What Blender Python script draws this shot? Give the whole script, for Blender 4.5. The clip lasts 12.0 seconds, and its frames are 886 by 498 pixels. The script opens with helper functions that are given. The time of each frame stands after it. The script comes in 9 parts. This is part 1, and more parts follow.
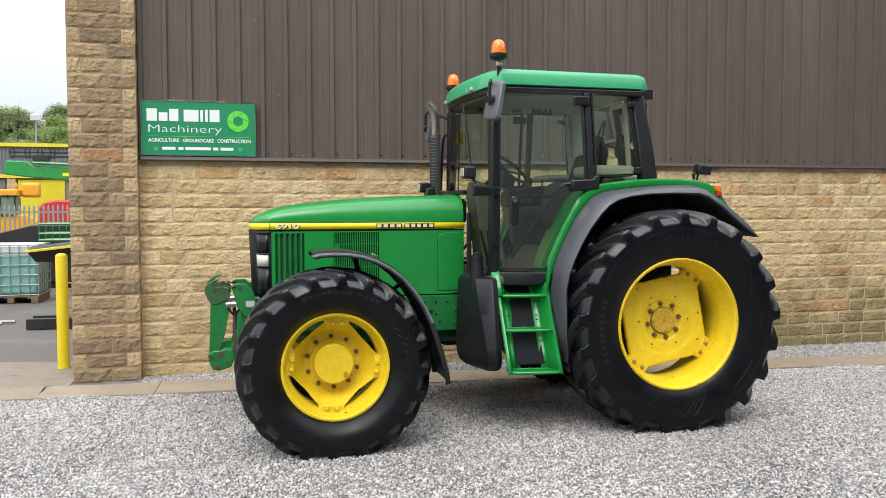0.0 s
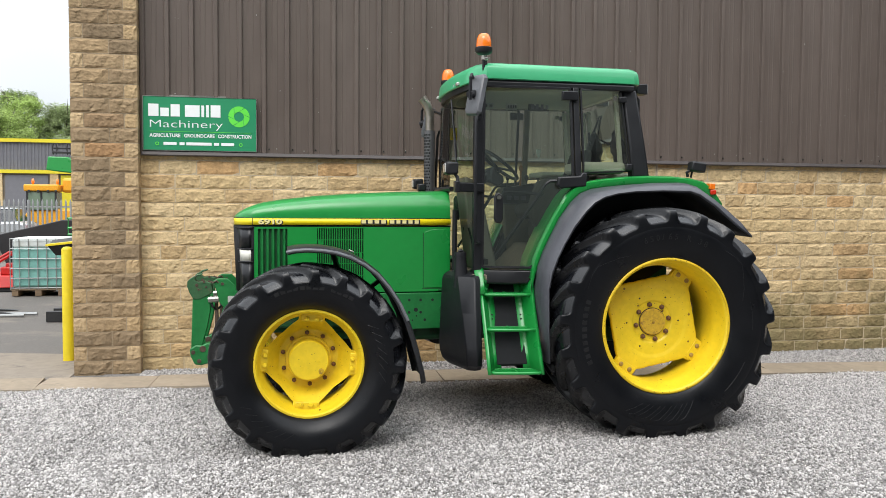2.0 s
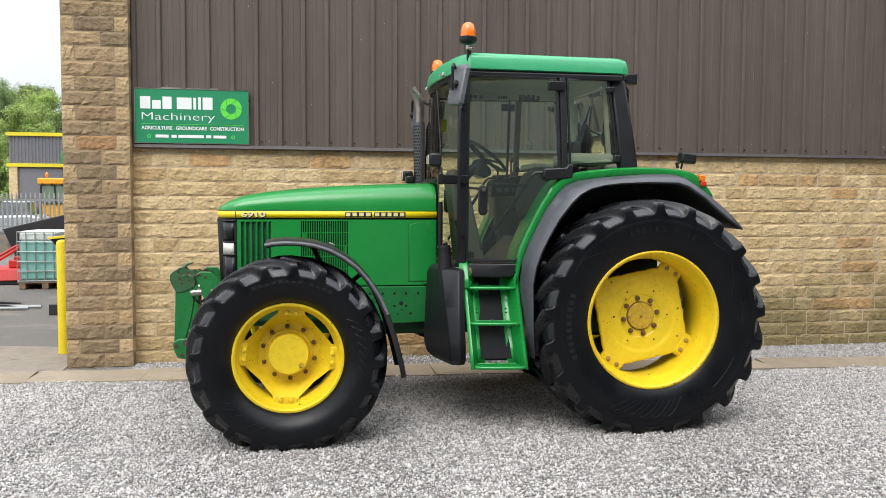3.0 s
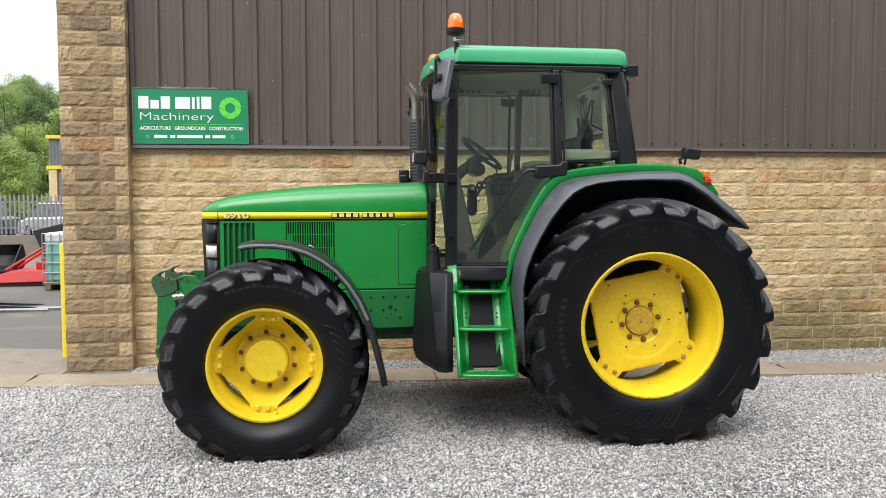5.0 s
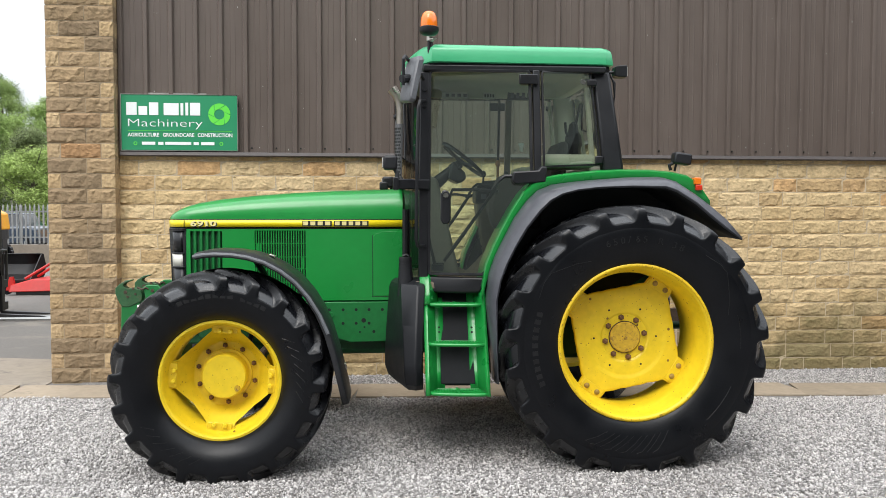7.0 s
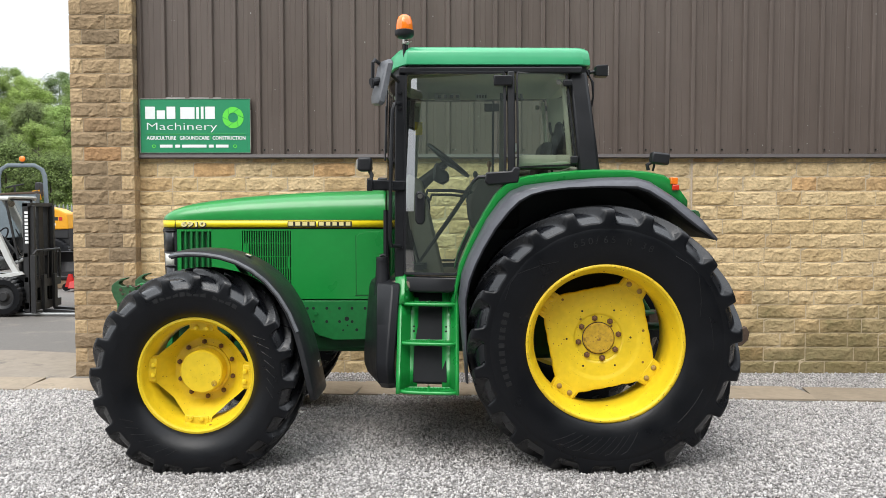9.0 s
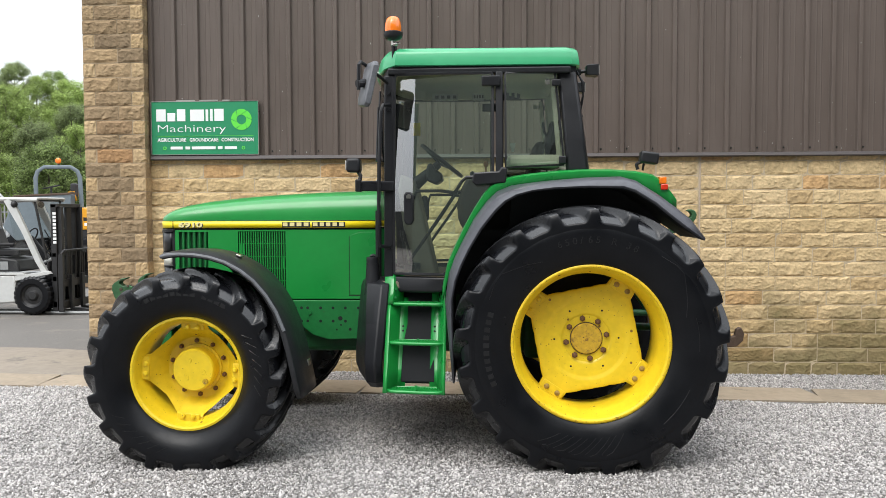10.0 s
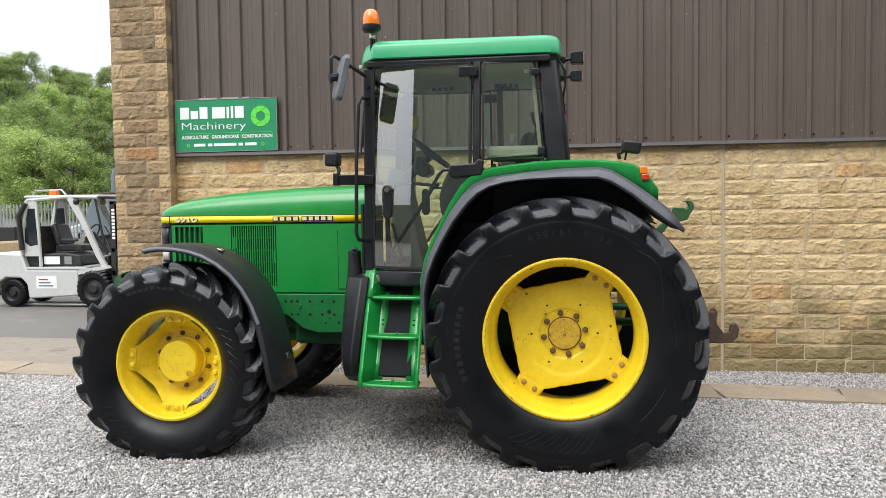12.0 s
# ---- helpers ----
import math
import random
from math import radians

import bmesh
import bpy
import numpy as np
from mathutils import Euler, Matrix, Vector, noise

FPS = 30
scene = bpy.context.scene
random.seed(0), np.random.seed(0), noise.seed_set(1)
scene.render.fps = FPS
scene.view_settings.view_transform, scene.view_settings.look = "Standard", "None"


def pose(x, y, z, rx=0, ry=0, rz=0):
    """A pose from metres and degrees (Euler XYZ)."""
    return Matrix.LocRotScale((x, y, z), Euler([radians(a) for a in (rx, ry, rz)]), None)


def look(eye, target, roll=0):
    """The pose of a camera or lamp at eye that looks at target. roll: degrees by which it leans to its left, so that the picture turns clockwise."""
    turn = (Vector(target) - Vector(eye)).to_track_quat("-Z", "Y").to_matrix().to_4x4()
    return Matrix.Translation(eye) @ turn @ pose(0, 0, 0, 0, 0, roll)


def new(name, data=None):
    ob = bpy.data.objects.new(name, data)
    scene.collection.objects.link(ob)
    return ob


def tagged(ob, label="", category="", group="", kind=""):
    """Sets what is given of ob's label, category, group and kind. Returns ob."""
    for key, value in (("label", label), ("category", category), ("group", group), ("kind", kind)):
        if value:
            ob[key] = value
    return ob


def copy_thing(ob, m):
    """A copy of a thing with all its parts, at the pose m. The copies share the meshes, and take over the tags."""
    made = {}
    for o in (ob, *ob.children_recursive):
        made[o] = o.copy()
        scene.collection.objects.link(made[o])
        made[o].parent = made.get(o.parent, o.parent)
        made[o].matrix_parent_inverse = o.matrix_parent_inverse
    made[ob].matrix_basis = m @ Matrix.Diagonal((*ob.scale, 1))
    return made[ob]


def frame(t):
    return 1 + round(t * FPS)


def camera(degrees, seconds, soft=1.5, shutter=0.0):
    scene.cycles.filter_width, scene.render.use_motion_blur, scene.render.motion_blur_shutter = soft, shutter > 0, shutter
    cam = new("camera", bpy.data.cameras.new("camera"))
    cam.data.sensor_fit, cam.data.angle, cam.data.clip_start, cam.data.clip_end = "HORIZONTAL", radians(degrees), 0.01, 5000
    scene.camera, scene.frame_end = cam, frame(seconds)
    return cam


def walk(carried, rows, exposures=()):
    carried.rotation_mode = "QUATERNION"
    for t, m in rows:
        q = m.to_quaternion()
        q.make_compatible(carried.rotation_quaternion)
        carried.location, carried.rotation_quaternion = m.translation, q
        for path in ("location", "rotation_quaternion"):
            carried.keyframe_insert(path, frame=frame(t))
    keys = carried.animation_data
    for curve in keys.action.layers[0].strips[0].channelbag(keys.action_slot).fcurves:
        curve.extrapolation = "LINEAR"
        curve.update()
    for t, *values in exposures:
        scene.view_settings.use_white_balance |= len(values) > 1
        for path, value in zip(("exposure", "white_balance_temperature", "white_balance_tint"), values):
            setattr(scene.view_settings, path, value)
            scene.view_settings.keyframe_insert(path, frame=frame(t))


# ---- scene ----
cam = camera(56.7, 12.0, soft=0.5)
METRES, EYE, TILT, LEAN, TURN = 3.563, 1.725, 0.0, 0.25, -13.85
ROWS = [
    (0.0, 0.0, 0.0, 0.0, 0.01, -2.73, -0.15),
    (0.5, 0.0457, -0.0082, 0.0023, 0.83, -2.63, -0.29),
    (1.0, 0.076, -0.0093, -0.0006, 1.55, -2.64, -0.48),
    (1.5, 0.1006, 0.0057, -0.0045, 2.29, -2.73, -0.62),
    (2.0, 0.1278, 0.0304, -0.0037, 2.94, -2.85, -0.62),
    (2.5, 0.1593, 0.0477, -0.0056, 3.52, -3.09, -0.57),
    (3.0, 0.196, 0.0583, -0.0044, 4.09, -3.35, -0.54),
    (5.0, 0.2967, 0.1465, -0.0024, 6.87, -3.44, -0.15),
    (5.5, 0.3368, 0.1669, -0.0025, 7.5, -3.2, -0.08),
    (6.0, 0.3613, 0.1903, -0.0059, 8.13, -2.97, -0.06),
    (6.5, 0.3837, 0.2262, -0.0095, 8.78, -2.75, -0.18),
    (7.0, 0.4093, 0.2525, -0.01, 9.44, -2.63, -0.33),
    (9.0, 0.5916, 0.2713, -0.0055, 14.26, -2.74, -0.23),
    (9.5, 0.6292, 0.2855, -0.0035, 15.6, -2.74, -0.11),
    (10.0, 0.6844, 0.2897, -0.0025, 16.84, -2.82, -0.03),
    (10.5, 0.7353, 0.2949, -0.0027, 18.09, -3.01, 0.14),
    (11.0, 0.7769, 0.3217, -0.0075, 19.4, -3.15, 0.32),
    (11.5, 0.8171, 0.3524, -0.0033, 20.94, -3.23, 0.45),
    (12.0, 0.8697, 0.3721, -0.0049, 22.61, -3.23, 0.52),
]
walk(cam, [(t, pose(0, 0, EYE, TILT, LEAN, TURN) @ pose(METRES * x, METRES * y, METRES * z, 90 + pitch, roll, yaw)) for t, x, y, z, yaw, pitch, roll in ROWS],
     exposures=[(0.0, 0.10), (3.0, 0.12), (5.0, 0.16), (7.0, 0.19), (12.0, 0.18)])

# ---- light ----
world = bpy.data.worlds.new("overcast_sky")
scene.world = world
world.use_nodes = True
wn, wl = world.node_tree.nodes, world.node_tree.links
wn.clear()
sky = wn.new("ShaderNodeTexSky")
sky.sky_type, sky.sun_disc = "NISHITA", False
sky.sun_elevation, sky.sun_rotation = radians(58), radians(200)
sky.air_density, sky.dust_density = 1.0, 4.0
cloud = wn.new("ShaderNodeTexNoise")
cloud.inputs["Scale"].default_value, cloud.inputs["Detail"].default_value = 2.2, 5
cloud_ramp = wn.new("ShaderNodeValToRGB")
cloud_ramp.color_ramp.elements[0].position, cloud_ramp.color_ramp.elements[0].color = 0.3, (8.6, 9.2, 9.9, 1)
cloud_ramp.color_ramp.elements[1].position, cloud_ramp.color_ramp.elements[1].color = 0.7, (10.4, 10.6, 10.8, 1)
cover = wn.new("ShaderNodeMix")
cover.data_type = "RGBA"
cover.inputs["Factor"].default_value = 0.88
# an overcast dome: three times as bright overhead as at the horizon
dome, dome_z, dome_mul = wn.new("ShaderNodeTexCoord"), wn.new("ShaderNodeSeparateXYZ"), wn.new("ShaderNodeMapRange")
dome_mul.inputs["To Min"].default_value, dome_mul.inputs["To Max"].default_value = 0.090, 0.309
back = wn.new("ShaderNodeBackground")
wl.new(dome.outputs["Generated"], dome_z.inputs["Vector"])
dome_fall = wn.new("ShaderNodeMath")
dome_fall.operation, dome_fall.inputs[1].default_value = "POWER", 1.3
dome_fall.use_clamp = True
wl.new(dome_z.outputs["Z"], dome_fall.inputs[0])
wl.new(dome_fall.outputs[0], dome_mul.inputs["Value"])
wl.new(dome_mul.outputs["Result"], back.inputs["Strength"])
wout = wn.new("ShaderNodeOutputWorld")
wl.new(cloud.outputs["Fac"], cloud_ramp.inputs["Fac"])
wl.new(sky.outputs["Color"], cover.inputs["A"])
wl.new(cloud_ramp.outputs["Color"], cover.inputs["B"])
wl.new(cover.outputs["Result"], back.inputs["Color"])
wl.new(back.outputs["Background"], wout.inputs["Surface"])

sun_data = bpy.data.lights.new("sun", "SUN")
sun_data.energy, sun_data.angle, sun_data.color = 1.5, radians(35), (1.0, 0.985, 0.955)
sun = new("sun", sun_data)
sun.matrix_world = look((-4, -9, 20), (2, 6, 0))


# ---- shapes ----
class Shape:
    """Gathers the faces of one mesh, in world metres."""

    def __init__(self):
        self.v, self.f = [], []

    def add(self, verts, faces):
        n = len(self.v)
        self.v += [tuple(p) for p in verts]
        self.f += [tuple(i + n for i in face) for face in faces]
        return self

    def box(self, x0, x1, y0, y1, z0, z1, m=None):
        p = [Vector((x, y, z)) for z in (z0, z1) for y in (y0, y1) for x in (x0, x1)]
        if m is not None:
            p = [m @ q for q in p]
        return self.add(p, [(0, 2, 3, 1), (4, 5, 7, 6), (0, 1, 5, 4), (2, 6, 7, 3), (0, 4, 6, 2), (1, 3, 7, 5)])

    def tube(self, path, r, seg=10, caps=True):
        path = [Vector(p) for p in path]
        rs = r if isinstance(r, (list, tuple)) else [r] * len(path)
        rings, up = [], None
        for i, p in enumerate(path):
            d = (path[min(i + 1, len(path) - 1)] - path[max(i - 1, 0)]).normalized()
            if up is None:
                up = Vector((0, 0, 1)) if abs(d.z) < 0.9 else Vector((1, 0, 0))
            a = d.cross(up).normalized()
            b = a.cross(d).normalized()
            up = b
            rings.append([p + rs[i] * (a * math.cos(2 * math.pi * k / seg) + b * math.sin(2 * math.pi * k / seg)) for k in range(seg)])
        return self.rings(rings, True, caps)

    def rings(self, rings, closed=True, caps=True):
        n = len(rings[0])
        faces = []
        for i in range(len(rings) - 1):
            for k in range(n if closed else n - 1):
                a, b = i * n + k, i * n + (k + 1) % n
                faces.append((a, b, b + n, a + n))
        if caps and closed:
            faces += [tuple(range(n - 1, -1, -1)), tuple((len(rings) - 1) * n + k for k in range(n))]
        return self.add([p for ring in rings for p in ring], faces)

    def prism(self, outline, y0, y1):
        """An outline in x and z, drawn out from y0 to y1."""
        return self.rings([[(x, y0, z) for x, z in outline], [(x, y1, z) for x, z in outline]])

    def plan(self, outline, z0, z1):
        return self.rings([[(x, y, z0) for x, y in outline], [(x, y, z1) for x, y in outline]])

    def lathe(self, profile, cx, cz, seg=48, a0=0.0, a1=2 * math.pi):
        """A profile of (y, r) turned round the axis through (cx, cz) along y."""
        full = abs(a1 - a0 - 2 * math.pi) < 1e-6
        n = seg if full else seg + 1
        rows = []
        for k in range(n):
            a = a0 + (a1 - a0) * k / seg
            rows.append([(cx - r * math.sin(a), y, cz + r * math.cos(a)) for y, r in profile])
        m = len(profile)
        faces = []
        for k in range(seg):
            j = (k + 1) % n
            for i in range(m - 1):
                faces.append((k * m + i, j * m + i, j * m + i + 1, k * m + i + 1))
        return self.add([p for row in rows for p in row], faces)

    def ball(self, c, rx, ry, rz, seg=12, rows=7):
        rings = []
        for i in range(rows + 1):
            b = math.pi * (i + 0.04) / (rows + 0.08)
            rings.append([(c[0] + rx * math.sin(b) * math.cos(2 * math.pi * k / seg), c[1] + ry * math.sin(b) * math.sin(2 * math.pi * k / seg), c[2] + rz * math.cos(b)) for k in range(seg)])
        return self.rings(rings)

    def weld(self):
        """Joins touching boxes: equal corners become one, faces that meet back to back go."""
        seen, index, faces = {}, [], {}
        for p in self.v:
            index.append(seen.setdefault(tuple(round(c, 5) for c in p), len(seen)))
        for f in self.f:
            g = tuple(index[i] for i in f)
            faces.setdefault(frozenset(g), []).append(g)
        self.v, self.f = list(seen), [g[0] for g in faces.values() if len(g) == 1]
        return self

    def mirrored(self, y):
        out = Shape()
        return out.add([(p[0], 2 * y - p[1], p[2]) for p in self.v], [tuple(reversed(f)) for f in self.f])


ORIGIN = {}


def thing(name, at, label, category, group="", kind=""):
    ob = new(name)
    ob.location = at
    ob.empty_display_size = 0.1
    ORIGIN[ob.name] = Vector(at)
    return tagged(ob, label, category, group, kind)


def mesh_of(name, shape, material, smooth=35, off=(0, 0, 0), fix=True):
    me = bpy.data.meshes.new(name)
    me.from_pydata([(p[0] - off[0], p[1] - off[1], p[2] - off[2]) for p in shape.v], [], shape.f)
    if fix:
        bm = bmesh.new()
        bm.from_mesh(me)
        bmesh.ops.recalc_face_normals(bm, faces=bm.faces)
        bm.to_mesh(me)
        bm.free()
    if material:
        me.materials.append(material)
    if smooth:
        me.polygons.foreach_set("use_smooth", [True] * len(me.polygons))
        me.set_sharp_from_angle(angle=radians(smooth))
    return me


def part(name, shape, material, parent, label="", bevel=0.0, smooth=35, solid=0.0):
    """One mesh under a thing or under a part."""
    off = ORIGIN[parent.name]
    ob = new(name, mesh_of(name, shape, material, smooth, off))
    ob.parent = parent
    ORIGIN[ob.name] = off
    if solid:
        mod = ob.modifiers.new("thickness", "SOLIDIFY")
        mod.thickness, mod.offset = solid, 0
    if bevel:
        mod = ob.modifiers.new("edges", "BEVEL")
        mod.width, mod.segments, mod.limit_method, mod.angle_limit = bevel, 2, "ANGLE", radians(40)
    return tagged(ob, label)


def whole(name, shape, material, at, label, category, group="", kind="", bevel=0.0, smooth=35):
    """A thing of one mesh."""
    ob = new(name, mesh_of(name, shape, material, smooth, at))
    ob.location = at
    ORIGIN[ob.name] = Vector(at)
    if bevel:
        mod = ob.modifiers.new("edges", "BEVEL")
        mod.width, mod.segments, mod.limit_method, mod.angle_limit = bevel, 2, "ANGLE", radians(40)
    return tagged(ob, label, category, group, kind)


def letters(name, words, size, m, material, parent, depth=0.002, bold=0.0, label="", space=1.0, across=0.0):
    """Words in the built-in font as one flat mesh; m takes the text's plane (x right, y up) into the world. across: width to fill."""
    cu = bpy.data.curves.new(name, "FONT")
    cu.body, cu.size, cu.extrude, cu.offset, cu.space_character, cu.resolution_u = words, size, depth, bold, space, 3
    cu.align_x, cu.align_y = "LEFT", "BOTTOM_BASELINE"
    tmp = bpy.data.objects.new("tmp", cu)
    me = bpy.data.meshes.new_from_object(tmp)
    bpy.data.objects.remove(tmp)
    bpy.data.curves.remove(cu)
    me.name = name
    if across:
        xs = [v.co.x for v in me.vertices]
        k = across / (max(xs) - min(xs))
        me.transform(Matrix.Diagonal((k, 1, 1, 1)))
    me.transform(Matrix.Translation(-ORIGIN[parent.name]) @ m)
    me.materials.clear()
    me.materials.append(material)
    ob = new(name, me)
    ob.parent = parent
    ORIGIN[ob.name] = ORIGIN[parent.name]
    return tagged(ob, label)


def ease(a, b, v):
    t = min(1.0, max(0.0, (v - a) / (b - a)))
    return t * t * (3 - 2 * t)


def ground_z(x, y):
    near = -0.06 * max(ease(5.9, 8.2, y), ease(0.3, -0.9, x)) - 0.13 * ease(9.5, 15, y)
    return near + 13.0 * ease(-22, -75, x) * ease(62, 125, y) + 5.0 * ease(75, 150, y)


# ---- materials ----
def material(name, colour, rough=0.5, metal=0.0, coat=0.0, vary=0.12, grain=40.0, bump=0.0, bump_scale=60.0, patch=3.0, island=0.0, each=0.0, dirt=None, dirt_at=0.62, spec=0.5, stretch=(1, 1, 1)):
    """A painted, moulded or natural surface: base colour with broad and fine variation, relief, and patches of dirt of their own shape."""
    mat = bpy.data.materials.new(name)
    mat.use_nodes = True
    n, l = mat.node_tree.nodes, mat.node_tree.links
    b = n["Principled BSDF"]
    b.inputs["Metallic"].default_value = metal
    b.inputs["Coat Weight"].default_value, b.inputs["Coat Roughness"].default_value = coat, 0.08
    b.inputs["Specular IOR Level"].default_value = spec
    co = n.new("ShaderNodeTexCoord")
    place = n.new("ShaderNodeMapping")
    place.inputs["Scale"].default_value = stretch
    l.new(co.outputs["Object"], place.inputs["Vector"])
    fine, broad = n.new("ShaderNodeTexNoise"), n.new("ShaderNodeTexNoise")
    for tex, s, d in ((fine, grain, 6), (broad, patch, 4)):
        tex.inputs["Scale"].default_value, tex.inputs["Detail"].default_value = s, d
        l.new(place.outputs["Vector"], tex.inputs["Vector"])
    total = n.new("ShaderNodeMath")
    total.operation = "ADD"
    l.new(fine.outputs["Fac"], total.inputs[0])
    l.new(broad.outputs["Fac"], total.inputs[1])
    last = total
    for amount, node, out in ((island, "ShaderNodeNewGeometry", "Random Per Island"), (each, "ShaderNodeObjectInfo", "Random")):
        if amount:
            src = n.new(node)
            more = n.new("ShaderNodeMath")
            more.operation, more.inputs[1].default_value = "MULTIPLY_ADD", amount * 2
            l.new(src.outputs[out], more.inputs[0])
            l.new(last.outputs[0], more.inputs[2])
            less = n.new("ShaderNodeMath")
            less.operation, less.inputs[1].default_value = "SUBTRACT", amount
            l.new(more.outputs[0], less.inputs[0])
            last = less
    ramp = n.new("ShaderNodeMapRange")
    ramp.clamp = False
    ramp.inputs["From Min"].default_value, ramp.inputs["From Max"].default_value = 0.5, 1.5
    ramp.inputs["To Min"].default_value, ramp.inputs["To Max"].default_value = 1 - vary, 1 + vary
    l.new(last.outputs[0], ramp.inputs["Value"])
    tint = n.new("ShaderNodeMix")
    tint.data_type, tint.blend_type = "RGBA", "MULTIPLY"
    tint.inputs["Factor"].default_value = 1
    tint.inputs["A"].default_value = (*colour, 1)
    l.new(ramp.outputs["Result"], tint.inputs["B"])
    colour_out = tint.outputs["Result"]
    if dirt:
        spots = n.new("ShaderNodeTexNoise")
        spots.inputs["Scale"].default_value, spots.inputs["Detail"].default_value, spots.inputs["Roughness"].default_value = patch * 2.2, 8, 0.7
        l.new(co.outputs["Object"], spots.inputs["Vector"])
        edge = n.new("ShaderNodeMapRange")
        edge.inputs["From Min"].default_value, edge.inputs["From Max"].default_value = dirt_at, dirt_at + 0.12
        l.new(spots.outputs["Fac"], edge.inputs["Value"])
        mix = n.new("ShaderNodeMix")
        mix.data_type = "RGBA"
        mix.inputs["B"].default_value = (*dirt, 1)
        l.new(edge.outputs["Result"], mix.inputs["Factor"])
        l.new(colour_out, mix.inputs["A"])
        colour_out = mix.outputs["Result"]
    l.new(colour_out, b.inputs["Base Color"])
    gloss = n.new("ShaderNodeMapRange")
    gloss.inputs["From Min"].default_value, gloss.inputs["From Max"].default_value = 0.3, 0.7
    gloss.inputs["To Min"].default_value, gloss.inputs["To Max"].default_value = max(0.02, rough - 0.07), min(1, rough + 0.1)
    l.new(broad.outputs["Fac"], gloss.inputs["Value"])
    l.new(gloss.outputs["Result"], b.inputs["Roughness"])
    if bump:
        relief = n.new("ShaderNodeTexNoise")
        relief.inputs["Scale"].default_value, relief.inputs["Detail"].default_value = bump_scale, 8
        l.new(place.outputs["Vector"], relief.inputs["Vector"])
        node = n.new("ShaderNodeBump")
        node.inputs["Strength"].default_value, node.inputs["Distance"].default_value = 1.0, bump
        l.new(relief.outputs["Fac"], node.inputs["Height"])
        l.new(node.outputs["Normal"], b.inputs["Normal"])
    return mat


def stone_material(name, ramp_colours, lift, damp=0.0):
    """Rock-faced sandstone: each stone its own tone out of a ramp, with tooling marks, iron stains and soot."""
    mat = material(name, (1, 1, 1), 0.9, vary=0.42, grain=30, patch=7, bump=0.012, bump_scale=18, spec=0.2)
    n, l = mat.node_tree.nodes, mat.node_tree.links
    who = n.new("ShaderNodeObjectInfo")
    geo = n.new("ShaderNodeNewGeometry")
    both = n.new("ShaderNodeMath")
    both.operation = "ADD"
    l.new(who.outputs["Random"], both.inputs[0])
    l.new(geo.outputs["Random Per Island"], both.inputs[1])
    part_of = n.new("ShaderNodeMath")
    part_of.operation = "FRACT"
    l.new(both.outputs[0], part_of.inputs[0])
    tone = n.new("ShaderNodeValToRGB")
    tone.color_ramp.interpolation = "LINEAR"
    els = tone.color_ramp.elements
    while len(els) < len(ramp_colours):
        els.new(0.5)
    for i, (at, c) in enumerate(ramp_colours):
        els[i].position, els[i].color = at, (*c, 1)
    l.new(part_of.outputs[0], tone.inputs["Fac"])
    for node in n:
        if node.type == "MIX" and node.blend_type == "MULTIPLY":
            l.new(tone.outputs["Color"], node.inputs["A"])
            before = node
    # tooled face: sharp little ledges over the broad relief, shifted from stone to stone
    shift = n.new("ShaderNodeVectorMath")
    shift.operation = "ADD"
    spot = n.new("ShaderNodeNewGeometry")
    l.new(spot.outputs["Position"], shift.inputs[0])
    l.new(who.outputs["Random"], shift.inputs[1])
    squash = n.new("ShaderNodeMapping")
    squash.inputs["Scale"].default_value = (1.0, 1.0, 1.35)
    l.new(shift.outputs["Vector"], squash.inputs["Vector"])
    ledge = n.new("ShaderNodeTexNoise")
    ledge.noise_type = "RIDGED_MULTIFRACTAL"
    ledge.inputs["Scale"].default_value, ledge.inputs["Detail"].default_value, ledge.inputs["Roughness"].default_value = 19.0, 7.0, 0.64
    l.new(squash.outputs["Vector"], ledge.inputs["Vector"])
    chisel = n.new("ShaderNodeBump")
    chisel.inputs["Strength"].default_value, chisel.inputs["Distance"].default_value = 1.0, 0.0125
    l.new(ledge.outputs["Fac"], chisel.inputs["Height"])
    for node in list(n):
        if node.type == "BUMP" and node != chisel:
            l.new(node.outputs["Normal"], chisel.inputs["Normal"])
    l.new(chisel.outputs["Normal"], n["Principled BSDF"].inputs["Normal"])
    stain = n.new("ShaderNodeTexNoise")
    stain.inputs["Scale"].default_value, stain.inputs["Detail"].default_value = lift, 5
    where = n.new("ShaderNodeNewGeometry")
    l.new(where.outputs["Position"], stain.inputs["Vector"])
    edge = n.new("ShaderNodeMapRange")
    edge.inputs["From Min"].default_value, edge.inputs["From Max"].default_value = 0.52, 0.75
    edge.inputs["To Max"].default_value = 0.28
    l.new(stain.outputs["Fac"], edge.inputs["Value"])
    soot = n.new("ShaderNodeMix")
    soot.data_type = "RGBA"
    soot.inputs["B"].default_value = (0.16, 0.11, 0.065, 1)
    l.new(edge.outputs["Result"], soot.inputs["Factor"])
    l.new(before.outputs["Result"], soot.inputs["A"])
    last = soot
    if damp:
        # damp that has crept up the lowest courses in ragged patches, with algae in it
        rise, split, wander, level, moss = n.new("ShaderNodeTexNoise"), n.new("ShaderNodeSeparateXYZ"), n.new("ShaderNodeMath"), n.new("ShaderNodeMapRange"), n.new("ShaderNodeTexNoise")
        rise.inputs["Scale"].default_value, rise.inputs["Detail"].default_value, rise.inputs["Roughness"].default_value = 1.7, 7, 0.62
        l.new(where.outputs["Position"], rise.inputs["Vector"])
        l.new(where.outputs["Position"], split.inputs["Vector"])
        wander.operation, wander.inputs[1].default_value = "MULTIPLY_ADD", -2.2
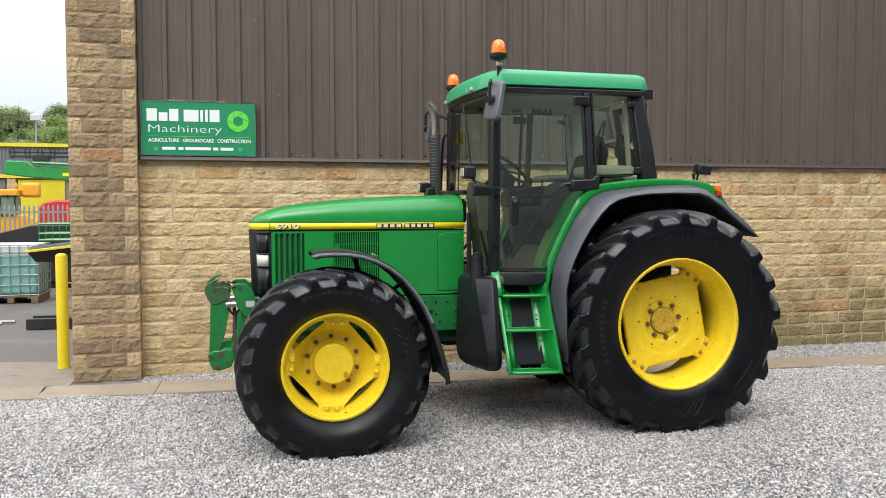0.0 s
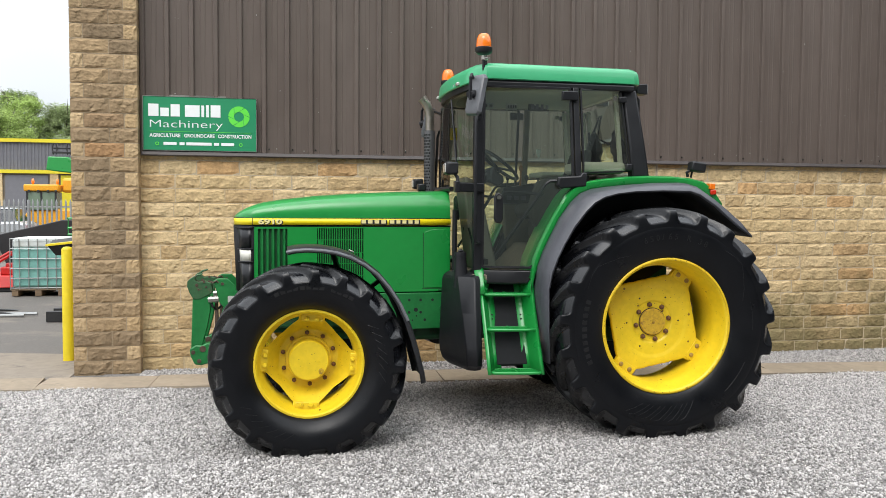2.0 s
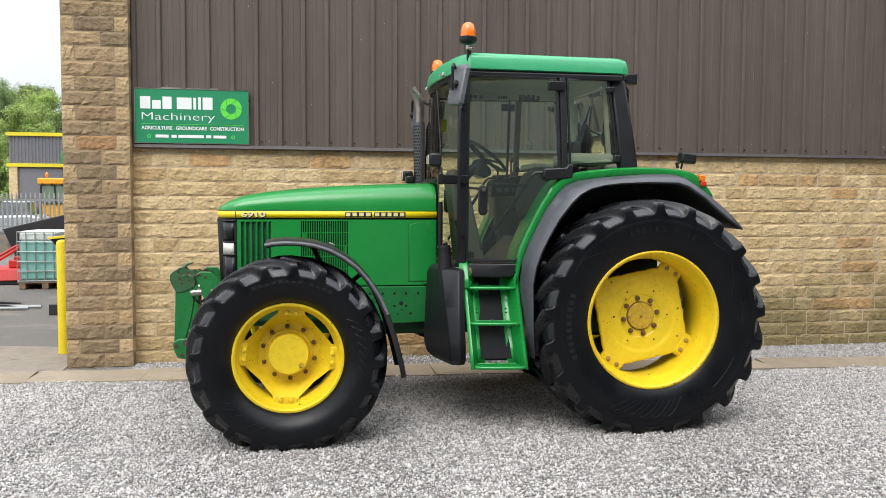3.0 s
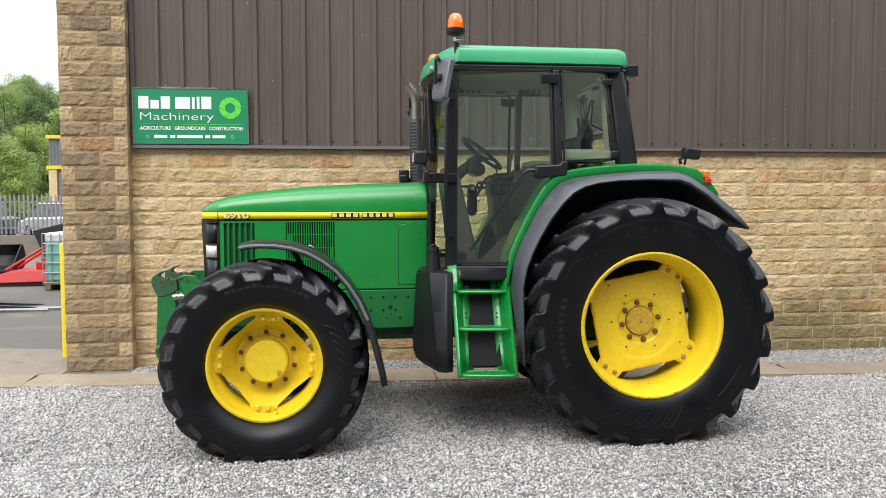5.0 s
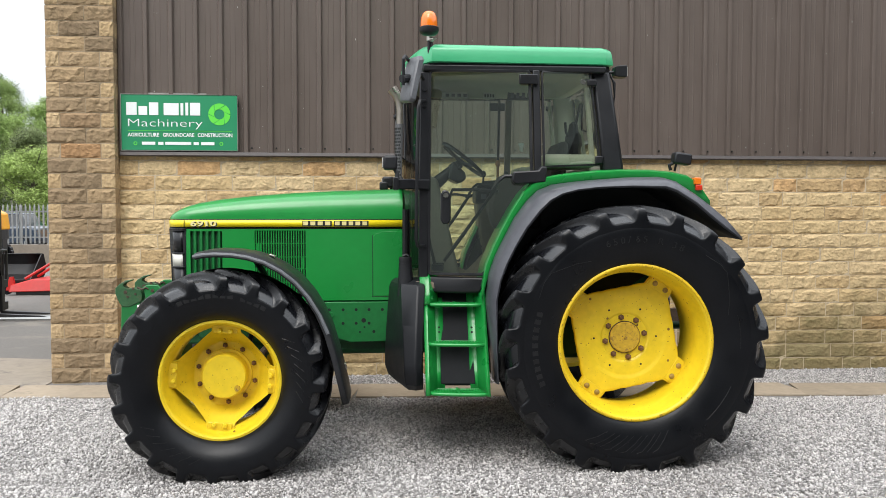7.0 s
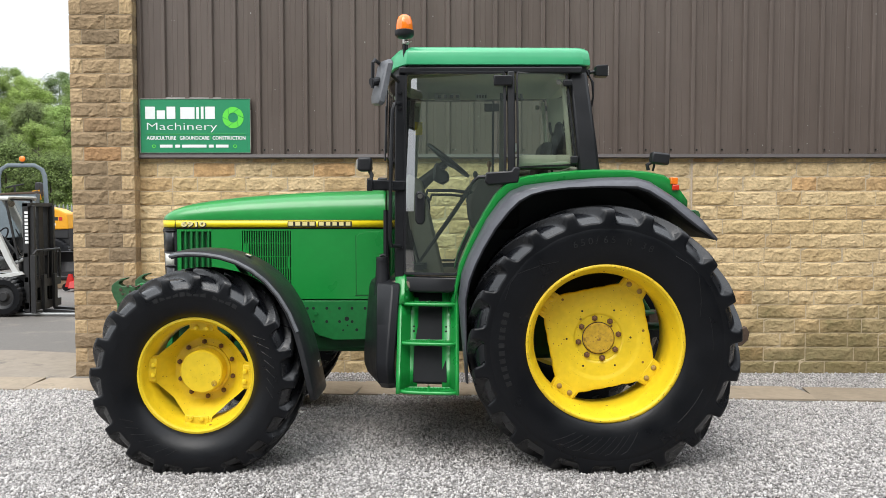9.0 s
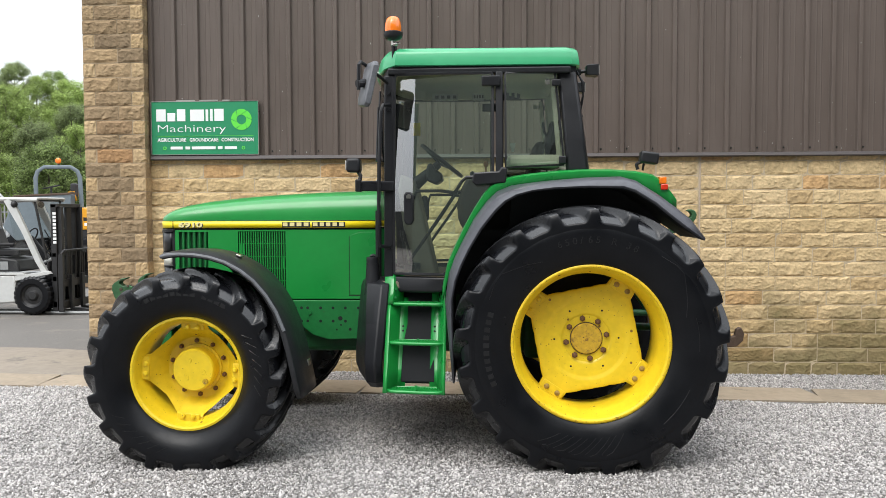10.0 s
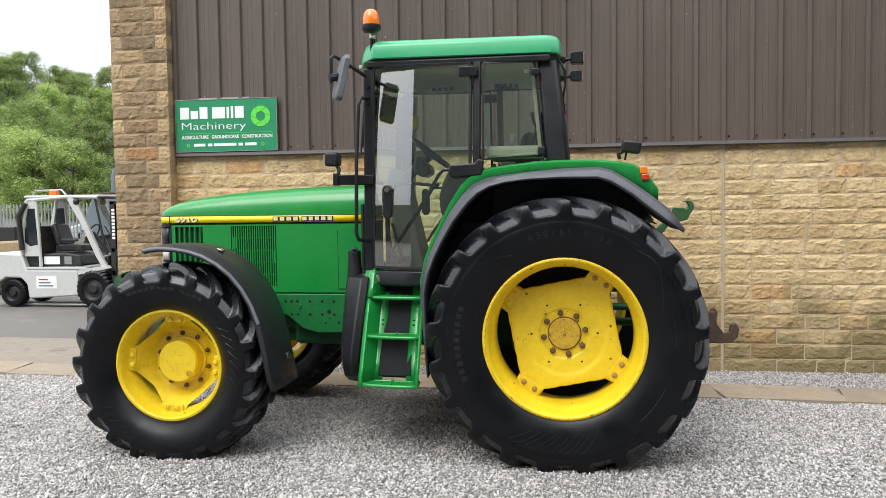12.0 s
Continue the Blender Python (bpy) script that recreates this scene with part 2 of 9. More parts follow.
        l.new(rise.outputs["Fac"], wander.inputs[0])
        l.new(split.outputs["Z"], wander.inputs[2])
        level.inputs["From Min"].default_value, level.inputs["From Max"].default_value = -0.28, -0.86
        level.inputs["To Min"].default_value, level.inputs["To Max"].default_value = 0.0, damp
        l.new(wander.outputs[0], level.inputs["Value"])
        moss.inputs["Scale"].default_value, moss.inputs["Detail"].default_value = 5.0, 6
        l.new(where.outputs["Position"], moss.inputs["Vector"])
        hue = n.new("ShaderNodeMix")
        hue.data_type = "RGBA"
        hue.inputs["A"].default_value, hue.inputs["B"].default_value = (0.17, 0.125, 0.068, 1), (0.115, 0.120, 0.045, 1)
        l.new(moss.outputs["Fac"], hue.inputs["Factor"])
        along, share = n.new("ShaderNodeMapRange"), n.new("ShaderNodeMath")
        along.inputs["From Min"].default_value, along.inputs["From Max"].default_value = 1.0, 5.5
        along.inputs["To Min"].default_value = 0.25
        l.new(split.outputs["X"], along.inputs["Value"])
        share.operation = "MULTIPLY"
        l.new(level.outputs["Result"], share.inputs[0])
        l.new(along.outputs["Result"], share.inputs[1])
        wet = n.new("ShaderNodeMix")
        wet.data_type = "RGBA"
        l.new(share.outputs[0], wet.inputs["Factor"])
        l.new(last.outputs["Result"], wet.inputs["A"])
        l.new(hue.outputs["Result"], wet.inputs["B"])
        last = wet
    l.new(last.outputs["Result"], n["Principled BSDF"].inputs["Base Color"])
    return mat


def glass_material(name, tint, gloss=0.02, reflect=1.0, ior=1.5):
    mat = bpy.data.materials.new(name)
    mat.use_nodes = True
    n, l = mat.node_tree.nodes, mat.node_tree.links
    n.clear()
    out, mix = n.new("ShaderNodeOutputMaterial"), n.new("ShaderNodeMixShader")
    clear, shine, fres = n.new("ShaderNodeBsdfTransparent"), n.new("ShaderNodeBsdfGlossy"), n.new("ShaderNodeFresnel")
    clear.inputs["Color"].default_value = (*tint, 1)
    shine.inputs["Roughness"].default_value = gloss
    shine.inputs["Color"].default_value = (reflect, reflect, reflect, 1)
    fres.inputs["IOR"].default_value = ior
    l.new(fres.outputs["Fac"], mix.inputs["Fac"])
    l.new(clear.outputs["BSDF"], mix.inputs[1])
    l.new(shine.outputs["BSDF"], mix.inputs[2])
    l.new(mix.outputs["Shader"], out.inputs["Surface"])
    return mat


GREEN = material("green_paint", (0.009, 0.245, 0.042), 0.3, coat=0.35, vary=0.1, grain=14, patch=2)
# roof paint paler than GREEN: fading, plus sky sheen put into the colour
ROOF_GREEN = material("faded_skylit_green_roof", (0.045, 0.375, 0.165), 0.36, coat=0.3, vary=0.07, grain=12, patch=2)
OLD_GREEN = material("worn_green_paint", (0.009, 0.16, 0.036), 0.42, vary=0.25, grain=30, patch=6, dirt=(0.08, 0.06, 0.03), dirt_at=0.66)
DEEP_GREEN = material("dark_green_casting", (0.006, 0.075, 0.02), 0.5, vary=0.3, grain=30, patch=5, dirt=(0.04, 0.035, 0.025), dirt_at=0.58)
YELLOW = material("yellow_wheel_paint", (0.80, 0.578, 0.018), 0.42, coat=0.1, vary=0.14, grain=24, patch=4, dirt=(0.26, 0.13, 0.02), dirt_at=0.655)


def specks(mat, scale, share, colour):
    """Small chips in the paint with bare rusty metal showing."""
    n, l = mat.node_tree.nodes, mat.node_tree.links
    b = n["Principled BSDF"]
    geo, cell, near, some, both, mix = n.new("ShaderNodeNewGeometry"), n.new("ShaderNodeTexVoronoi"), n.new("ShaderNodeMath"), n.new("ShaderNodeMath"), n.new("ShaderNodeMath"), n.new("ShaderNodeMix")
    cell.inputs["Scale"].default_value = scale
    l.new(geo.outputs["Position"], cell.inputs["Vector"])
    near.operation, near.inputs[1].default_value = "LESS_THAN", 0.22
    l.new(cell.outputs["Distance"], near.inputs[0])
    split = n.new("ShaderNodeSeparateColor")
    l.new(cell.outputs["Color"], split.inputs["Color"])
    some.operation, some.inputs[1].default_value = "LESS_THAN", share
    l.new(split.outputs["Red"], some.inputs[0])
    both.operation = "MULTIPLY"
    l.new(near.outputs[0], both.inputs[0])
    l.new(some.outputs[0], both.inputs[1])
    mix.data_type = "RGBA"
    l.new(both.outputs[0], mix.inputs["Factor"])
    l.new(b.inputs["Base Color"].links[0].from_socket, mix.inputs["A"])
    mix.inputs["B"].default_value = (*colour, 1)
    l.new(mix.outputs["Result"], b.inputs["Base Color"])


specks(YELLOW, 55, 0.035, (0.20, 0.10, 0.014))
specks(YELLOW, 110, 0.05, (0.22, 0.12, 0.015))
specks(YELLOW, 24, 0.03, (0.23, 0.12, 0.018))
CHIPPED_YELLOW = material("chipped_yellow_paint", (0.74, 0.50, 0.014), 0.5, vary=0.2, grain=60, patch=9, dirt=(0.20, 0.10, 0.02), dirt_at=0.56)
specks(CHIPPED_YELLOW, 70, 0.16, (0.10, 0.055, 0.02))
NUT = material("rusty_brown_nut", (0.15, 0.072, 0.034), 0.7, vary=0.4, grain=90, patch=30, bump=0.0006, bump_scale=120)
BOLT_HEAD = material("worn_bolt_head", (0.34, 0.22, 0.06), 0.55, vary=0.5, grain=70, patch=25)
HUB = material("worn_hub_paint", (0.56, 0.36, 0.03), 0.5, vary=0.3, grain=40, patch=14, dirt=(0.25, 0.14, 0.04), dirt_at=0.52)
specks(HUB, 60, 0.2, (0.12, 0.06, 0.02))
STRIPE = material("yellow_decal", (0.86, 0.68, 0.01), 0.35, vary=0.04)
RUBBER = material("dressed_tyre_rubber", (0.0044, 0.0049, 0.0064), 0.33, vary=0.35, grain=60, patch=6, bump=0.0007, bump_scale=45, spec=0.26)
TREAD = material("worn_tread_rubber", (0.0050, 0.0055, 0.0070), 0.27, vary=0.4, grain=50, patch=9, bump=0.0006, bump_scale=60, spec=0.45)
TREAD_BASE = material("shiny_tread_base", (0.0070, 0.0077, 0.0098), 0.26, vary=0.4, grain=40, patch=8, bump=0.0006, bump_scale=50, spec=0.65)
DUSTY_TREAD = material("dusty_lug_crest", (0.011, 0.0115, 0.013), 0.5, vary=0.4, grain=50, patch=9, bump=0.0012, bump_scale=90, spec=0.3)
specks(DUSTY_TREAD, 120, 0.34, (0.26, 0.255, 0.245))
RUBBER_MARK = material("moulded_tyre_mark", (0.0080, 0.0084, 0.0092), 0.42, vary=0.4, grain=30, patch=9, spec=0.4)
PLASTIC = material("black_plastic", (0.0145, 0.015, 0.017), 0.38, vary=0.25, grain=50, patch=5, bump=0.0004, bump_scale=300, spec=0.35)
GREY_PLASTIC = material("weathered_grey_plastic", (0.066, 0.068, 0.079), 0.35, vary=0.25, grain=30, patch=4, bump=0.0004, bump_scale=260)
TANK_PLASTIC = material("smooth_black_plastic", (0.0095, 0.0100, 0.0120), 0.40, vary=0.25, grain=40, patch=5, bump=0.0003, bump_scale=300, spec=0.32)
FRAME_BLACK = material("black_cab_frame", (0.0145, 0.015, 0.017), 0.36, vary=0.2, grain=30, patch=4, spec=0.3)
# pale enough to carry the sky highlight of the mudguard lip in its colour
PALE_GREY = material("pale_grey_plastic", (0.11, 0.115, 0.125), 0.4, vary=0.3, grain=60, patch=9)
NOSE_BLACK = material("satin_black_panel", (0.010, 0.0105, 0.012), 0.7, vary=0.2, spec=0.18)
LAMP_GLASS = material("smoked_lamp_glass", (0.008, 0.0085, 0.010), 0.3, vary=0.2, coat=0.08, spec=0.35)
DECAL_CREAM = material("cream_decal", (0.80, 0.70, 0.32), 0.4, vary=0.05)
DARK = material("dark_recess", (0.006, 0.007, 0.007), 0.7, vary=0.3)
RUST = material("rusty_steel", (0.09, 0.060, 0.042), 0.7, metal=0.3, vary=0.45, grain=60, patch=12, bump=0.001)
STEEL = material("bright_steel", (0.5, 0.48, 0.44), 0.3, metal=1.0, vary=0.2)
STACK = material("stainless_exhaust", (0.34, 0.31, 0.27), 0.32, metal=0.9, vary=0.3, grain=20, patch=8)
GUARD = material("grey_exhaust_guard", (0.12, 0.12, 0.125), 0.45, metal=0.5, vary=0.25)
AMBER = material("amber_lens", (0.9, 0.20, 0.012), 0.12, coat=0.6, vary=0.1, grain=60)
DEEP_AMBER = material("deep_red_lens", (0.62, 0.035, 0.012), 0.14, coat=0.6, vary=0.1, grain=60)
HEADLAMP = material("white_headlamp_lens", (0.66, 0.65, 0.58), 0.3, coat=0.3, vary=0.08, grain=60)
LENS = material("clear_lamp_lens", (0.48, 0.48, 0.45), 0.12, coat=0.7, vary=0.15, grain=90)
CREAM = material("cream_cab_trim", (0.54, 0.53, 0.43), 0.6, vary=0.12, grain=20, patch=3)
TAN_TRIM = material("tan_cab_trim", (0.17, 0.145, 0.10), 0.6, vary=0.15, grain=20, patch=3)
DASH = material("grey_brown_cab_trim", (0.15, 0.145, 0.115), 0.6, vary=0.15, grain=20, patch=3)
HOOK = material("chipped_green_casting", (0.026, 0.098, 0.034), 0.55, vary=0.35, grain=60, patch=14, dirt=(0.10, 0.075, 0.05), dirt_at=0.56)
SEAT = material("brown_seat_cloth", (0.034, 0.030, 0.025), 0.85, vary=0.35, grain=120, patch=8, bump=0.002, bump_scale=200)
BROWN_TRIM = material("brown_cab_carpet", (0.17, 0.135, 0.10), 0.85, vary=0.35, grain=50, patch=8)
KNOB = material("orange_brown_knob", (0.30, 0.13, 0.035), 0.4, vary=0.2)
INK = material("black_print", (0.012, 0.012, 0.012), 0.5, vary=0.1)
WHITE_INK = material("white_print", (0.82, 0.84, 0.83), 0.5, vary=0.04)
LIME_INK = material("lime_print", (0.12, 0.68, 0.06), 0.5, vary=0.06)
SIGN_GREEN = material("green_sign_face", (0.015, 0.245, 0.105), 0.42, vary=0.05, grain=10, patch=2)
CAB_GLASS = glass_material("tinted_coated_glass", (0.85, 1.0, 0.885), ior=3.2)
SCREEN_GLASS = glass_material("tinted_screen_glass", (0.88, 0.97, 0.90), ior=1.22)
WINDSCREEN_GLASS = glass_material("clear_windscreen_glass", (0.84, 0.90, 0.85), reflect=0.5, ior=1.4)
CLADDING = material("brown_coated_steel", (0.122, 0.097, 0.083), 0.34, spec=0.38, vary=0.16, grain=8, patch=1.2, dirt=(0.12, 0.105, 0.095), dirt_at=0.66, stretch=(1, 1, 0.25))
FLASHING = material("brown_flashing", (0.075, 0.063, 0.06), 0.5, vary=0.2, grain=10, patch=2)
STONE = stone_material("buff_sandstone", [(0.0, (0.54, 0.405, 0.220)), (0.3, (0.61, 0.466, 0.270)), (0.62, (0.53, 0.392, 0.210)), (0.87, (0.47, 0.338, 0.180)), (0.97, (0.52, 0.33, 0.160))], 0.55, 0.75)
PIER_STONE = stone_material("sooty_brown_sandstone", [(0.0, (0.345, 0.248, 0.145)), (0.3, (0.225, 0.165, 0.103)), (0.6, (0.360, 0.256, 0.146)), (0.88, (0.255, 0.186, 0.114)), (0.98, (0.360, 0.215, 0.108))], 0.8)
QUOIN_STONE = stone_material("pale_buff_sandstone", [(0.0, (0.47, 0.345, 0.200)), (0.35, (0.39, 0.282, 0.164)), (0.7, (0.50, 0.368, 0.214)), (1.0, (0.43, 0.305, 0.166))], 0.8)
GREY_CLAD = material("grey_coated_steel", (0.15, 0.15, 0.165), 0.5, vary=0.15, grain=6, patch=0.6)
SHED_CLAD = material("grey_green_shed_steel", (0.075, 0.092, 0.083), 0.6, vary=0.12, grain=6, patch=0.6)
GREY_CLAD_DARK = material("dark_unseen_wall", (0.04, 0.042, 0.040), 0.6, vary=0.15, grain=6, patch=0.6)
MORTAR = material("lime_mortar", (0.50, 0.41, 0.285), 0.95, vary=0.25, grain=60, patch=3, bump=0.003, bump_scale=120, spec=0.1)
PIER_MORTAR = material("sooty_mortar", (0.33, 0.26, 0.175), 0.95, vary=0.35, grain=60, patch=3, bump=0.003, bump_scale=120, spec=0.1)
SEALANT = material("pale_joint_sealant", (0.50, 0.41, 0.32), 0.8, vary=0.2)
FLAG = material("worn_flagstone", (0.31, 0.255, 0.19), 0.85, vary=0.22, grain=14, patch=2.2, bump=0.004, bump_scale=18, each=0.35, dirt=(0.17, 0.14, 0.10), dirt_at=0.6, spec=0.3)
CONCRETE = material("worn_concrete", (0.25, 0.215, 0.175), 0.85, vary=0.2, grain=10, patch=0.9, bump=0.003, bump_scale=40, dirt=(0.14, 0.125, 0.11), dirt_at=0.55, spec=0.3)
ASPHALT = material("grey_asphalt", (0.155, 0.145, 0.134), 0.85, vary=0.25, grain=30, patch=0.4, bump=0.004, bump_scale=160, dirt=(0.21, 0.19, 0.165), dirt_at=0.55, spec=0.3)
# bed darker than the chippings: shade in the gaps between them is in its colour
GRAVEL_BED = material("gravel_bed", (0.23, 0.219, 0.209), 0.95, vary=0.2, grain=70, patch=0.8, bump=0.03, bump_scale=60, spec=0.2)


def pebbly(mat, scale):
    """Stone-sized cells, each of its own tone and height."""
    n, l = mat.node_tree.nodes, mat.node_tree.links
    b = n["Principled BSDF"]
    geo, cell, tone, mul, relief = n.new("ShaderNodeNewGeometry"), n.new("ShaderNodeTexVoronoi"), n.new("ShaderNodeMapRange"), n.new("ShaderNodeMix"), n.new("ShaderNodeBump")
    cell.inputs["Scale"].default_value = scale
    l.new(geo.outputs["Position"], cell.inputs["Vector"])
    split = n.new("ShaderNodeSeparateColor")
    l.new(cell.outputs["Color"], split.inputs["Color"])
    tone.inputs["To Min"].default_value, tone.inputs["To Max"].default_value = 0.7, 1.25
    l.new(split.outputs["Red"], tone.inputs["Value"])
    mul.data_type, mul.blend_type = "RGBA", "MULTIPLY"
    mul.inputs["Factor"].default_value = 1
    l.new(b.inputs["Base Color"].links[0].from_socket, mul.inputs["A"])
    l.new(tone.outputs["Result"], mul.inputs["B"])
    l.new(mul.outputs["Result"], b.inputs["Base Color"])
    relief.invert = True
    relief.inputs["Strength"].default_value, relief.inputs["Distance"].default_value = 1.0, 0.01
    l.new(cell.outputs["Distance"], relief.inputs["Height"])
    l.new(relief.outputs["Normal"], b.inputs["Normal"])


pebbly(GRAVEL_BED, 92)
PEBBLE = material("limestone_chippings", (0.445, 0.424, 0.409), 0.85, vary=0.25, grain=8, patch=0.7, island=1.0, spec=0.25)


# ---- ground ----
def sheet(xs, ys, lift=0.0, jitter=0.0):
    s = Shape()
    s.v = [(x, y, ground_z(x, y) + lift + (random.uniform(-jitter, jitter) if jitter else 0)) for y in ys for x in xs]
    n = len(xs)
    s.f = [(j * n + i, j * n + i + 1, (j + 1) * n + i + 1, (j + 1) * n + i) for j in range(len(ys) - 1) for i in range(n - 1)]
    return s


def steps(a, b, d):
    k = max(1, round((b - a) / d))
    return [a + (b - a) * i / k for i in range(k + 1)]


far_x = [-900, -400, -220] + steps(-160, -20, 7) + steps(-19, 12, 0.5)[1:] + [16, 24, 40, 80, 200, 900]
far_y = [-900, -300, -100, -40, -15, -8] + steps(-6, 20, 0.5) + steps(24, 160, 6) + [220, 400, 900]
ground = whole("ground", sheet(far_x, far_y, -0.012), ASPHALT, (0, 0, 0), "worn grey asphalt yard running out to the fields", "yard", kind="structure")
apron = Shape()
apron.plan([(-9.0, 9.35), (-4.6, 9.15), (-1.72, 8.9), (-1.72, 10.35), (-3.2, 10.7), (-9.0, 10.9)], -0.2, -0.061)
whole("concrete_apron", apron, CONCRETE, (0, 0, 0), "worn concrete apron beside the stone pillar", "apron", kind="structure", bevel=0.006)

GX = steps(-9, 13, 0.4)
gravel_bed = Shape()
gravel_bed = sheet(GX, steps(-1.6, 9.26, 0.3), -0.002, 0.004)
gravel_bed.f = [f for f in gravel_bed.f if not (gravel_bed.v[f[0]][1] > 8.3 and gravel_bed.v[f[0]][0] < -1.5)]
whole("gravel", gravel_bed, GRAVEL_BED, (0, 0, 0), "bed of pale grey limestone gravel in the yard", "gravel", kind="structure")


def kerb_y(x):
    return 8.66 - 0.058 * (x + 1.8)


def chippings(name, count, x0, x1, y0, y1, size, seed, keep=None):
    """Loose stones: bent boxes scattered on the ground, joined as stuff."""
    rng = np.random.default_rng(seed)
    x, y = rng.uniform(x0, x1, count), rng.uniform(y0, y1, count)
    if keep is not None:
        k = keep(x, y)
        x, y = x[k], y[k]
    count = len(x)

    def es(a, b, v):
        t = np.clip((v - a) / (b - a), 0, 1)
        return t * t * (3 - 2 * t)
    z = -0.06 * np.maximum(es(5.9, 8.2, y), es(0.3, -0.9, x))
    corner = np.array([(1, 0, 0), (0, 1, 0), (-1, 0, 0), (0, -1, 0), (0, 0, 1), (0, 0, -1)], float) * 0.72
    p = corner[None] + rng.uniform(-0.24, 0.24, (count, 6, 3))
    p *= (size * rng.lognormal(0, 0.27, (count, 1)) * 0.9)[:, :, None] * rng.uniform(0.6, 1.15, (count, 1, 3))
    q = rng.normal(size=(count, 4))
    q /= np.linalg.norm(q, axis=1)[:, None]
    w, a, b, c = q.T
    rot = np.stack([1 - 2 * (b * b + c * c), 2 * (a * b - c * w), 2 * (a * c + b * w), 2 * (a * b + c * w), 1 - 2 * (a * a + c * c), 2 * (b * c - a * w),
                    2 * (a * c - b * w), 2 * (b * c + a * w), 1 - 2 * (a * a + b * b)], 1).reshape(-1, 3, 3)
    p = np.einsum("nij,nkj->nki", rot, p)
    p += np.stack([x, y, z + rng.uniform(-0.002, size * 0.5, count)], 1)[:, None]
    tris = np.array([(0, 1, 4), (1, 2, 4), (2, 3, 4), (3, 0, 4), (1, 0, 5), (2, 1, 5), (3, 2, 5), (0, 3, 5)])
    f = (tris[None] + 6 * np.arange(count)[:, None, None]).reshape(-1)
    me = bpy.data.meshes.new(name)
    me.vertices.add(count * 6)
    me.vertices.foreach_set("co", p.reshape(-1))
    me.loops.add(len(f))
    me.loops.foreach_set("vertex_index", f)
    me.polygons.add(count * 8)
    me.polygons.foreach_set("loop_start", np.arange(count * 8) * 3)
    me.update(calc_edges=True)
    me.materials.append(PEBBLE)
    return tagged(new(name, me), "loose pale grey limestone chippings", "gravel", kind="stuff")


def open_gravel(x, y):
    line = 8.66 - 0.058 * (x + 1.8)
    edge = 0.05 * np.sin(x * 3.1) + 0.04 * np.sin(x * 7.7 + 1)
    return (y < line - 0.29 + edge)


chippings("gravel_chippings", 290000, -3.9, 8.8, 4.0, 8.75, 0.0142, 3, lambda x, y: open_gravel(x, y) & (x > -1.2 - 0.42 * (y - 3.9)) & (x < 5.6 + 0.62 * (y - 3.9)))
chippings("wall_foot_chippings", 46000, -1.02, 9.2, 8.0, 9.25, 0.0132, 5, lambda x, y: y > 8.66 - 0.058 * (x + 1.8) + 0.27 + 0.03 * np.sin(x * 4))

# ---- building ----
WALL_Y, PIER_Y, COURSE = 9.26, 9.1, 0.1525
WALL_TOP, WALL_FOOT = 2.262, -0.075
wall_core = Shape()
wall_core.box(-1.038, 14.0, WALL_Y - 0.0012, WALL_Y + 0.33, -0.3, WALL_TOP)
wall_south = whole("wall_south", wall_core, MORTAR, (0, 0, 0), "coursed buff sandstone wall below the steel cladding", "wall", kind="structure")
pier_core = Shape()
pier_core.box(-1.692, -1.040, PIER_Y - 0.0012, PIER_Y + 0.62, -0.3, 6.2)
pier = whole("wall_pier", pier_core, PIER_MORTAR, (0, 0, 0), "brown rock-faced sandstone corner pillar of the building", "pillar", kind="structure")
back_wall = Shape()
back_wall.box(-1.62, -1.3, PIER_Y + 0.62, 24.0, -0.5, 6.2).box(13.7, 14.0, WALL_Y + 0.4, 24.0, -0.5, 6.2).box(-1.62, 14.0, 23.7, 24.0, -0.5, 6.2)
whole("wall_west", back_wall, MORTAR, (0, 0, 0), "plain side and back walls of the shed", "wall", kind="structure")
shed_roof = Shape()
shed_roof.rings([[(-1.9, 9.0, 6.2), (-1.9, 24.2, 6.2), (-1.9, 24.2, 6.35), (-1.9, 16.5, 8.0), (-1.9, 9.0, 6.35)], [(14.2, 9.0, 6.2), (14.2, 24.2, 6.2), (14.2, 24.2, 6.35), (14.2, 16.5, 8.0), (14.2, 9.0, 6.35)]])
whole("roof", shed_roof, FLASHING, (0, 0, 0), "brown steel roof of the shed", "roof", kind="structure")

# added wall out of view; keeps sky light off the right-hand cladding
wall_east = Shape()
wall_east.box(11.4, 11.8, -10.0, 9.2, -0.5, 6.6)
whole("wall_east", wall_east, GREY_CLAD_DARK, (0, 0, 0), "unseen dark wall added to shade the yard's right end", "wall", kind="structure")

# profiled steel sheets: broad pans between narrow upright ribs
SHEET_Y = WALL_Y - 0.01


def rib_x(k):
    """Where rib k starts; the sheets toward the far end are of a wider pitch."""
    return -1.045 + 0.252 * min(k, 19) + 0.2715 * max(0, k - 19)


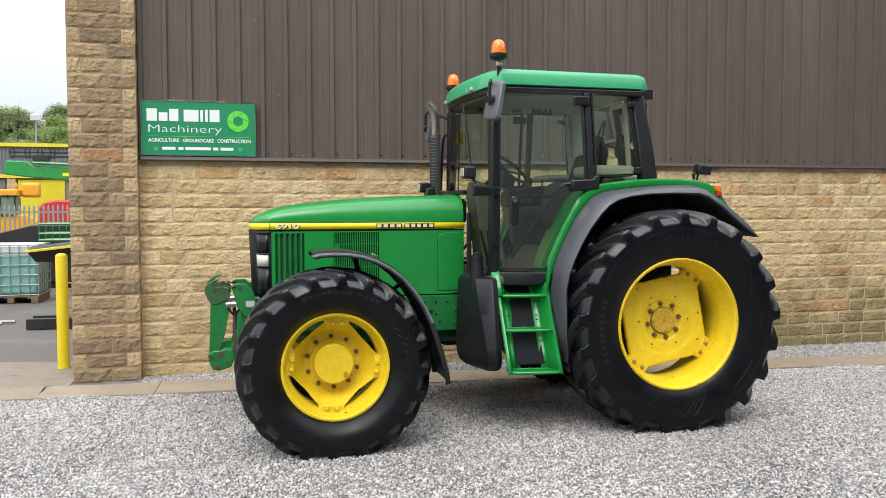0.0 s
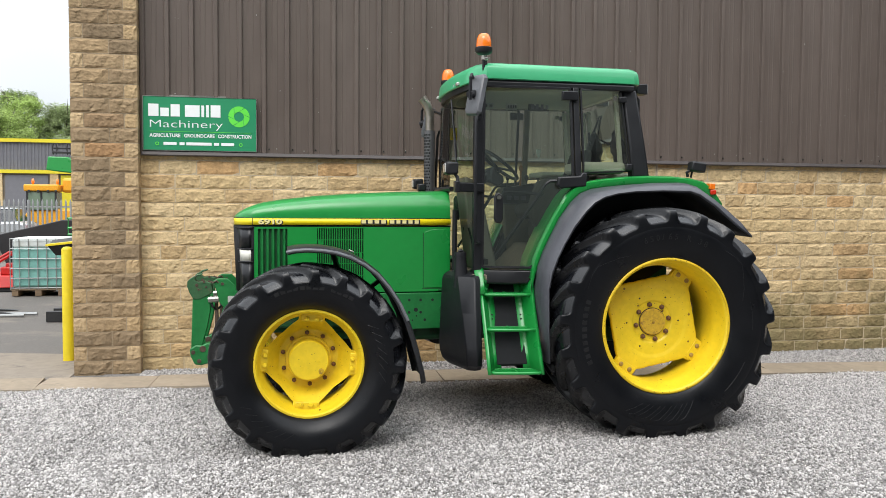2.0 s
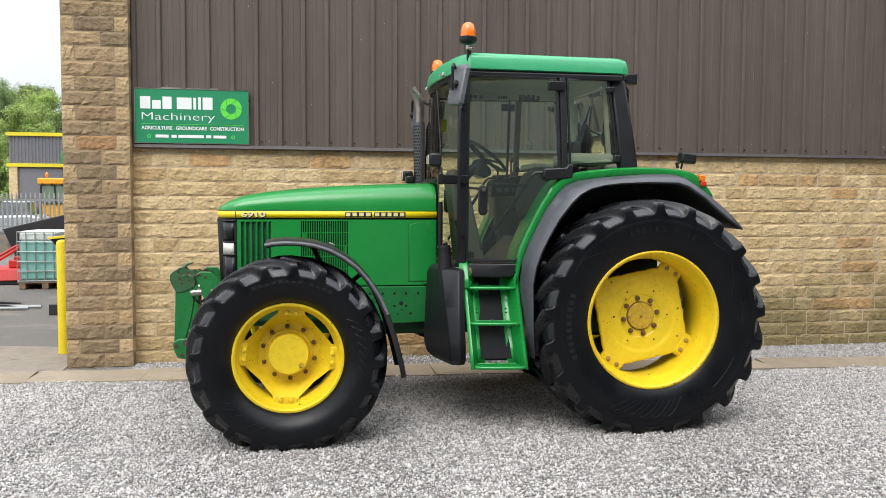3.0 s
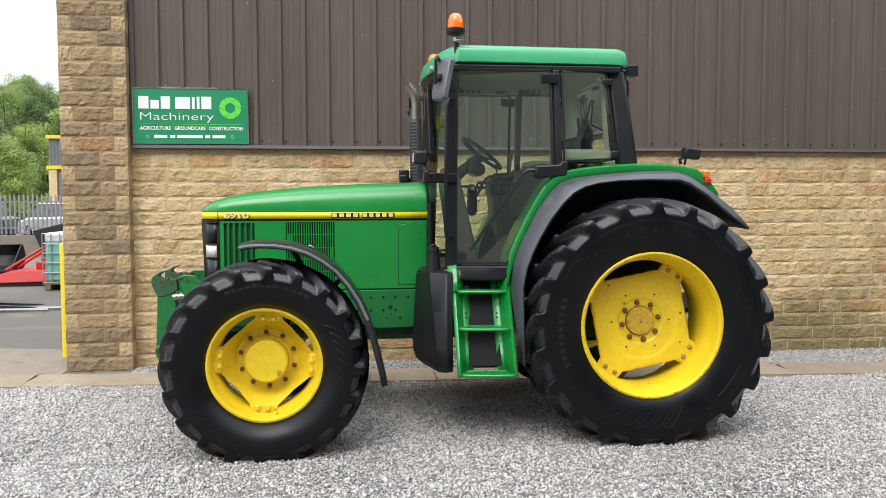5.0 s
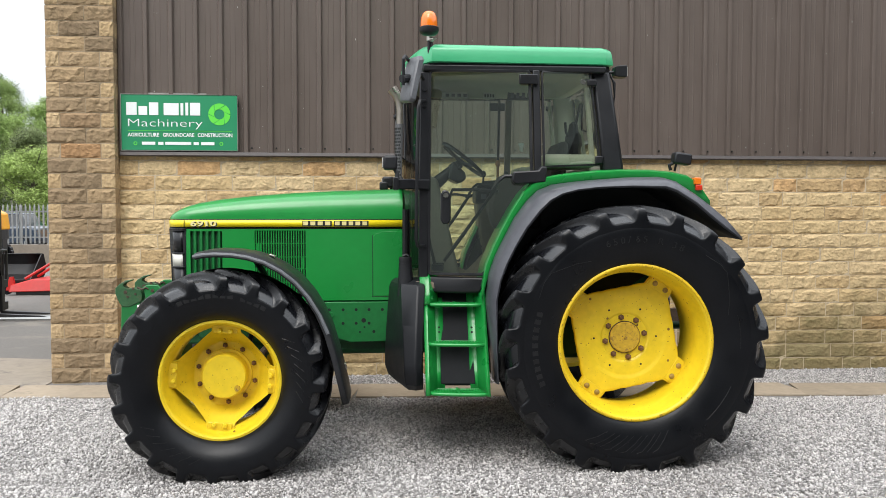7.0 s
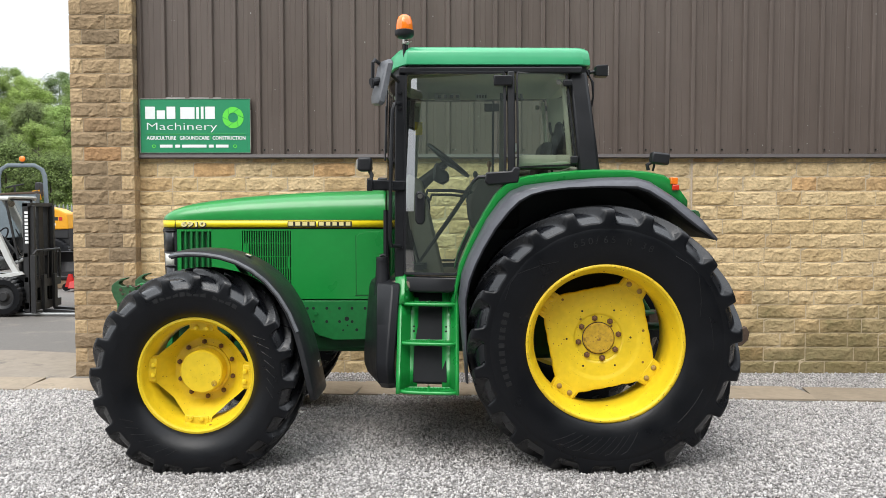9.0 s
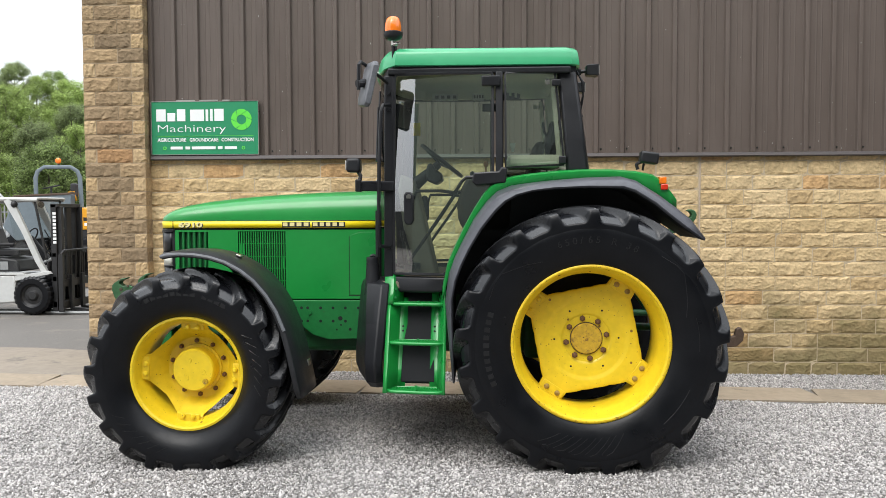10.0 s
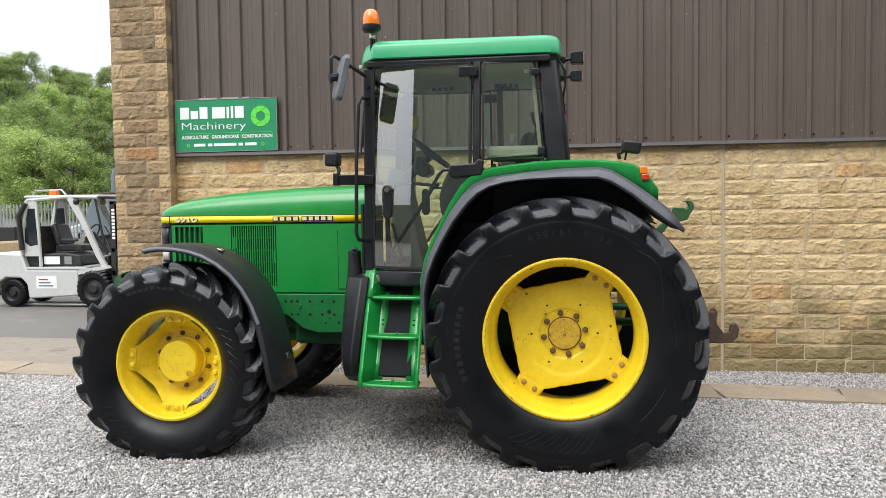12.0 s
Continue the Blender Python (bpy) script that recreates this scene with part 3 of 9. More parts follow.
for k in range(14):
    s = Shape()
    prof = []
    for j in range(4):
        a, wide = rib_x(4 * k + j), rib_x(4 * k + j + 1) - rib_x(4 * k + j)
        prof += [(a, 0), (a + 0.004, -0.004), (a + 0.014, -0.036), (a + 0.019, -0.039), (a + 0.051, -0.039), (a + 0.056, -0.036), (a + 0.066, -0.004), (a + 0.070, 0)]
        for q in (0.50, 0.70):
            m = a + wide * q
            prof += [(m - 0.008, 0), (m - 0.004, -0.003), (m + 0.004, -0.003), (m + 0.008, 0)]
    prof.append((rib_x(4 * k + 4), 0))
    s.rings([[(x, SHEET_Y + d, z) for x, d in prof] for z in (2.30, 6.2)], closed=False, caps=False)
    panel = part("cladding_sheet", s, CLADDING, wall_south, smooth=0, solid=0.0012)
fix = Shape()
for k in range(56):
    x = rib_x(k) + 0.09
    fix.lathe([(SHEET_Y - 0.012, 0.0001), (SHEET_Y - 0.012, 0.006), (SHEET_Y - 0.008, 0.0085), (SHEET_Y, 0.009)], x, 2.345, 8)
part("fixing_screws", fix, DARK, wall_south)
rng = random.Random(77)
fleck = Shape()
for k in range(110):
    x, z = rng.uniform(-0.9, 8.2), 2.33 + 1.5 * rng.random() ** 1.8
    r, h = rng.uniform(0.002, 0.0055), rng.uniform(0.6, 2.4)
    past = min(x - rib_x(k) for k in range(56) if rib_x(k) <= x) if x > -1.0 else 0.1
    rib = past < 0.085
    y = SHEET_Y - (0.0405 if rib else 0.0040)
    if rib and not 0.02 < past < 0.05:
        continue
    fleck.rings([[(x + r * f * math.cos(a * math.pi / 3), y - d, z + r * f * h * math.sin(a * math.pi / 3)) for a in range(6)] for d, f in ((0, 1), (0.0012, 0.8))])
tagged(part("mortar_flecks", fleck, LENS, wall_south), kind="stuff")
sill = Shape()
sill.rings([[(x, WALL_Y + 0.02, 2.302), (x, 9.195, 2.296), (x, 9.185, 2.262), (x, 9.192, 2.252), (x, WALL_Y + 0.01, 2.268)] for x in (-1.02, 4.0, 9.0, 14.0)])
part("drip_flashing", sill, FLASHING, wall_south, smooth=20)
joint = Shape()
joint.box(4.868, 4.879, WALL_Y - 0.010, WALL_Y + 0.03, -0.1, 2.252)
part("movement_joint", joint, SEALANT, wall_south)

# low sign above the stonework
sign = thing("sign_board", (-0.40, 9.19, 2.29), "green sign board with white lettering fixed to the cladding", "sign")
SX0, SX1, SZ0, SZ1, SY = -1.0, 0.168, 2.312, 2.878, 9.19
board = Shape()
board.box(SX0, SX1, SY, SY + 0.025, SZ0, SZ1)
part("board", board, SIGN_GREEN, sign, bevel=0.003)
edge = Shape()
for a, b, c, d in ((SX0 - 0.004, SX1 + 0.004, SZ1, SZ1 + 0.006), (SX0 - 0.004, SX1 + 0.004, SZ0 - 0.006, SZ0), (SX0 - 0.006, SX0, SZ0, SZ1), (SX1, SX1 + 0.006, SZ0, SZ1)):
    edge.box(a, b, SY - 0.004, SY + 0.03, c, d)
part("edge_trim", edge, STEEL, sign)
rail = Shape()
rail.box(-0.75, -0.15, SY + 0.026, SY + 0.05, SZ1 - 0.02, SZ1 + 0.022).box(-0.9, 0.05, SY + 0.026, SY + 0.05, SZ0 + 0.05, SZ0 + 0.1)
part("fixing_rail", rail, STEEL, sign)


def on_sign(u, v):
    """Board coordinates: u along, v up, from 0 to 1."""
    return SX0 + (SX1 - SX0) * u, SZ0 + (SZ1 - SZ0) * v


def sign_bar(u0, u1, v0, v1, mat):
    (x0, z0), (x1, z1) = on_sign(u0, v0), on_sign(u1, v1)
    s = Shape()
    s.box(x0, x1, SY - 0.003, SY - 0.0005, z0, z1)
    return part("lettering_bar", s, mat, sign, bevel=0.002)


for u0, u1, v0, v1 in ((0.045, 0.135, 0.63, 0.86), (0.150, 0.225, 0.63, 0.79), (0.240, 0.320, 0.63, 0.86), (0.365, 0.495, 0.63, 0.85), (0.510, 0.535, 0.63, 0.85), (0.552, 0.577, 0.63, 0.86), (0.592, 0.68, 0.63, 0.86)):
    sign_bar(u0, u1, v0, v1, WHITE_INK)
for u0, u1, w in ((0.175, 0.29, 0), (0.315, 0.36, 0), (0.375, 0.60, 0), (0.62, 0.665, 0), (0.685, 0.80, 0)):
    sign_bar(u0, u1, 0.095, 0.15, WHITE_INK)
x0, z0 = on_sign(0.045, 0.425)
letters("lettering", "Machinery", 0.115, Matrix.Translation((x0, SY - 0.002, z0)) @ pose(0, 0, 0, 90, 0, 0), WHITE_INK, sign, 0.001, bold=-0.0014, across=(SX1 - SX0) * 0.64)
for words, u0, u1 in (("AGRICULTURE", 0.055, 0.325), ("GROUNDCARE", 0.355, 0.625), ("CONSTRUCTION", 0.655, 0.955)):
    x0, z0 = on_sign(u0, 0.245)
    letters("lettering", words, 0.052, Matrix.Translation((x0, SY - 0.002, z0)) @ pose(0, 0, 0, 90, 0, 0), WHITE_INK, sign, 0.001, bold=0.0012, across=(SX1 - SX0) * (u1 - u0))
for u in (0.340, 0.640):
    sign_bar(u - 0.001, u + 0.001, 0.235, 0.315, LIME_INK)
sign_bar(0.055, 0.955, 0.345, 0.352, LIME_INK)
cx, cz = on_sign(0.845, 0.655)
for k in range(6):
    s = Shape()
    turn = [k * math.pi / 3 + 0.98 * i / 10 for i in range(11)]
    out = [(cx + 0.112 * math.cos(a), cz + 0.112 * math.sin(a)) for a in turn] + [(cx + 0.052 * math.cos(a + 0.62), cz + 0.052 * math.sin(a + 0.62)) for a in reversed(turn)]
    s.prism(out, SY - 0.003, SY - 0.0005)
    part("emblem_blade", s, LIME_INK, sign)
for u in (0.12, 0.86):
    x, z = on_sign(u, 0.12)
    s = Shape()
    s.lathe([(SY - 0.0008, 0.012), (SY - 0.003, 0.012), (SY - 0.003, 0.019), (SY - 0.0008, 0.019)], x, z, 20)
    part("lettering_ring", s, LIME_INK, sign)


# ---- tractor ----
CY = 6.88
tractor = thing("tractor", (1.95, CY, 0), "green farm tractor with yellow wheels, black mudguards and glazed cab", "tractor")


def tyre_profile(R, rim, width, cy, bead):
    """Cross-section from the inner bead over the tread to the outer bead: (y, r), with the outer side toward side."""
    h = width / 2
    D = R - rim
    pts = [(-bead + 0.02, rim + 0.004), (-bead + 0.003, rim + 0.016)]
    pts += [(-bead - (h - bead) * q, rim + D * r) for r, q in ((0.07, 0.14), (0.12, 0.33), (0.18, 0.52), (0.26, 0.71), (0.35, 0.86), (0.45, 0.96), (0.55, 1.0))]
    pts += [(-0.9995 * h, R - 0.150), (-0.985 * h, R - 0.140), (-0.95 * h, R - 0.120), (-0.86 * h, R - 0.090), (-0.72 * h, R - 0.070), (-0.45 * h, R - 0.060), (0, R - 0.055)]
    full = pts + [(-y, r) for y, r in reversed(pts[:-1])]
    return [(cy + y, r) for y, r in full]


def smooth_step(q):
    q = min(1.0, max(0.0, q))
    return q * q * (3 - 2 * q)


def lugs(wheel, cx, cz, cy, R, width, count, lean, drop, turn=0.0):
    """The moulded tread, one piece a lug: a narrow chevron bar that runs flush into the sidewall, with half of the hollow on each side of it."""
    h = width / 2
    # from the sidewall to the middle of the tread: place and depth of the bar's top, place and depth of the hollow
    path = [(0.996, 0.158, 0.996, 0.158), (1.000, 0.144, 1.000, 0.144), (1.002, 0.128, 1.002, 0.132), (1.002, 0.112, 1.000, 0.123), (1.000, 0.098, 0.993, 0.117), (0.997, 0.080, 0.978, 0.111), (0.991, 0.060, 0.955, 0.104), (0.980, 0.042, 0.925, 0.095), (0.962, 0.029, 0.890, 0.083),
            (0.935, 0.020, 0.850, 0.072), (0.88, 0.014, 0.80, 0.064), (0.80, 0.009, 0.73, 0.057), (0.66, 0.005, 0.62, 0.051), (0.50, 0.002, 0.48, 0.047), (0.30, 0.0, 0.29, 0.044), (0.12, 0.0, 0.12, 0.043), (0.05, 0.001, 0.05, 0.043), (0.025, 0.006, 0.025, 0.043), (0.012, 0.042, 0.012, 0.043)]
    half = math.pi / count
    steps = (-1.0, -0.85, -0.72, -0.62, -0.53, -0.45, -0.37, -0.30, -0.24, -0.12, 0.0, 0.12, 0.24, 0.30, 0.37, 0.45, 0.53, 0.62, 0.72, 0.85, 1.0)
    n = len(steps)
    for side in (-1, 1):
        for k in range(count):
            base = 2 * math.pi * (k + turn + (0.5 if side > 0 else 0)) / count
            rings = []
            for u1, d1, u0, d0 in path:
                # the bar widens and its flanks soften towards the sidewall
                crest = 0.19 + 0.03 * u1
                foot = 0.40 + 0.05 * u1 ** 4 + (0.40 * smooth_step((d1 - 0.06) / 0.08) if u1 > 0.9 else 0.0)
                row = []
                for w in steps:
                    q = smooth_step((foot - abs(w)) / (foot - crest))
                    u = u0 + (u1 - u0) * q
                    r = R - d0 + (d0 - d1) * q - drop * u ** 3 * q
                    a = base - lean * (min(u, 0.95) ** 0.9) + w * half
                    row.append((cx - r * math.sin(a), cy + side * u * h, cz + r * math.cos(a)))
                rings.append(row if side > 0 else row[::-1])
            shape = Shape()
            shape.rings(rings, closed=False)
            settle(shape, -0.012)
            lug = part("tread_lug", shape, TREAD, wheel, smooth=50)
            for mat in (DUSTY_TREAD, TREAD_BASE, RUBBER):
                lug.data.materials.append(mat)
            for i in range(len(path) - 1):
                for j in range(n - 1):
                    mid = abs(steps[j] + steps[j + 1]) / 2
                    f = lug.data.polygons[i * (n - 1) + j]
                    if i < 5 or (i < 8 and mid < 0.36):
                        f.material_index = 3
                    elif mid < 0.26 and 9 <= i < 16:
                        f.material_index = 1
                    elif mid > 0.5:
                        f.material_index = 2


def side_at(R, rim, width, cy, bead, r):
    """Where the tyre's near side lies at radius r."""
    line = [p for p in tyre_profile(R, rim, width, cy, bead) if p[0] < cy]
    for (y0, r0), (y1, r1) in zip(line, line[1:]):
        if r0 <= r <= r1:
            return y0 + (y1 - y0) * (r - r0) / (r1 - r0)
    return line[-1][0]


def settle(shape, floor):
    """The tyre flattens where it stands."""
    out = []
    for x, y, z in shape.v:
        if z < floor + 0.03:
            z = floor + 0.03 - 0.03 * (1 - math.exp((z - floor - 0.03) / 0.03))
        out.append((x, y, z))
    shape.v = out


def bolt_ring(name, cx, cz, y, r, count, size, mat, parent, side, start=0.0, label=""):
    for k in range(count):
        a = start + 2 * math.pi * k / count
        s = Shape()
        x, z = cx - r * math.sin(a), cz + r * math.cos(a)
        s.lathe([(y, size * 1.35), (y + side * 0.006, size * 1.35), (y + side * 0.006, size), (y + side * 0.022, size), (y + side * 0.026, size * 0.55), (y + side * 0.03, size * 0.5), (y + side * 0.03, 0.0004)], x, z, 6)
        part(name, s, mat, parent, label, smooth=0)


def tab_outline(rt, at, rs, as_, rm, start, n=4):
    """Outline of a wheel disc with bolted tabs: tab radius and half angle, root radius and half angle, radius midway."""
    pts = []
    for k in range(n):
        c = start + 2 * math.pi * k / n
        q = 2 * math.pi / n
        pts += [(rt, c - at), (rt, c + at), (rs, c + as_), (rm, c + as_ + (q / 2 - as_) * 0.5), (rm - 0.011, c + q / 2), (rm, c + q - as_ - (q / 2 - as_) * 0.5), (rs, c + q - as_)]
    return pts


def rear_wheel(side):
    """side -1 is the tractor's left."""
    cx, cz, cy = 3.288, 0.836, CY + side * 0.915
    R, rim, W = 0.897, 0.49, 0.64
    o = side
    f = cy + o * 0.257
    s = Shape()
    s.lathe([(f, 0.488), (f + o * 0.014, 0.500), (f + o * 0.010, 0.514), (f - o * 0.006, 0.517), (f - o * 0.02, 0.506), (f - o * 0.03, 0.49), (f - o * 0.47, 0.49), (f - o * 0.5, 0.515), (f - o * 0.51, 0.5), (f - o * 0.49, 0.474), (f - o * 0.30, 0.446), (f - o * 0.17, 0.446), (f - o * 0.10, 0.458), (f - o * 0.075, 0.474), (f - o * 0.02, 0.478), (f, 0.488)], cx, cz, 72)
    wheel = part("rear_wheel", s, YELLOW, tractor, "yellow steel rim")
    s = Shape()
    s.lathe(tyre_profile(R, rim, W, cy, abs(f - cy)), cx, cz, 96)
    settle(s, -0.012)
    lugs(wheel, cx, cz, cy, R, W, 21, 0.42, 0.006, 0.3)
    part("tyre", s, RUBBER, wheel, "black rear tyre with chevron lugs", smooth=42)
    start = radians(-34)
    d = f - o * 0.225
    base = tab_outline(0.450, radians(11.5), 0.392, radians(14), 0.349, start)
    outline = []
    for (r0, a0), (r1, a1) in zip(base, base[1:] + [(base[0][0], base[0][1] + 2 * math.pi)]):
        outline += [(r0 + (r1 - r0) * q / 3, a0 + (a1 - a0) * q / 3) for q in range(3)]
    s = Shape()

    def edge(inset, y):
        return [(cx - (r - inset) * math.sin(a), y, cz + (r - inset) * math.cos(a)) for r, a in outline]

    def circle(rad, y):
        return [(cx - rad * math.sin(a), y, cz + rad * math.cos(a)) for r, a in outline]

    # folded edge, flat margin, then a shallow dish round the hub
    s.rings([edge(0, d - o * 0.034), edge(0, d - o * 0.008), edge(0.003, d - o * 0.003), edge(0.009, d), edge(0.03, d + o * 0.001), circle(0.290, d), circle(0.278, d - o * 0.002), circle(0.262, d - o * 0.011), circle(0.250, d - o * 0.0125),
             circle(0.180, d - o * 0.0165), circle(0.166, d - o * 0.020), circle(0.158, d - o * 0.027), circle(0.10, d - o * 0.028)], caps=False)
    disc = part("wheel_disc", s, YELLOW, wheel, "yellow pressed wheel disc", smooth=35)
    s = Shape()
    s.lathe([(f + o * 0.008, 0.4955), (f + o * 0.0155, 0.499), (f + o * 0.0165, 0.504), (f + o * 0.0150, 0.510), (f + o * 0.0105, 0.5155), (f + o * 0.004, 0.513), (f + o * 0.008, 0.4955)], cx, cz, 72)
    part("rim_edge", s, CHIPPED_YELLOW, wheel, "chipped yellow rim edge")
    for k in range(4):
        a = start + k * math.pi / 2
        s = Shape()
        m = Matrix.Translation((cx, 0, cz)) @ Matrix.Rotation(-a, 4, "Y")
        s.box(-0.080, 0.080, min(d + o * 0.001, d + o * 0.009), max(d + o * 0.001, d + o * 0.009), 0.378, 0.446, m)
        part("rim_lug", s, YELLOW, wheel, bevel=0.003)
        for e in (-0.042, 0.042):
            b = Shape()
            c = m @ Vector((e, 0, 0.414))
            b.lathe([(d + o * 0.008, 0.019), (d + o * 0.011, 0.019), (d + o * 0.012, 0.0165), (d + o * 0.019, 0.0145), (d + o * 0.022, 0.0095), (d + o * 0.023, 0.0003)], c.x, c.z, 12)
            part("bolt", b, YELLOW if k == 1 else BOLT_HEAD, wheel, smooth=40)
    s = Shape()
    s.lathe([(d - o * 0.04, 0.105), (d - o * 0.012, 0.104), (d - o * 0.004, 0.097), (d - o * 0.002, 0.012), (d + o * 0.004, 0.009), (d + o * 0.004, 0.0003)], cx, cz, 40)
    part("hub_cap", s, HUB, wheel, "weathered ochre hub cap")
    s = Shape()
    s.lathe([(d - o * 0.03, 0.110), (d - o * 0.024, 0.110), (d - o * 0.024, 0.104), (d - o * 0.03, 0.104), (d - o * 0.03, 0.110)], cx, cz, 40)
    part("hub_seam", s, RUST, wheel)
    bolt_ring("wheel_nut", cx, cz, d - o * 0.024, 0.137, 8, 0.0155, NUT, wheel, o, 0.19, "rusty wheel nut")
    for k in range(6):
        a = -0.5 + k * math.pi / 3
        b = Shape()
        b.lathe([(d - o * 0.018, 0.0075), (d - o * 0.0138, 0.0072), (d - o * 0.0136, 0.0003)], cx - 0.215 * math.sin(a), cz + 0.215 * math.cos(a), 8)
        part("disc_hole", b, DARK, wheel)
    s = Shape()
    s.lathe([(f - o * 0.47, 0.02), (f - o * 0.47, 0.24), (f - o * 0.31, 0.20), (f - o * 0.30, 0.02)], cx, cz, 24)
    part("brake_hub", s, DEEP_GREEN, wheel)
    return wheel, cx, cz, cy, o


def front_wheel(side):
    cx, cz, cy = 0.634, 0.626, CY + side * 1.0
    R, rim, W = 0.692, 0.362, 0.53
    o = side
    f = cy + o * 0.166
    s = Shape()
    s.lathe([(f, 0.357), (f + o * 0.013, 0.367), (f + o * 0.010, 0.381), (f - o * 0.005, 0.384), (f - o * 0.02, 0.374), (f - o * 0.03, 0.36), (f - o * 0.38, 0.36), (f - o * 0.40, 0.384), (f - o * 0.41, 0.37), (f - o * 0.39, 0.348), (f - o * 0.27, 0.322), (f - o * 0.13, 0.322), (f - o * 0.07, 0.336), (f - o * 0.05, 0.349), (f - o * 0.015, 0.351), (f, 0.357)], cx, cz, 64)
    wheel = part("front_wheel", s, YELLOW, tractor, "yellow steel rim")
    s = Shape()
    s.lathe(tyre_profile(R, rim, W, cy, abs(f - cy)), cx, cz, 96)
    settle(s, -0.012)
    lugs(wheel, cx, cz, cy, R, W, 20, 0.46, 0.016, 0.2)
    part("tyre", s, RUBBER, wheel, "black front tyre with chevron lugs", smooth=42)
    start = radians(-4)
    d = f - o * 0.085
    outline = tab_outline(0.340, radians(15), 0.306, radians(17.5), 0.281, start)
    s = Shape()
    deep = o * 0.15

    def ring(r_of, y):
        return [(cx - r_of(r) * math.sin(a), cone(r_of(r)) if y is None else y, cz + r_of(r) * math.cos(a)) for r, a in outline]

    def cone(r):
        return d - deep * min(1.0, max(0.0, (0.325 - r) / 0.105))

    rim_ring = ring(lambda r: r, None)
    s.rings([[(x, y - o * 0.012, z) for x, y, z in rim_ring], rim_ring, ring(lambda r: r - 0.012, None), ring(lambda r: 0.235 + 0.15 * (r - 0.27), None), ring(lambda r: 0.216, d - deep + o * 0.003), ring(lambda r: 0.206, d - deep), ring(lambda r: 0.10, d - deep)], caps=False)
    part("wheel_disc", s, YELLOW, wheel, "yellow dished wheel disc", smooth=30)
    for k in range(4):
        a = start + k * math.pi / 2
        m = Matrix.Translation((cx, 0, cz)) @ Matrix.Rotation(-a, 4, "Y")
        s = Shape()
        s.box(-0.078, 0.078, min(d - o * 0.004, d + o * 0.014), max(d - o * 0.004, d + o * 0.014), 0.284, 0.340, m)
        part("rim_lug", s, YELLOW, wheel, bevel=0.006)
        for e in (-0.034, 0.034):
            b = Shape()
            c = m @ Vector((e, 0, 0.302))
            b.lathe([(d + o * 0.018, 0.018), (d + o * 0.026, 0.017), (d + o * 0.034, 0.012), (d + o * 0.036, 0.0003)], c.x, c.z, 10)
            part("bolt", b, YELLOW, wheel, smooth=0)
    s = Shape()
    h = f - o * 0.118
    s.lathe([(d - deep, 0.165), (d - deep + o * 0.012, 0.163), (d - deep + o * 0.014, 0.145), (h - o * 0.012, 0.143), (h, 0.134), (h + o * 0.001, 0.0003)], cx, cz, 48)
    cap = part("hub_cap", s, YELLOW, wheel, "yellow planetary hub cap")
    for k in range(3):
        a = 0.35 + k * 2 * math.pi / 3
        b = Shape()
        b.lathe([(h + o * 0.001, 0.017), (h + o * 0.0035, 0.016), (h + o * 0.0035, 0.011), (h + o * 0.002, 0.0003)], cx - 0.07 * math.sin(a), cz + 0.07 * math.cos(a), 14)
        part("cap_dimple", b, YELLOW, wheel)
    b = Shape()
    b.lathe([(h, 0.019), (h + o * 0.014, 0.018), (h + o * 0.014, 0.008), (h + o * 0.008, 0.0003)], cx + 0.085, cz - 0.075, 12)
    part("oil_plug", b, HUB, wheel)
    bolt_ring("wheel_nut", cx, cz, d - deep + o * 0.001, 0.186, 10, 0.0128, NUT, wheel, o, 0.05, "rusty wheel nut")
    s = Shape()
    s.lathe([(d - deep - o * 0.03, 0.02), (d - deep - o * 0.03, 0.2), (d - deep - o * 0.16, 0.15), (d - deep - o * 0.3, 0.09), (d - deep - o * 0.3, 0.0003)], cx, cz, 24)
    part("axle_hub", s, DEEP_GREEN, wheel)
    return wheel, cx, cz, cy, o


def arc_words(words, wheel, cx, cz, y, r, a_mid, step, size, mat):
    """Moulded letters round the sidewall; one mesh a letter."""
    n = len(words)
    for i, ch in enumerate(words):
        if ch == " ":
            continue
        a = a_mid + (i - (n - 1) / 2) * step
        m = Matrix.Translation((cx + r * math.sin(a), y, cz + r * math.cos(a))) @ Matrix.Rotation(a, 4, "Y") @ pose(-size * 0.3, 0, 0, 90, 0, 0)
        letters("tyre_letter", ch, size, m, mat, wheel, 0.003)


def arc_bar(wheel, cx, cz, y0, y1, r0, r1, a0, a1, mat, name="tyre_mark"):
    s = Shape()
    n = 6
    pts = [(a0 + (a1 - a0) * k / n) for k in range(n + 1)]
    out = [(cx + r1 * math.sin(a), cz + r1 * math.cos(a)) for a in pts] + [(cx + r0 * math.sin(a), cz + r0 * math.cos(a)) for a in reversed(pts)]
    s.prism(out, y0, y1)
    part(name, s, mat, wheel)


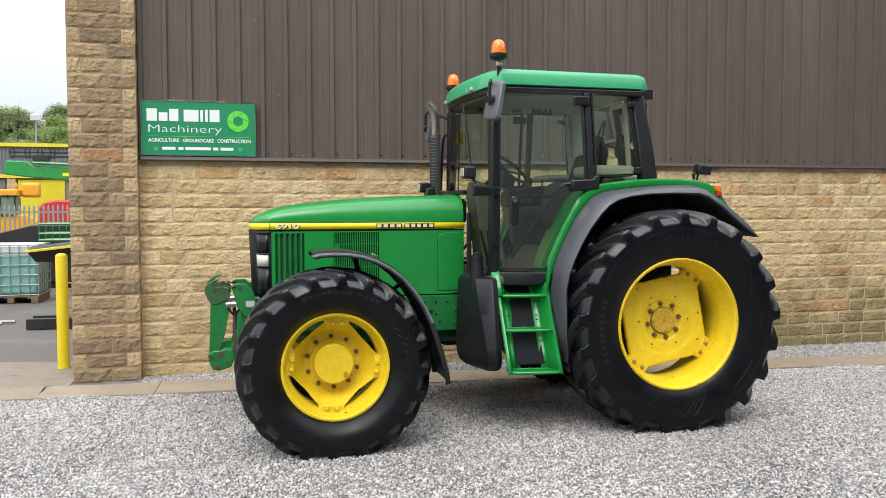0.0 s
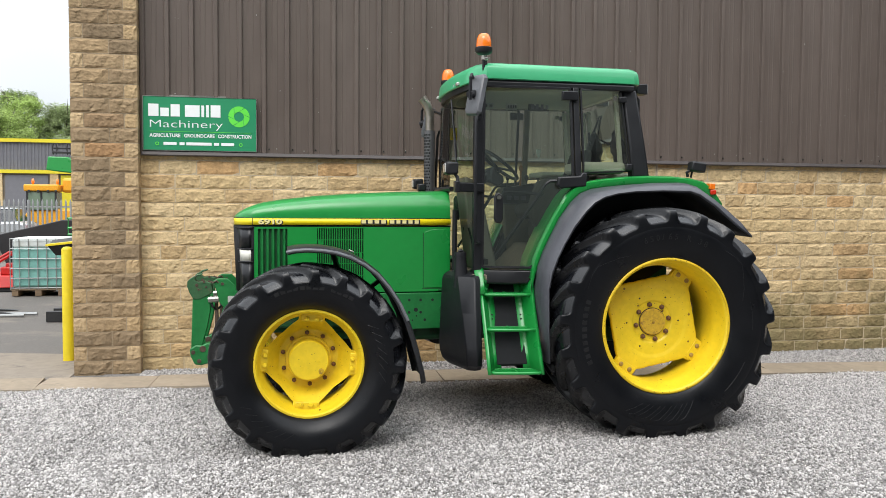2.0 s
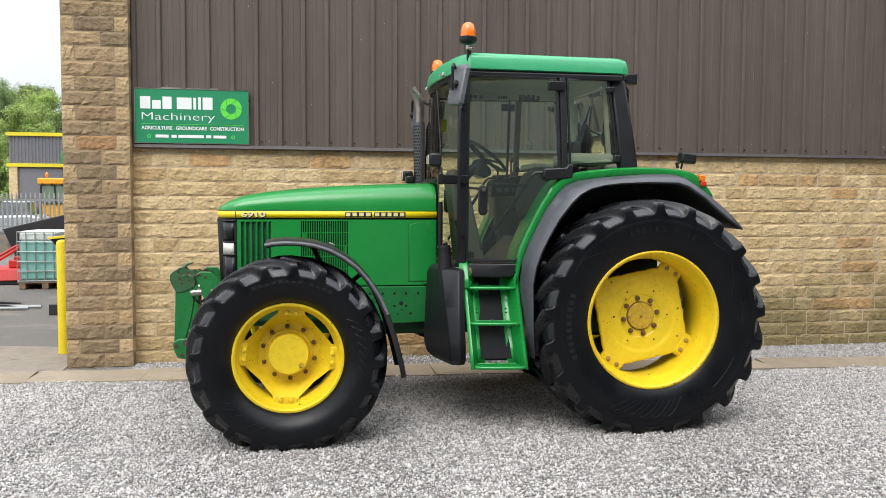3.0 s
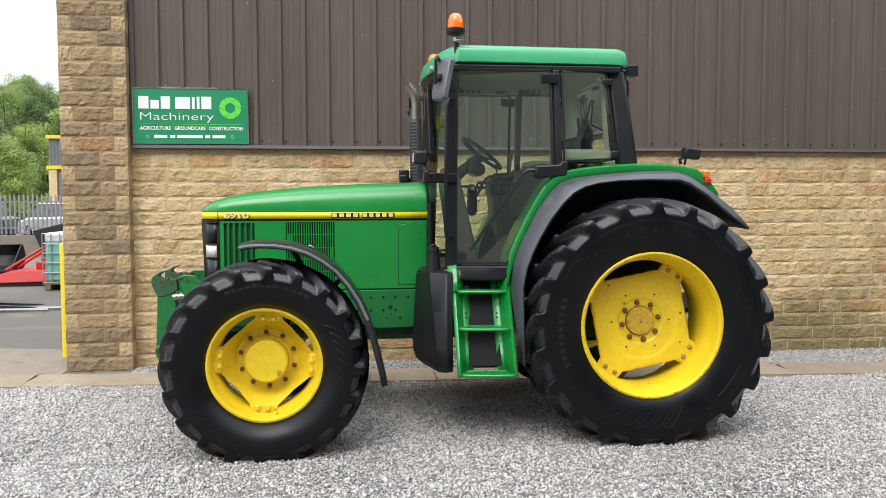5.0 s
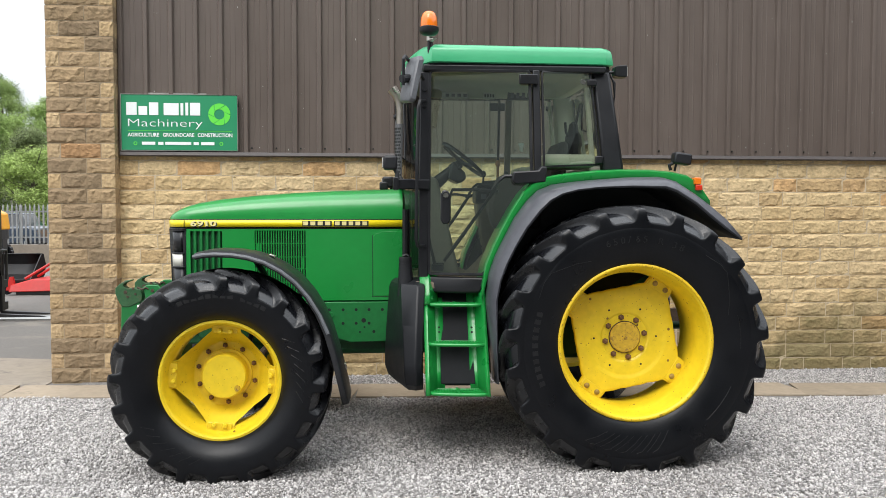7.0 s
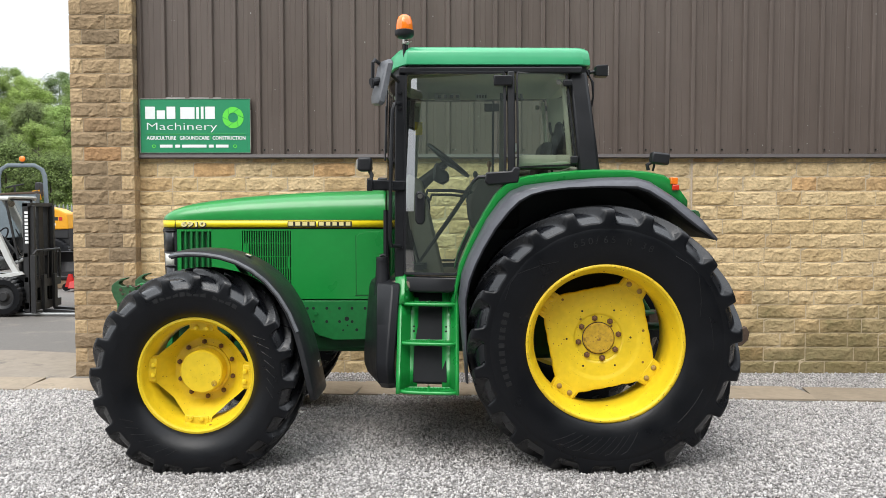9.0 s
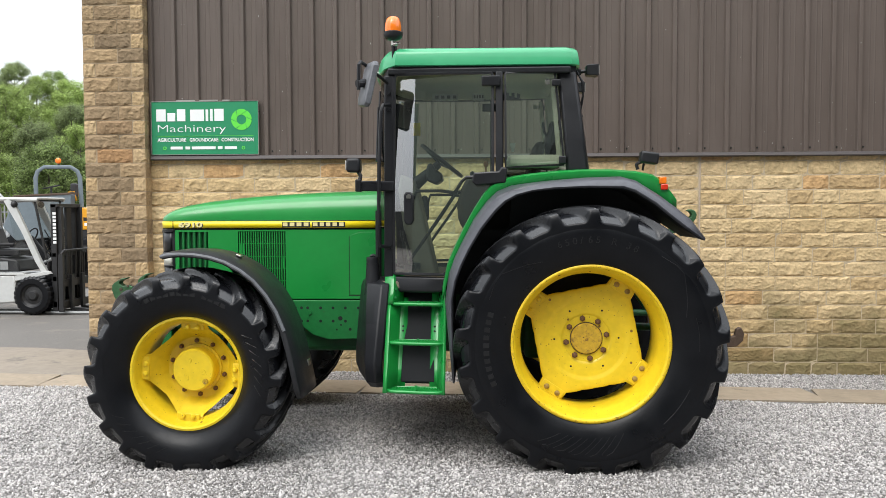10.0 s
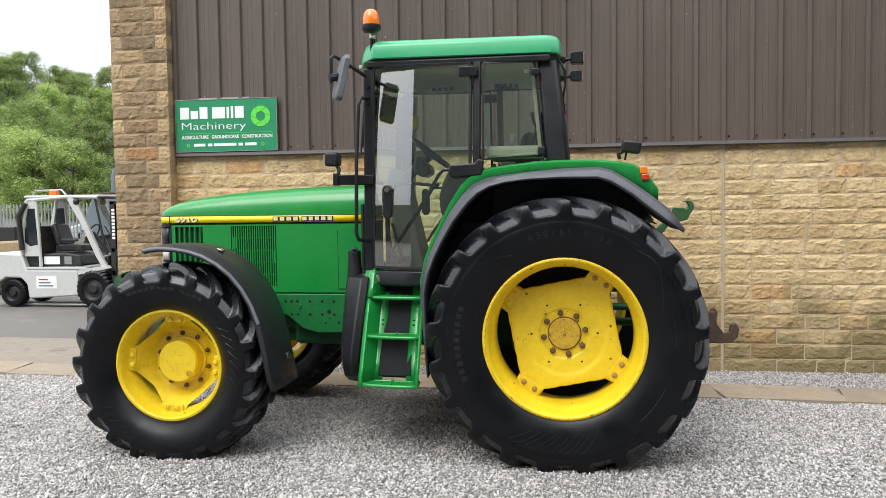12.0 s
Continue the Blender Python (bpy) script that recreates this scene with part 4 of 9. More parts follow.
for side in (-1, 1):
    wheel, cx, cz, cy, o = rear_wheel(side)
    if side < 0:
        arc_words("650/65 R 38", wheel, cx, cz, side_at(0.897, 0.49, 0.64, cy, 0.257, 0.675) + 0.001, 0.655, 0.06, 0.073, 0.062, RUBBER_MARK)
        for k in range(10):
            a = -1.95 + k * 0.075
            arc_bar(wheel, cx, cz, side_at(0.897, 0.49, 0.64, cy, 0.257, 0.675) - 0.0016, cy - 0.31, 0.655, 0.692, a - 0.022, a + 0.022, RUBBER_MARK)
        def on_side(r, a):
            return (cx + r * math.sin(a), side_at(0.897, 0.49, 0.64, cy, 0.257, r), cz + r * math.cos(a))
        # slanted outlined blocks low on the sidewall
        for k in range(5):
            a = 2.80 + k * 0.15
            s = Shape()
            s.tube([on_side(0.60, a - 0.01), on_side(0.65, a + 0.07), on_side(0.70, a + 0.15), on_side(0.712, a + 0.20), on_side(0.705, a + 0.25), on_side(0.65, a + 0.16), on_side(0.60, a + 0.075)], 0.0022, 5)
            part("tyre_mark", s, RUBBER_MARK, wheel)
        for a in (0.85, -0.95):
            s = Shape()
            s.tube([on_side(0.715, a - 0.20), on_side(0.735, a - 0.05), on_side(0.735, a + 0.05), on_side(0.70, a + 0.14), on_side(0.66, a + 0.28), on_side(0.62, a + 0.42)], 0.0022, 5)
            part("tyre_mark", s, RUBBER_MARK, wheel)
        for a0, a1 in ((1.3, 1.62), (2.0, 2.4)):
            s = Shape()
            s.tube([(cx + 0.675 * math.sin(a0 + (a1 - a0) * k / 10), side_at(0.897, 0.49, 0.64, cy, 0.257, 0.675), cz + 0.675 * math.cos(a0 + (a1 - a0) * k / 10)) for k in range(11)], 0.0018, 5)
            part("tyre_mark", s, RUBBER_MARK, wheel)
    wheel, cx, cz, cy, o = front_wheel(side)
    if side < 0:
        for a0, n in ((-0.42, 8), (0.30, 4)):
            for k in range(n):
                a = a0 + k * 0.082
                arc_bar(wheel, cx, cz, side_at(0.692, 0.362, 0.53, cy, 0.166, 0.545) - 0.0016, cy - 0.25, 0.528, 0.564, a - 0.030, a + 0.030, RUBBER_MARK)
        for b in (0.9, 3.3):
            for k in range(7):
                a = b + k * 0.12
                s = Shape()
                s.tube([(cx + r * math.sin(a + (r - 0.45) * 2.2), side_at(0.692, 0.362, 0.53, cy, 0.166, r), cz + r * math.cos(a + (r - 0.45) * 2.2)) for r in (0.48, 0.53, 0.575)], 0.0028, 5)
                part("tyre_mark", s, RUBBER_MARK, wheel)


def both(name, shape, mat, parent=None, label="", **k):
    """A part and its mirror image on the far side."""
    parent = parent or tractor
    a = part(name, shape, mat, parent, label, **k)
    b = part(name, shape.mirrored(CY), mat, parent, label, **k)
    return a, b


# bonnet
def bonnet_top(x):
    for (x0, z0), (x1, z1) in zip(TOP, TOP[1:]):
        if x <= x1:
            t = max(0.0, (x - x0) / (x1 - x0))
            return z0 + (z1 - z0) * t
    return TOP[-1][1]


TOP = [(0.069, 1.640), (0.102, 1.668), (0.165, 1.704), (0.27, 1.745), (0.52, 1.787), (0.86, 1.819), (1.28, 1.841), (1.81, 1.858)]
HALF = 0.283


def nose(x):
    """Half width of the bonnet at x."""
    return HALF * min(1.0, max(0.02, 1 - ((max(0.0, 0.26 - x)) / 0.195) ** 2.6) ** 0.5) if x < 0.26 else HALF


rings = []
for x in (0.067, 0.077, 0.094, 0.115, 0.140, 0.169, 0.202, 0.235, 0.30, 0.45, 0.7, 1.0, 1.3, 1.6, 1.8):
    w, zt = nose(x), bonnet_top(x)
    h = zt - 1.622
    ring = []
    for u, v in ((-1, 0), (-1.0, 0.16), (-0.985, 0.38), (-0.93, 0.62), (-0.82, 0.80), (-0.6, 0.93), (-0.3, 0.985), (0, 1.0)):
        ring.append((x, CY + u * w, 1.622 + v * h))
    ring += [(x, 2 * CY - p[1], p[2]) for p in reversed(ring[:-1])]
    rings.append(ring)
s = Shape()
s.rings(rings, closed=False, caps=False)
s.add(rings[0], [tuple(range(len(rings[0])))])
s.add(rings[-1], [tuple(range(len(rings[-1])))])
bonnet = part("bonnet", s, GREEN, tractor, "glossy green bonnet", smooth=50)
plan_xs = (0.069, 0.082, 0.102, 0.127, 0.160, 0.194, 0.227, 0.26, 0.5, 0.9, 1.35, 1.805)


def skirt(z0, z1, out, name, mat, xs=plan_xs, thick=0.006, lean=0.0):
    """A band that follows the bonnet's plan round the nose."""
    line = [(x, CY - nose(x) - out) for x in reversed(xs)] + [(xs[0] - out, CY)] + [(x, CY + nose(x) + out) for x in xs]
    s = Shape()
    s.rings([[(x + lean * (1.56 - z) * max(0.0, 1 - (x - 0.03) / 0.2), y, z) for x, y in line] for z in (z0, z1)], closed=False, caps=False)
    return part(name, s, mat, tractor, smooth=50, solid=thick)


skirt(1.571, 1.622, 0.004, "yellow_stripe", STRIPE)
skirt(1.622, 1.628, 0.003, "pinstripe", INK)
skirt(1.556, 1.569, -0.006, "shadow_gap", DARK)
front_xs = (0.069, 0.082, 0.102, 0.127, 0.160, 0.194, 0.232)
skirt(1.02, 1.560, 0.0, "front_grille", NOSE_BLACK, front_xs, 0.012, 0.05)
for side in (-1, 1):
    y = CY + side * (HALF + 0.002)
    lamp = Shape()
    line = [(x, CY + side * (nose(x) + 0.006)) for x in (0.118, 0.14, 0.165, 0.19, 0.208)]
    lamp.rings([[(x + 0.05 * (1.56 - z) * max(0.0, 1 - (x - 0.03) / 0.2), yy, z) for x, yy in line] for z in (1.285, 1.375)], closed=False, caps=False)
    part("headlight", lamp, HEADLAMP, tractor, "clear rectangular headlight", solid=0.012)
skirt(1.552, 1.560, 0.005, "nose_seam", FRAME_BLACK, front_xs, 0.010, 0.05)
for side in (-1, 1):
    for z0, z1 in ((1.06, 1.268), (1.392, 1.540)):
        glass = Shape()
        line = [(x, CY + side * (nose(x) + 0.005)) for x in (0.112, 0.14, 0.165, 0.19, 0.211)]
        glass.rings([[(x + 0.05 * (1.56 - z) * max(0.0, 1 - (x - 0.03) / 0.2), yy, z) for x, yy in line] for z in (z0, z1)], closed=False, caps=False)
        part("lamp_glass", glass, LAMP_GLASS, tractor, "dark smoked lamp glass", solid=0.010)
    for z in (1.280, 1.379, 1.546):
        bar = Shape()
        line = [(x, CY + side * (nose(x) + 0.008)) for x in (0.100, 0.14, 0.165, 0.19, 0.222)]
        bar.rings([[(x + 0.05 * (1.56 - q) * max(0.0, 1 - (x - 0.03) / 0.2), yy, q) for x, yy in line] for q in (z - 0.005, z + 0.005)], closed=False, caps=False)
        part("lamp_frame", bar, FRAME_BLACK, tractor, solid=0.014)

# side panels with their louvres
holes = ((0.262, 0.490, 1.10, 1.540), (0.722, 1.090, 1.075, 1.545))
xs_cut, zs_cut = [0.232, 0.262, 0.490, 0.722, 1.090, 1.803], [1.03, 1.075, 1.10, 1.540, 1.545, 1.556]
for side in (-1, 1):
    y0 = CY + side * HALF
    s = Shape()
    for i in range(len(xs_cut) - 1):
        for j in range(len(zs_cut) - 1):
            xm, zm = (xs_cut[i] + xs_cut[i + 1]) / 2, (zs_cut[j] + zs_cut[j + 1]) / 2
            if not any(a < xm < b and c < zm < d for a, b, c, d in holes):
                s.box(xs_cut[i], xs_cut[i + 1], min(y0, y0 - side * 0.012), max(y0, y0 - side * 0.012), zs_cut[j], zs_cut[j + 1])
    s.weld()
    panel = part("side_panel", s, GREEN, tractor, "green bonnet side panel")
    # front slats darker than the rear ones: dirt and hollow shade put into colour
    for k in range(5):
        a = 0.280 + k * 0.0430
        s = Shape()
        s.rings([[(a, y0 - side * 0.016, z), (a + 0.012, y0 + side * 0.001, z), (a + 0.020, y0 + side * 0.001, z), (a + 0.026, y0 - side * 0.012, z)] for z in (1.10, 1.541)])
        part("louvre", s, OLD_GREEN, panel)
    for k in range(20):
        a = 0.729 + k * 0.0181
        s = Shape()
        s.box(a, a + 0.0075, min(y0 - side * 0.002, y0 - side * 0.012), max(y0 - side * 0.002, y0 - side * 0.012), 1.075, 1.546)
        part("louvre", s, GREEN, panel)
    s = Shape()
    for z in (1.163, 1.26, 1.348, 1.449):
        s.box(0.722, 1.090, min(y0 - side * 0.010, y0 - side * 0.016), max(y0 - side * 0.010, y0 - side * 0.016), z, z + 0.006)
    part("louvre_tie", s, GREEN, panel)
    s = Shape()
    for x, z0, z1 in ((0.737, 1.37, 1.448), (0.756, 1.37, 1.448), (1.065, 1.262, 1.346)):
        s.box(x, x + 0.011, min(y0 - side * 0.0035, y0 - side * 0.010), max(y0 - side * 0.0035, y0 - side * 0.010), z0, z1)
    part("louvre_patch", s, GREEN, panel)
    s = Shape()
    s.box(0.70, 1.10, min(y0 - side * 0.045, y0 - side * 0.05), max(y0 - side * 0.045, y0 - side * 0.05), 1.05, 1.555)
    part("inner_screen", s, DARK, panel)
    s = Shape()
    s.box(0.25, 0.50, min(y0 - side * 0.026, y0 - side * 0.03), max(y0 - side * 0.026, y0 - side * 0.03), 1.05, 1.555)
    part("inner_screen", s, DEEP_GREEN, panel)
    s = Shape()
    s.prism([(1.583, 1.062), (1.583, 1.500), (1.600, 1.520), (1.640, 1.530), (1.640, 1.538), (1.798, 1.538), (1.798, 1.062)], y0, y0 + side * 0.004)
    part("access_panel", s, GREEN, panel, bevel=0.002)
    s = Shape()
    s.box(1.577, 1.581, min(y0, y0 + side * 0.0015), max(y0, y0 + side * 0.0015), 1.056, 1.51).box(1.572, 1.80, min(y0, y0 + side * 0.0015), max(y0, y0 + side * 0.0015), 1.053, 1.057)
    part("panel_gap", s, DARK, panel)
    s = Shape()
    s.box(1.70, 1.80, min(y0 + side * 0.004, y0 + side * 0.012), max(y0 + side * 0.004, y0 + side * 0.012), 1.038, 1.05)
    part("panel_catch", s, OLD_GREEN, panel, bevel=0.002)
decal_y = CY - HALF - 0.0085
letters("model_number", "6910", 0.052, Matrix.Translation((0.2685, decal_y - 0.0002, 1.5735)) @ pose(0, 0, 0, 90, 0, 0), INK, tractor, 0.0006, bold=0.0028, across=0.190)
letters("model_number", "6910", 0.052, Matrix.Translation((0.264, decal_y - 0.0009, 1.5785)) @ pose(0, 0, 0, 90, 0, 0), DECAL_CREAM, tractor, 0.0006, bold=0.0020, across=0.186, label="cream model number edged in black")
for k, (a, b) in enumerate(((1.07, 1.115), (1.122, 1.168), (1.175, 1.222), (1.229, 1.276), (1.30, 1.345), (1.352, 1.394), (1.401, 1.443), (1.450, 1.494), (1.501, 1.545))):
    s = Shape()
    s.box(a - 0.002, b + 0.005, decal_y - 0.0006, decal_y + 0.0006, 1.575, 1.616)
    part("name_bar", s, INK, tractor)
    s = Shape()
    s.box(a + 0.004, b - 0.006, decal_y - 0.0016, decal_y - 0.0008, 1.584, 1.612)
    part("name_bar", s, DECAL_CREAM, tractor)
s = Shape()
s.box(0.219, 0.2235, decal_y - 0.001, decal_y + 0.003, 1.571, 1.622)
part("stripe_seam", s, INK, tractor)

# engine, frame, axles
s = Shape()
s.box(0.30, 1.80, CY - 0.23, CY + 0.23, 0.74, 1.05).box(0.5, 1.6, CY - 0.16, CY + 0.16, 0.63, 0.8)
part("engine_block", s, DEEP_GREEN, tractor, bevel=0.02)
for side in (-1, 1):
    y0 = CY + side * 0.325
    s = Shape()
    s.prism([(0.55, 1.02), (1.80, 1.022), (1.80, 0.735), (1.42, 0.725), (1.30, 0.76), (1.18, 0.86), (0.95, 0.92), (0.55, 0.92)], min(y0, y0 - side * 0.03), max(y0, y0 - side * 0.03))
    rail = part("chassis_rail", s, OLD_GREEN, tractor, "drilled green chassis side rail", bevel=0.004)
    for x, z, r in ((1.17, 0.965, 0.011), (1.217, 0.965, 0.011), (1.263, 0.965, 0.011), (1.363, 0.965, 0.011), (1.458, 0.965, 0.011), (1.552, 0.965, 0.011), (1.65, 0.965, 0.011), (1.217, 0.865, 0.010), (1.263, 0.865, 0.010), (1.362, 0.865, 0.011), (1.458, 0.865, 0.011), (1.513, 0.886, 0.017), (1.552, 0.865, 0.011), (1.518, 0.836, 0.007), (1.485, 0.800, 0.007), (1.587, 0.803, 0.011)):
        b = Shape()
        b.lathe([(y0 + side * 0.0015, r), (y0 + side * 0.0015, 0.0003)], x, z, 12)
        part("drilled_hole", b, DARK, rail)
    for x, z in ((1.72, 0.79), (1.72, 0.90), (1.28, 0.93)):
        b = Shape()
        b.lathe([(y0, 0.018), (y0 + side * 0.012, 0.017), (y0 + side * 0.012, 0.0003)], x, z, 6)
        part("chassis_bolt", b, OLD_GREEN, rail, smooth=0)
s = Shape()
s.tube([(0.64, CY - 0.82, 0.622), (0.64, CY - 0.45, 0.60), (0.64, CY, 0.58), (0.64, CY + 0.45, 0.60), (0.64, CY + 0.82, 0.622)], [0.075, 0.085, 0.13, 0.085, 0.075], 14)
axle = part("front_axle", s, DEEP_GREEN, tractor)
s = Shape()
s.tube([(0.78, CY - 0.72, 0.66), (0.78, CY + 0.72, 0.66)], 0.026, 8)
part("track_rod", s, RUST, axle)
s = Shape()
s.box(0.20, 1.05, CY - 0.19, CY + 0.19, 0.70, 0.95).box(0.05, 0.30, CY - 0.24, CY + 0.24, 0.80, 1.04)
part("axle_bolster", s, DEEP_GREEN, tractor, bevel=0.02)
s = Shape()
s.box(1.20, 3.55, CY - 0.24, CY + 0.24, 0.62, 1.12).box(2.9, 3.62, CY - 0.30, CY + 0.30, 0.58, 1.22)
part("gearbox", s, DEEP_GREEN, tractor, bevel=0.04)
s = Shape()
s.tube([(3.293, CY - 0.75, 0.835), (3.293, CY - 0.4, 0.835), (3.293, CY + 0.4, 0.835), (3.293, CY + 0.75, 0.835)], [0.12, 0.17, 0.17, 0.12], 16)
part("rear_axle", s, DEEP_GREEN, tractor)
s = Shape()
s.tube([(1.0, CY - 0.1, 0.68), (2.4, CY - 0.1, 0.67), (2.9, CY - 0.12, 0.68)], 0.03, 8)
part("drive_shaft", s, OLD_GREEN, tractor)

# front linkage
link = part("front_linkage", Shape().tube([(0.02, CY - 0.42, 0.60), (0.02, CY + 0.42, 0.60)], 0.035, 10).box(0.05, 0.16, CY - 0.20, CY + 0.20, 0.58, 0.98), OLD_GREEN, tractor, "worn green front linkage", bevel=0.008)
for side in (-1, 1):
    y = CY + side * 0.235
    s = Shape()
    s.prism([(-0.236, 1.03), (-0.11, 1.035), (-0.100, 0.92), (-0.125, 0.78), (-0.168, 0.62), (-0.20, 0.58), (-0.252, 0.60), (-0.244, 0.80)], y - 0.032, y + 0.032)
    arm = part("lift_arm", s, OLD_GREEN, link, "scratched green lift arm", bevel=0.006)
    s = Shape()
    s.prism([(-0.262, 0.60), (-0.255, 0.545), (-0.225, 0.478), (-0.175, 0.470), (-0.085, 0.495), (-0.055, 0.575), (-0.075, 0.635), (-0.13, 0.648), (-0.17, 0.628), (-0.215, 0.632)], y - 0.046, y + 0.046)
    part("link_block", s, OLD_GREEN, link, bevel=0.010)
    # cast claw with an open jaw
    s = Shape()
    s.prism([(-0.276, 1.155), (-0.255, 1.179), (-0.236, 1.191), (-0.207, 1.209), (-0.162, 1.217), (-0.166, 1.207), (-0.197, 1.197), (-0.215, 1.183), (-0.219, 1.169), (-0.193, 1.152), (-0.145, 1.157), (-0.096, 1.142), (-0.085, 1.107), (-0.09, 1.064), (-0.128, 1.043), (-0.182, 1.018), (-0.232, 1.02), (-0.258, 1.064), (-0.277, 1.116)], y - 0.038, y + 0.038)
    hook = part("hook", s, HOOK, link, "chipped green lifting hook", bevel=0.007)
    hook.location.z -= 0.028
    s = Shape()
    s.tube([(-0.115, y - 0.06, 1.135), (-0.08, y - 0.06, 1.12), (-0.055, y - 0.055, 1.135), (-0.04, y - 0.05, 1.12)], 0.007, 6)
    part("latch_lever", s, RUST, link)
    s = Shape()
    s.prism([(-0.080, 1.135), (-0.045, 1.152), (0.03, 1.150), (0.085, 1.095), (0.125, 0.95), (0.10, 0.88), (0.02, 0.895), (-0.035, 0.965), (-0.055, 1.05)], y - 0.052, y - 0.022)
    part("link_cheek", s, OLD_GREEN, link, bevel=0.006)
    s = Shape()
    s.prism([(-0.005, 0.94), (0.05, 0.92), (0.03, 0.82), (-0.035, 0.66), (-0.06, 0.60), (-0.10, 0.62), (-0.06, 0.72)], y - 0.016, y + 0.016)
    part("link_lever", s, OLD_GREEN, link, bevel=0.006)
    s = Shape()
    s.tube([(-0.06, y, 0.60), (-0.055, y, 0.72), (-0.058, y, 0.90), (-0.06, y, 0.985)], [0.020, 0.020, 0.013, 0.013], 10)
    part("lift_ram", s, RUST, link)
    s = Shape()
    s.tube([(-0.12, y - 0.03, 0.985), (-0.04, y - 0.03, 0.99)], 0.024, 12).tube([(-0.102, y - 0.03, 0.986), (-0.092, y - 0.03, 0.986)], 0.031, 12).tube([(-0.068, y - 0.03, 0.988), (-0.058, y - 0.03, 0.988)], 0.031, 12)
    part("hose_coupling", s, STEEL, link, "bright steel hose couplings")
    for x, z, e, r in ((-0.205, 1.10, 0.038, 0.012), (-0.150, 1.125, 0.038, 0.009), (-0.190, 1.065, 0.038, 0.008), (-0.135, 1.085, 0.038, 0.008), (-0.162, 0.600, 0.046, 0.024), (-0.235, 0.575, 0.046, 0.016), (-0.190, 0.505, 0.046, 0.016), (-0.120, 0.535, 0.046, 0.010), (-0.01, 1.11, 0.052, 0.012)):
        b = Shape()
        b.lathe([(y - e + 0.002, r * 1.1), (y - e - 0.005, r), (y - e - 0.005, 0.0003)], x, z, 10)
        part("pin", b, RUST, link)
s = Shape()
s.tube([(-0.10, CY - 0.262, 0.97), (-0.085, CY - 0.270, 0.93), (-0.06, CY - 0.24, 0.90), (-0.02, CY - 0.15, 0.93), (0.02, CY - 0.05, 1.0)], 0.009, 8)
part("hydraulic_hose", s, FRAME_BLACK, link)
s = Shape()
s.box(0.030, 0.098, CY - 0.292, CY - 0.286, 0.965, 1.015)
part("warning_label", s, LENS, link)

# front mudguards
arc = [(0.485, 1.418), (0.54, 1.430), (0.62, 1.436), (0.72, 1.432), (0.82, 1.416), (0.92, 1.384), (1.02, 1.330), (1.11, 1.260), (1.19, 1.168), (1.26, 1.060), (1.315, 0.94), (1.36, 0.80), (1.392, 0.68), (1.418, 0.57), (1.434, 0.495)]
for side in (-1, 1):
    yo, yi = CY + side * 1.215, CY + side * 0.735

    def flare_out(z):
        return side * 0.105 * ease(1.25, 0.45, z)

    s = Shape()
    rows = []
    for i, (x, z) in enumerate(arc):
        a, b = arc[max(i - 1, 0)], arc[min(i + 1, len(arc) - 1)]
        d = Vector((b[0] - a[0], b[1] - a[1])).normalized()
        nx, nz = -d.y, d.x
        narrow = 0.03 * ease(0.62, 0.485, x) + 0.05 * ease(0.60, 0.43, z) * ease(1.3, 1.42, x)
        e = flare_out(z)
        rows.append([(q[0], q[1] + e, q[2]) for q in ((x - nx * 0.035, yo - side * narrow, z - nz * 0.035), (x - nx * 0.006, yo - side * (narrow + 0.004), z - nz * 0.006), (x, yo - side * (narrow + 0.02), z), (x + nx * 0.006, yo - side * 0.18, z + nz * 0.006), (x + nx * 0.006, yi + side * 0.12, z + nz * 0.006), (x, yi + side * 0.02, z), (x - nx * 0.03, yi, z - nz * 0.03))])
    s.rings(rows, closed=False, caps=False)
    guard = part("front_mudguard", s, PLASTIC, tractor, "black plastic front mudguard", smooth=40, solid=0.008)
    s = Shape()
    lip = []
    for i, (x, z) in enumerate(arc[:-1]):
        narrow = 0.03 * ease(0.62, 0.485, x) + 0.05 * ease(0.60, 0.43, z) * ease(1.3, 1.42, x)
        lip.append((x - 0.004, yo - side * (narrow - 0.002) + flare_out(z), z - 0.016))
    s.tube(lip[:11], 0.012, 8)
    # lip coloured lighter than the guard for the sky sheen along its rolled edge
    part("mudguard_lip", s, PALE_GREY, guard)
    for x, z in ((0.93, 1.384), (1.395, 0.66)):
        s = Shape()
        m = Matrix.Translation((x + 0.006, yo - side * 0.26, z + 0.008)) @ Matrix.Rotation(math.atan2(1.0 if z < 1 else 0.42, 1.0) if z > 1 else radians(76), 4, "Y")
        s.box(-0.02, 0.02, -0.03, 0.03, 0.0, 0.012, m)
        part("bolt_plate", s, STEEL, guard, bevel=0.003)
    s = Shape()
    s.tube([(0.80, yo - side * 0.30, 1.405), (0.86, yi, 1.25), (0.80, CY + side * 0.62, 0.98), (0.70, CY + side * 0.62, 0.70)], 0.022, 8)
    s.tube([(1.16, yo - side * 0.30, 1.19), (1.06, yi, 1.08), (0.84, CY + side * 0.62, 0.90)], 0.018, 8)
    part("mudguard_bracket", s, FRAME_BLACK, guard)

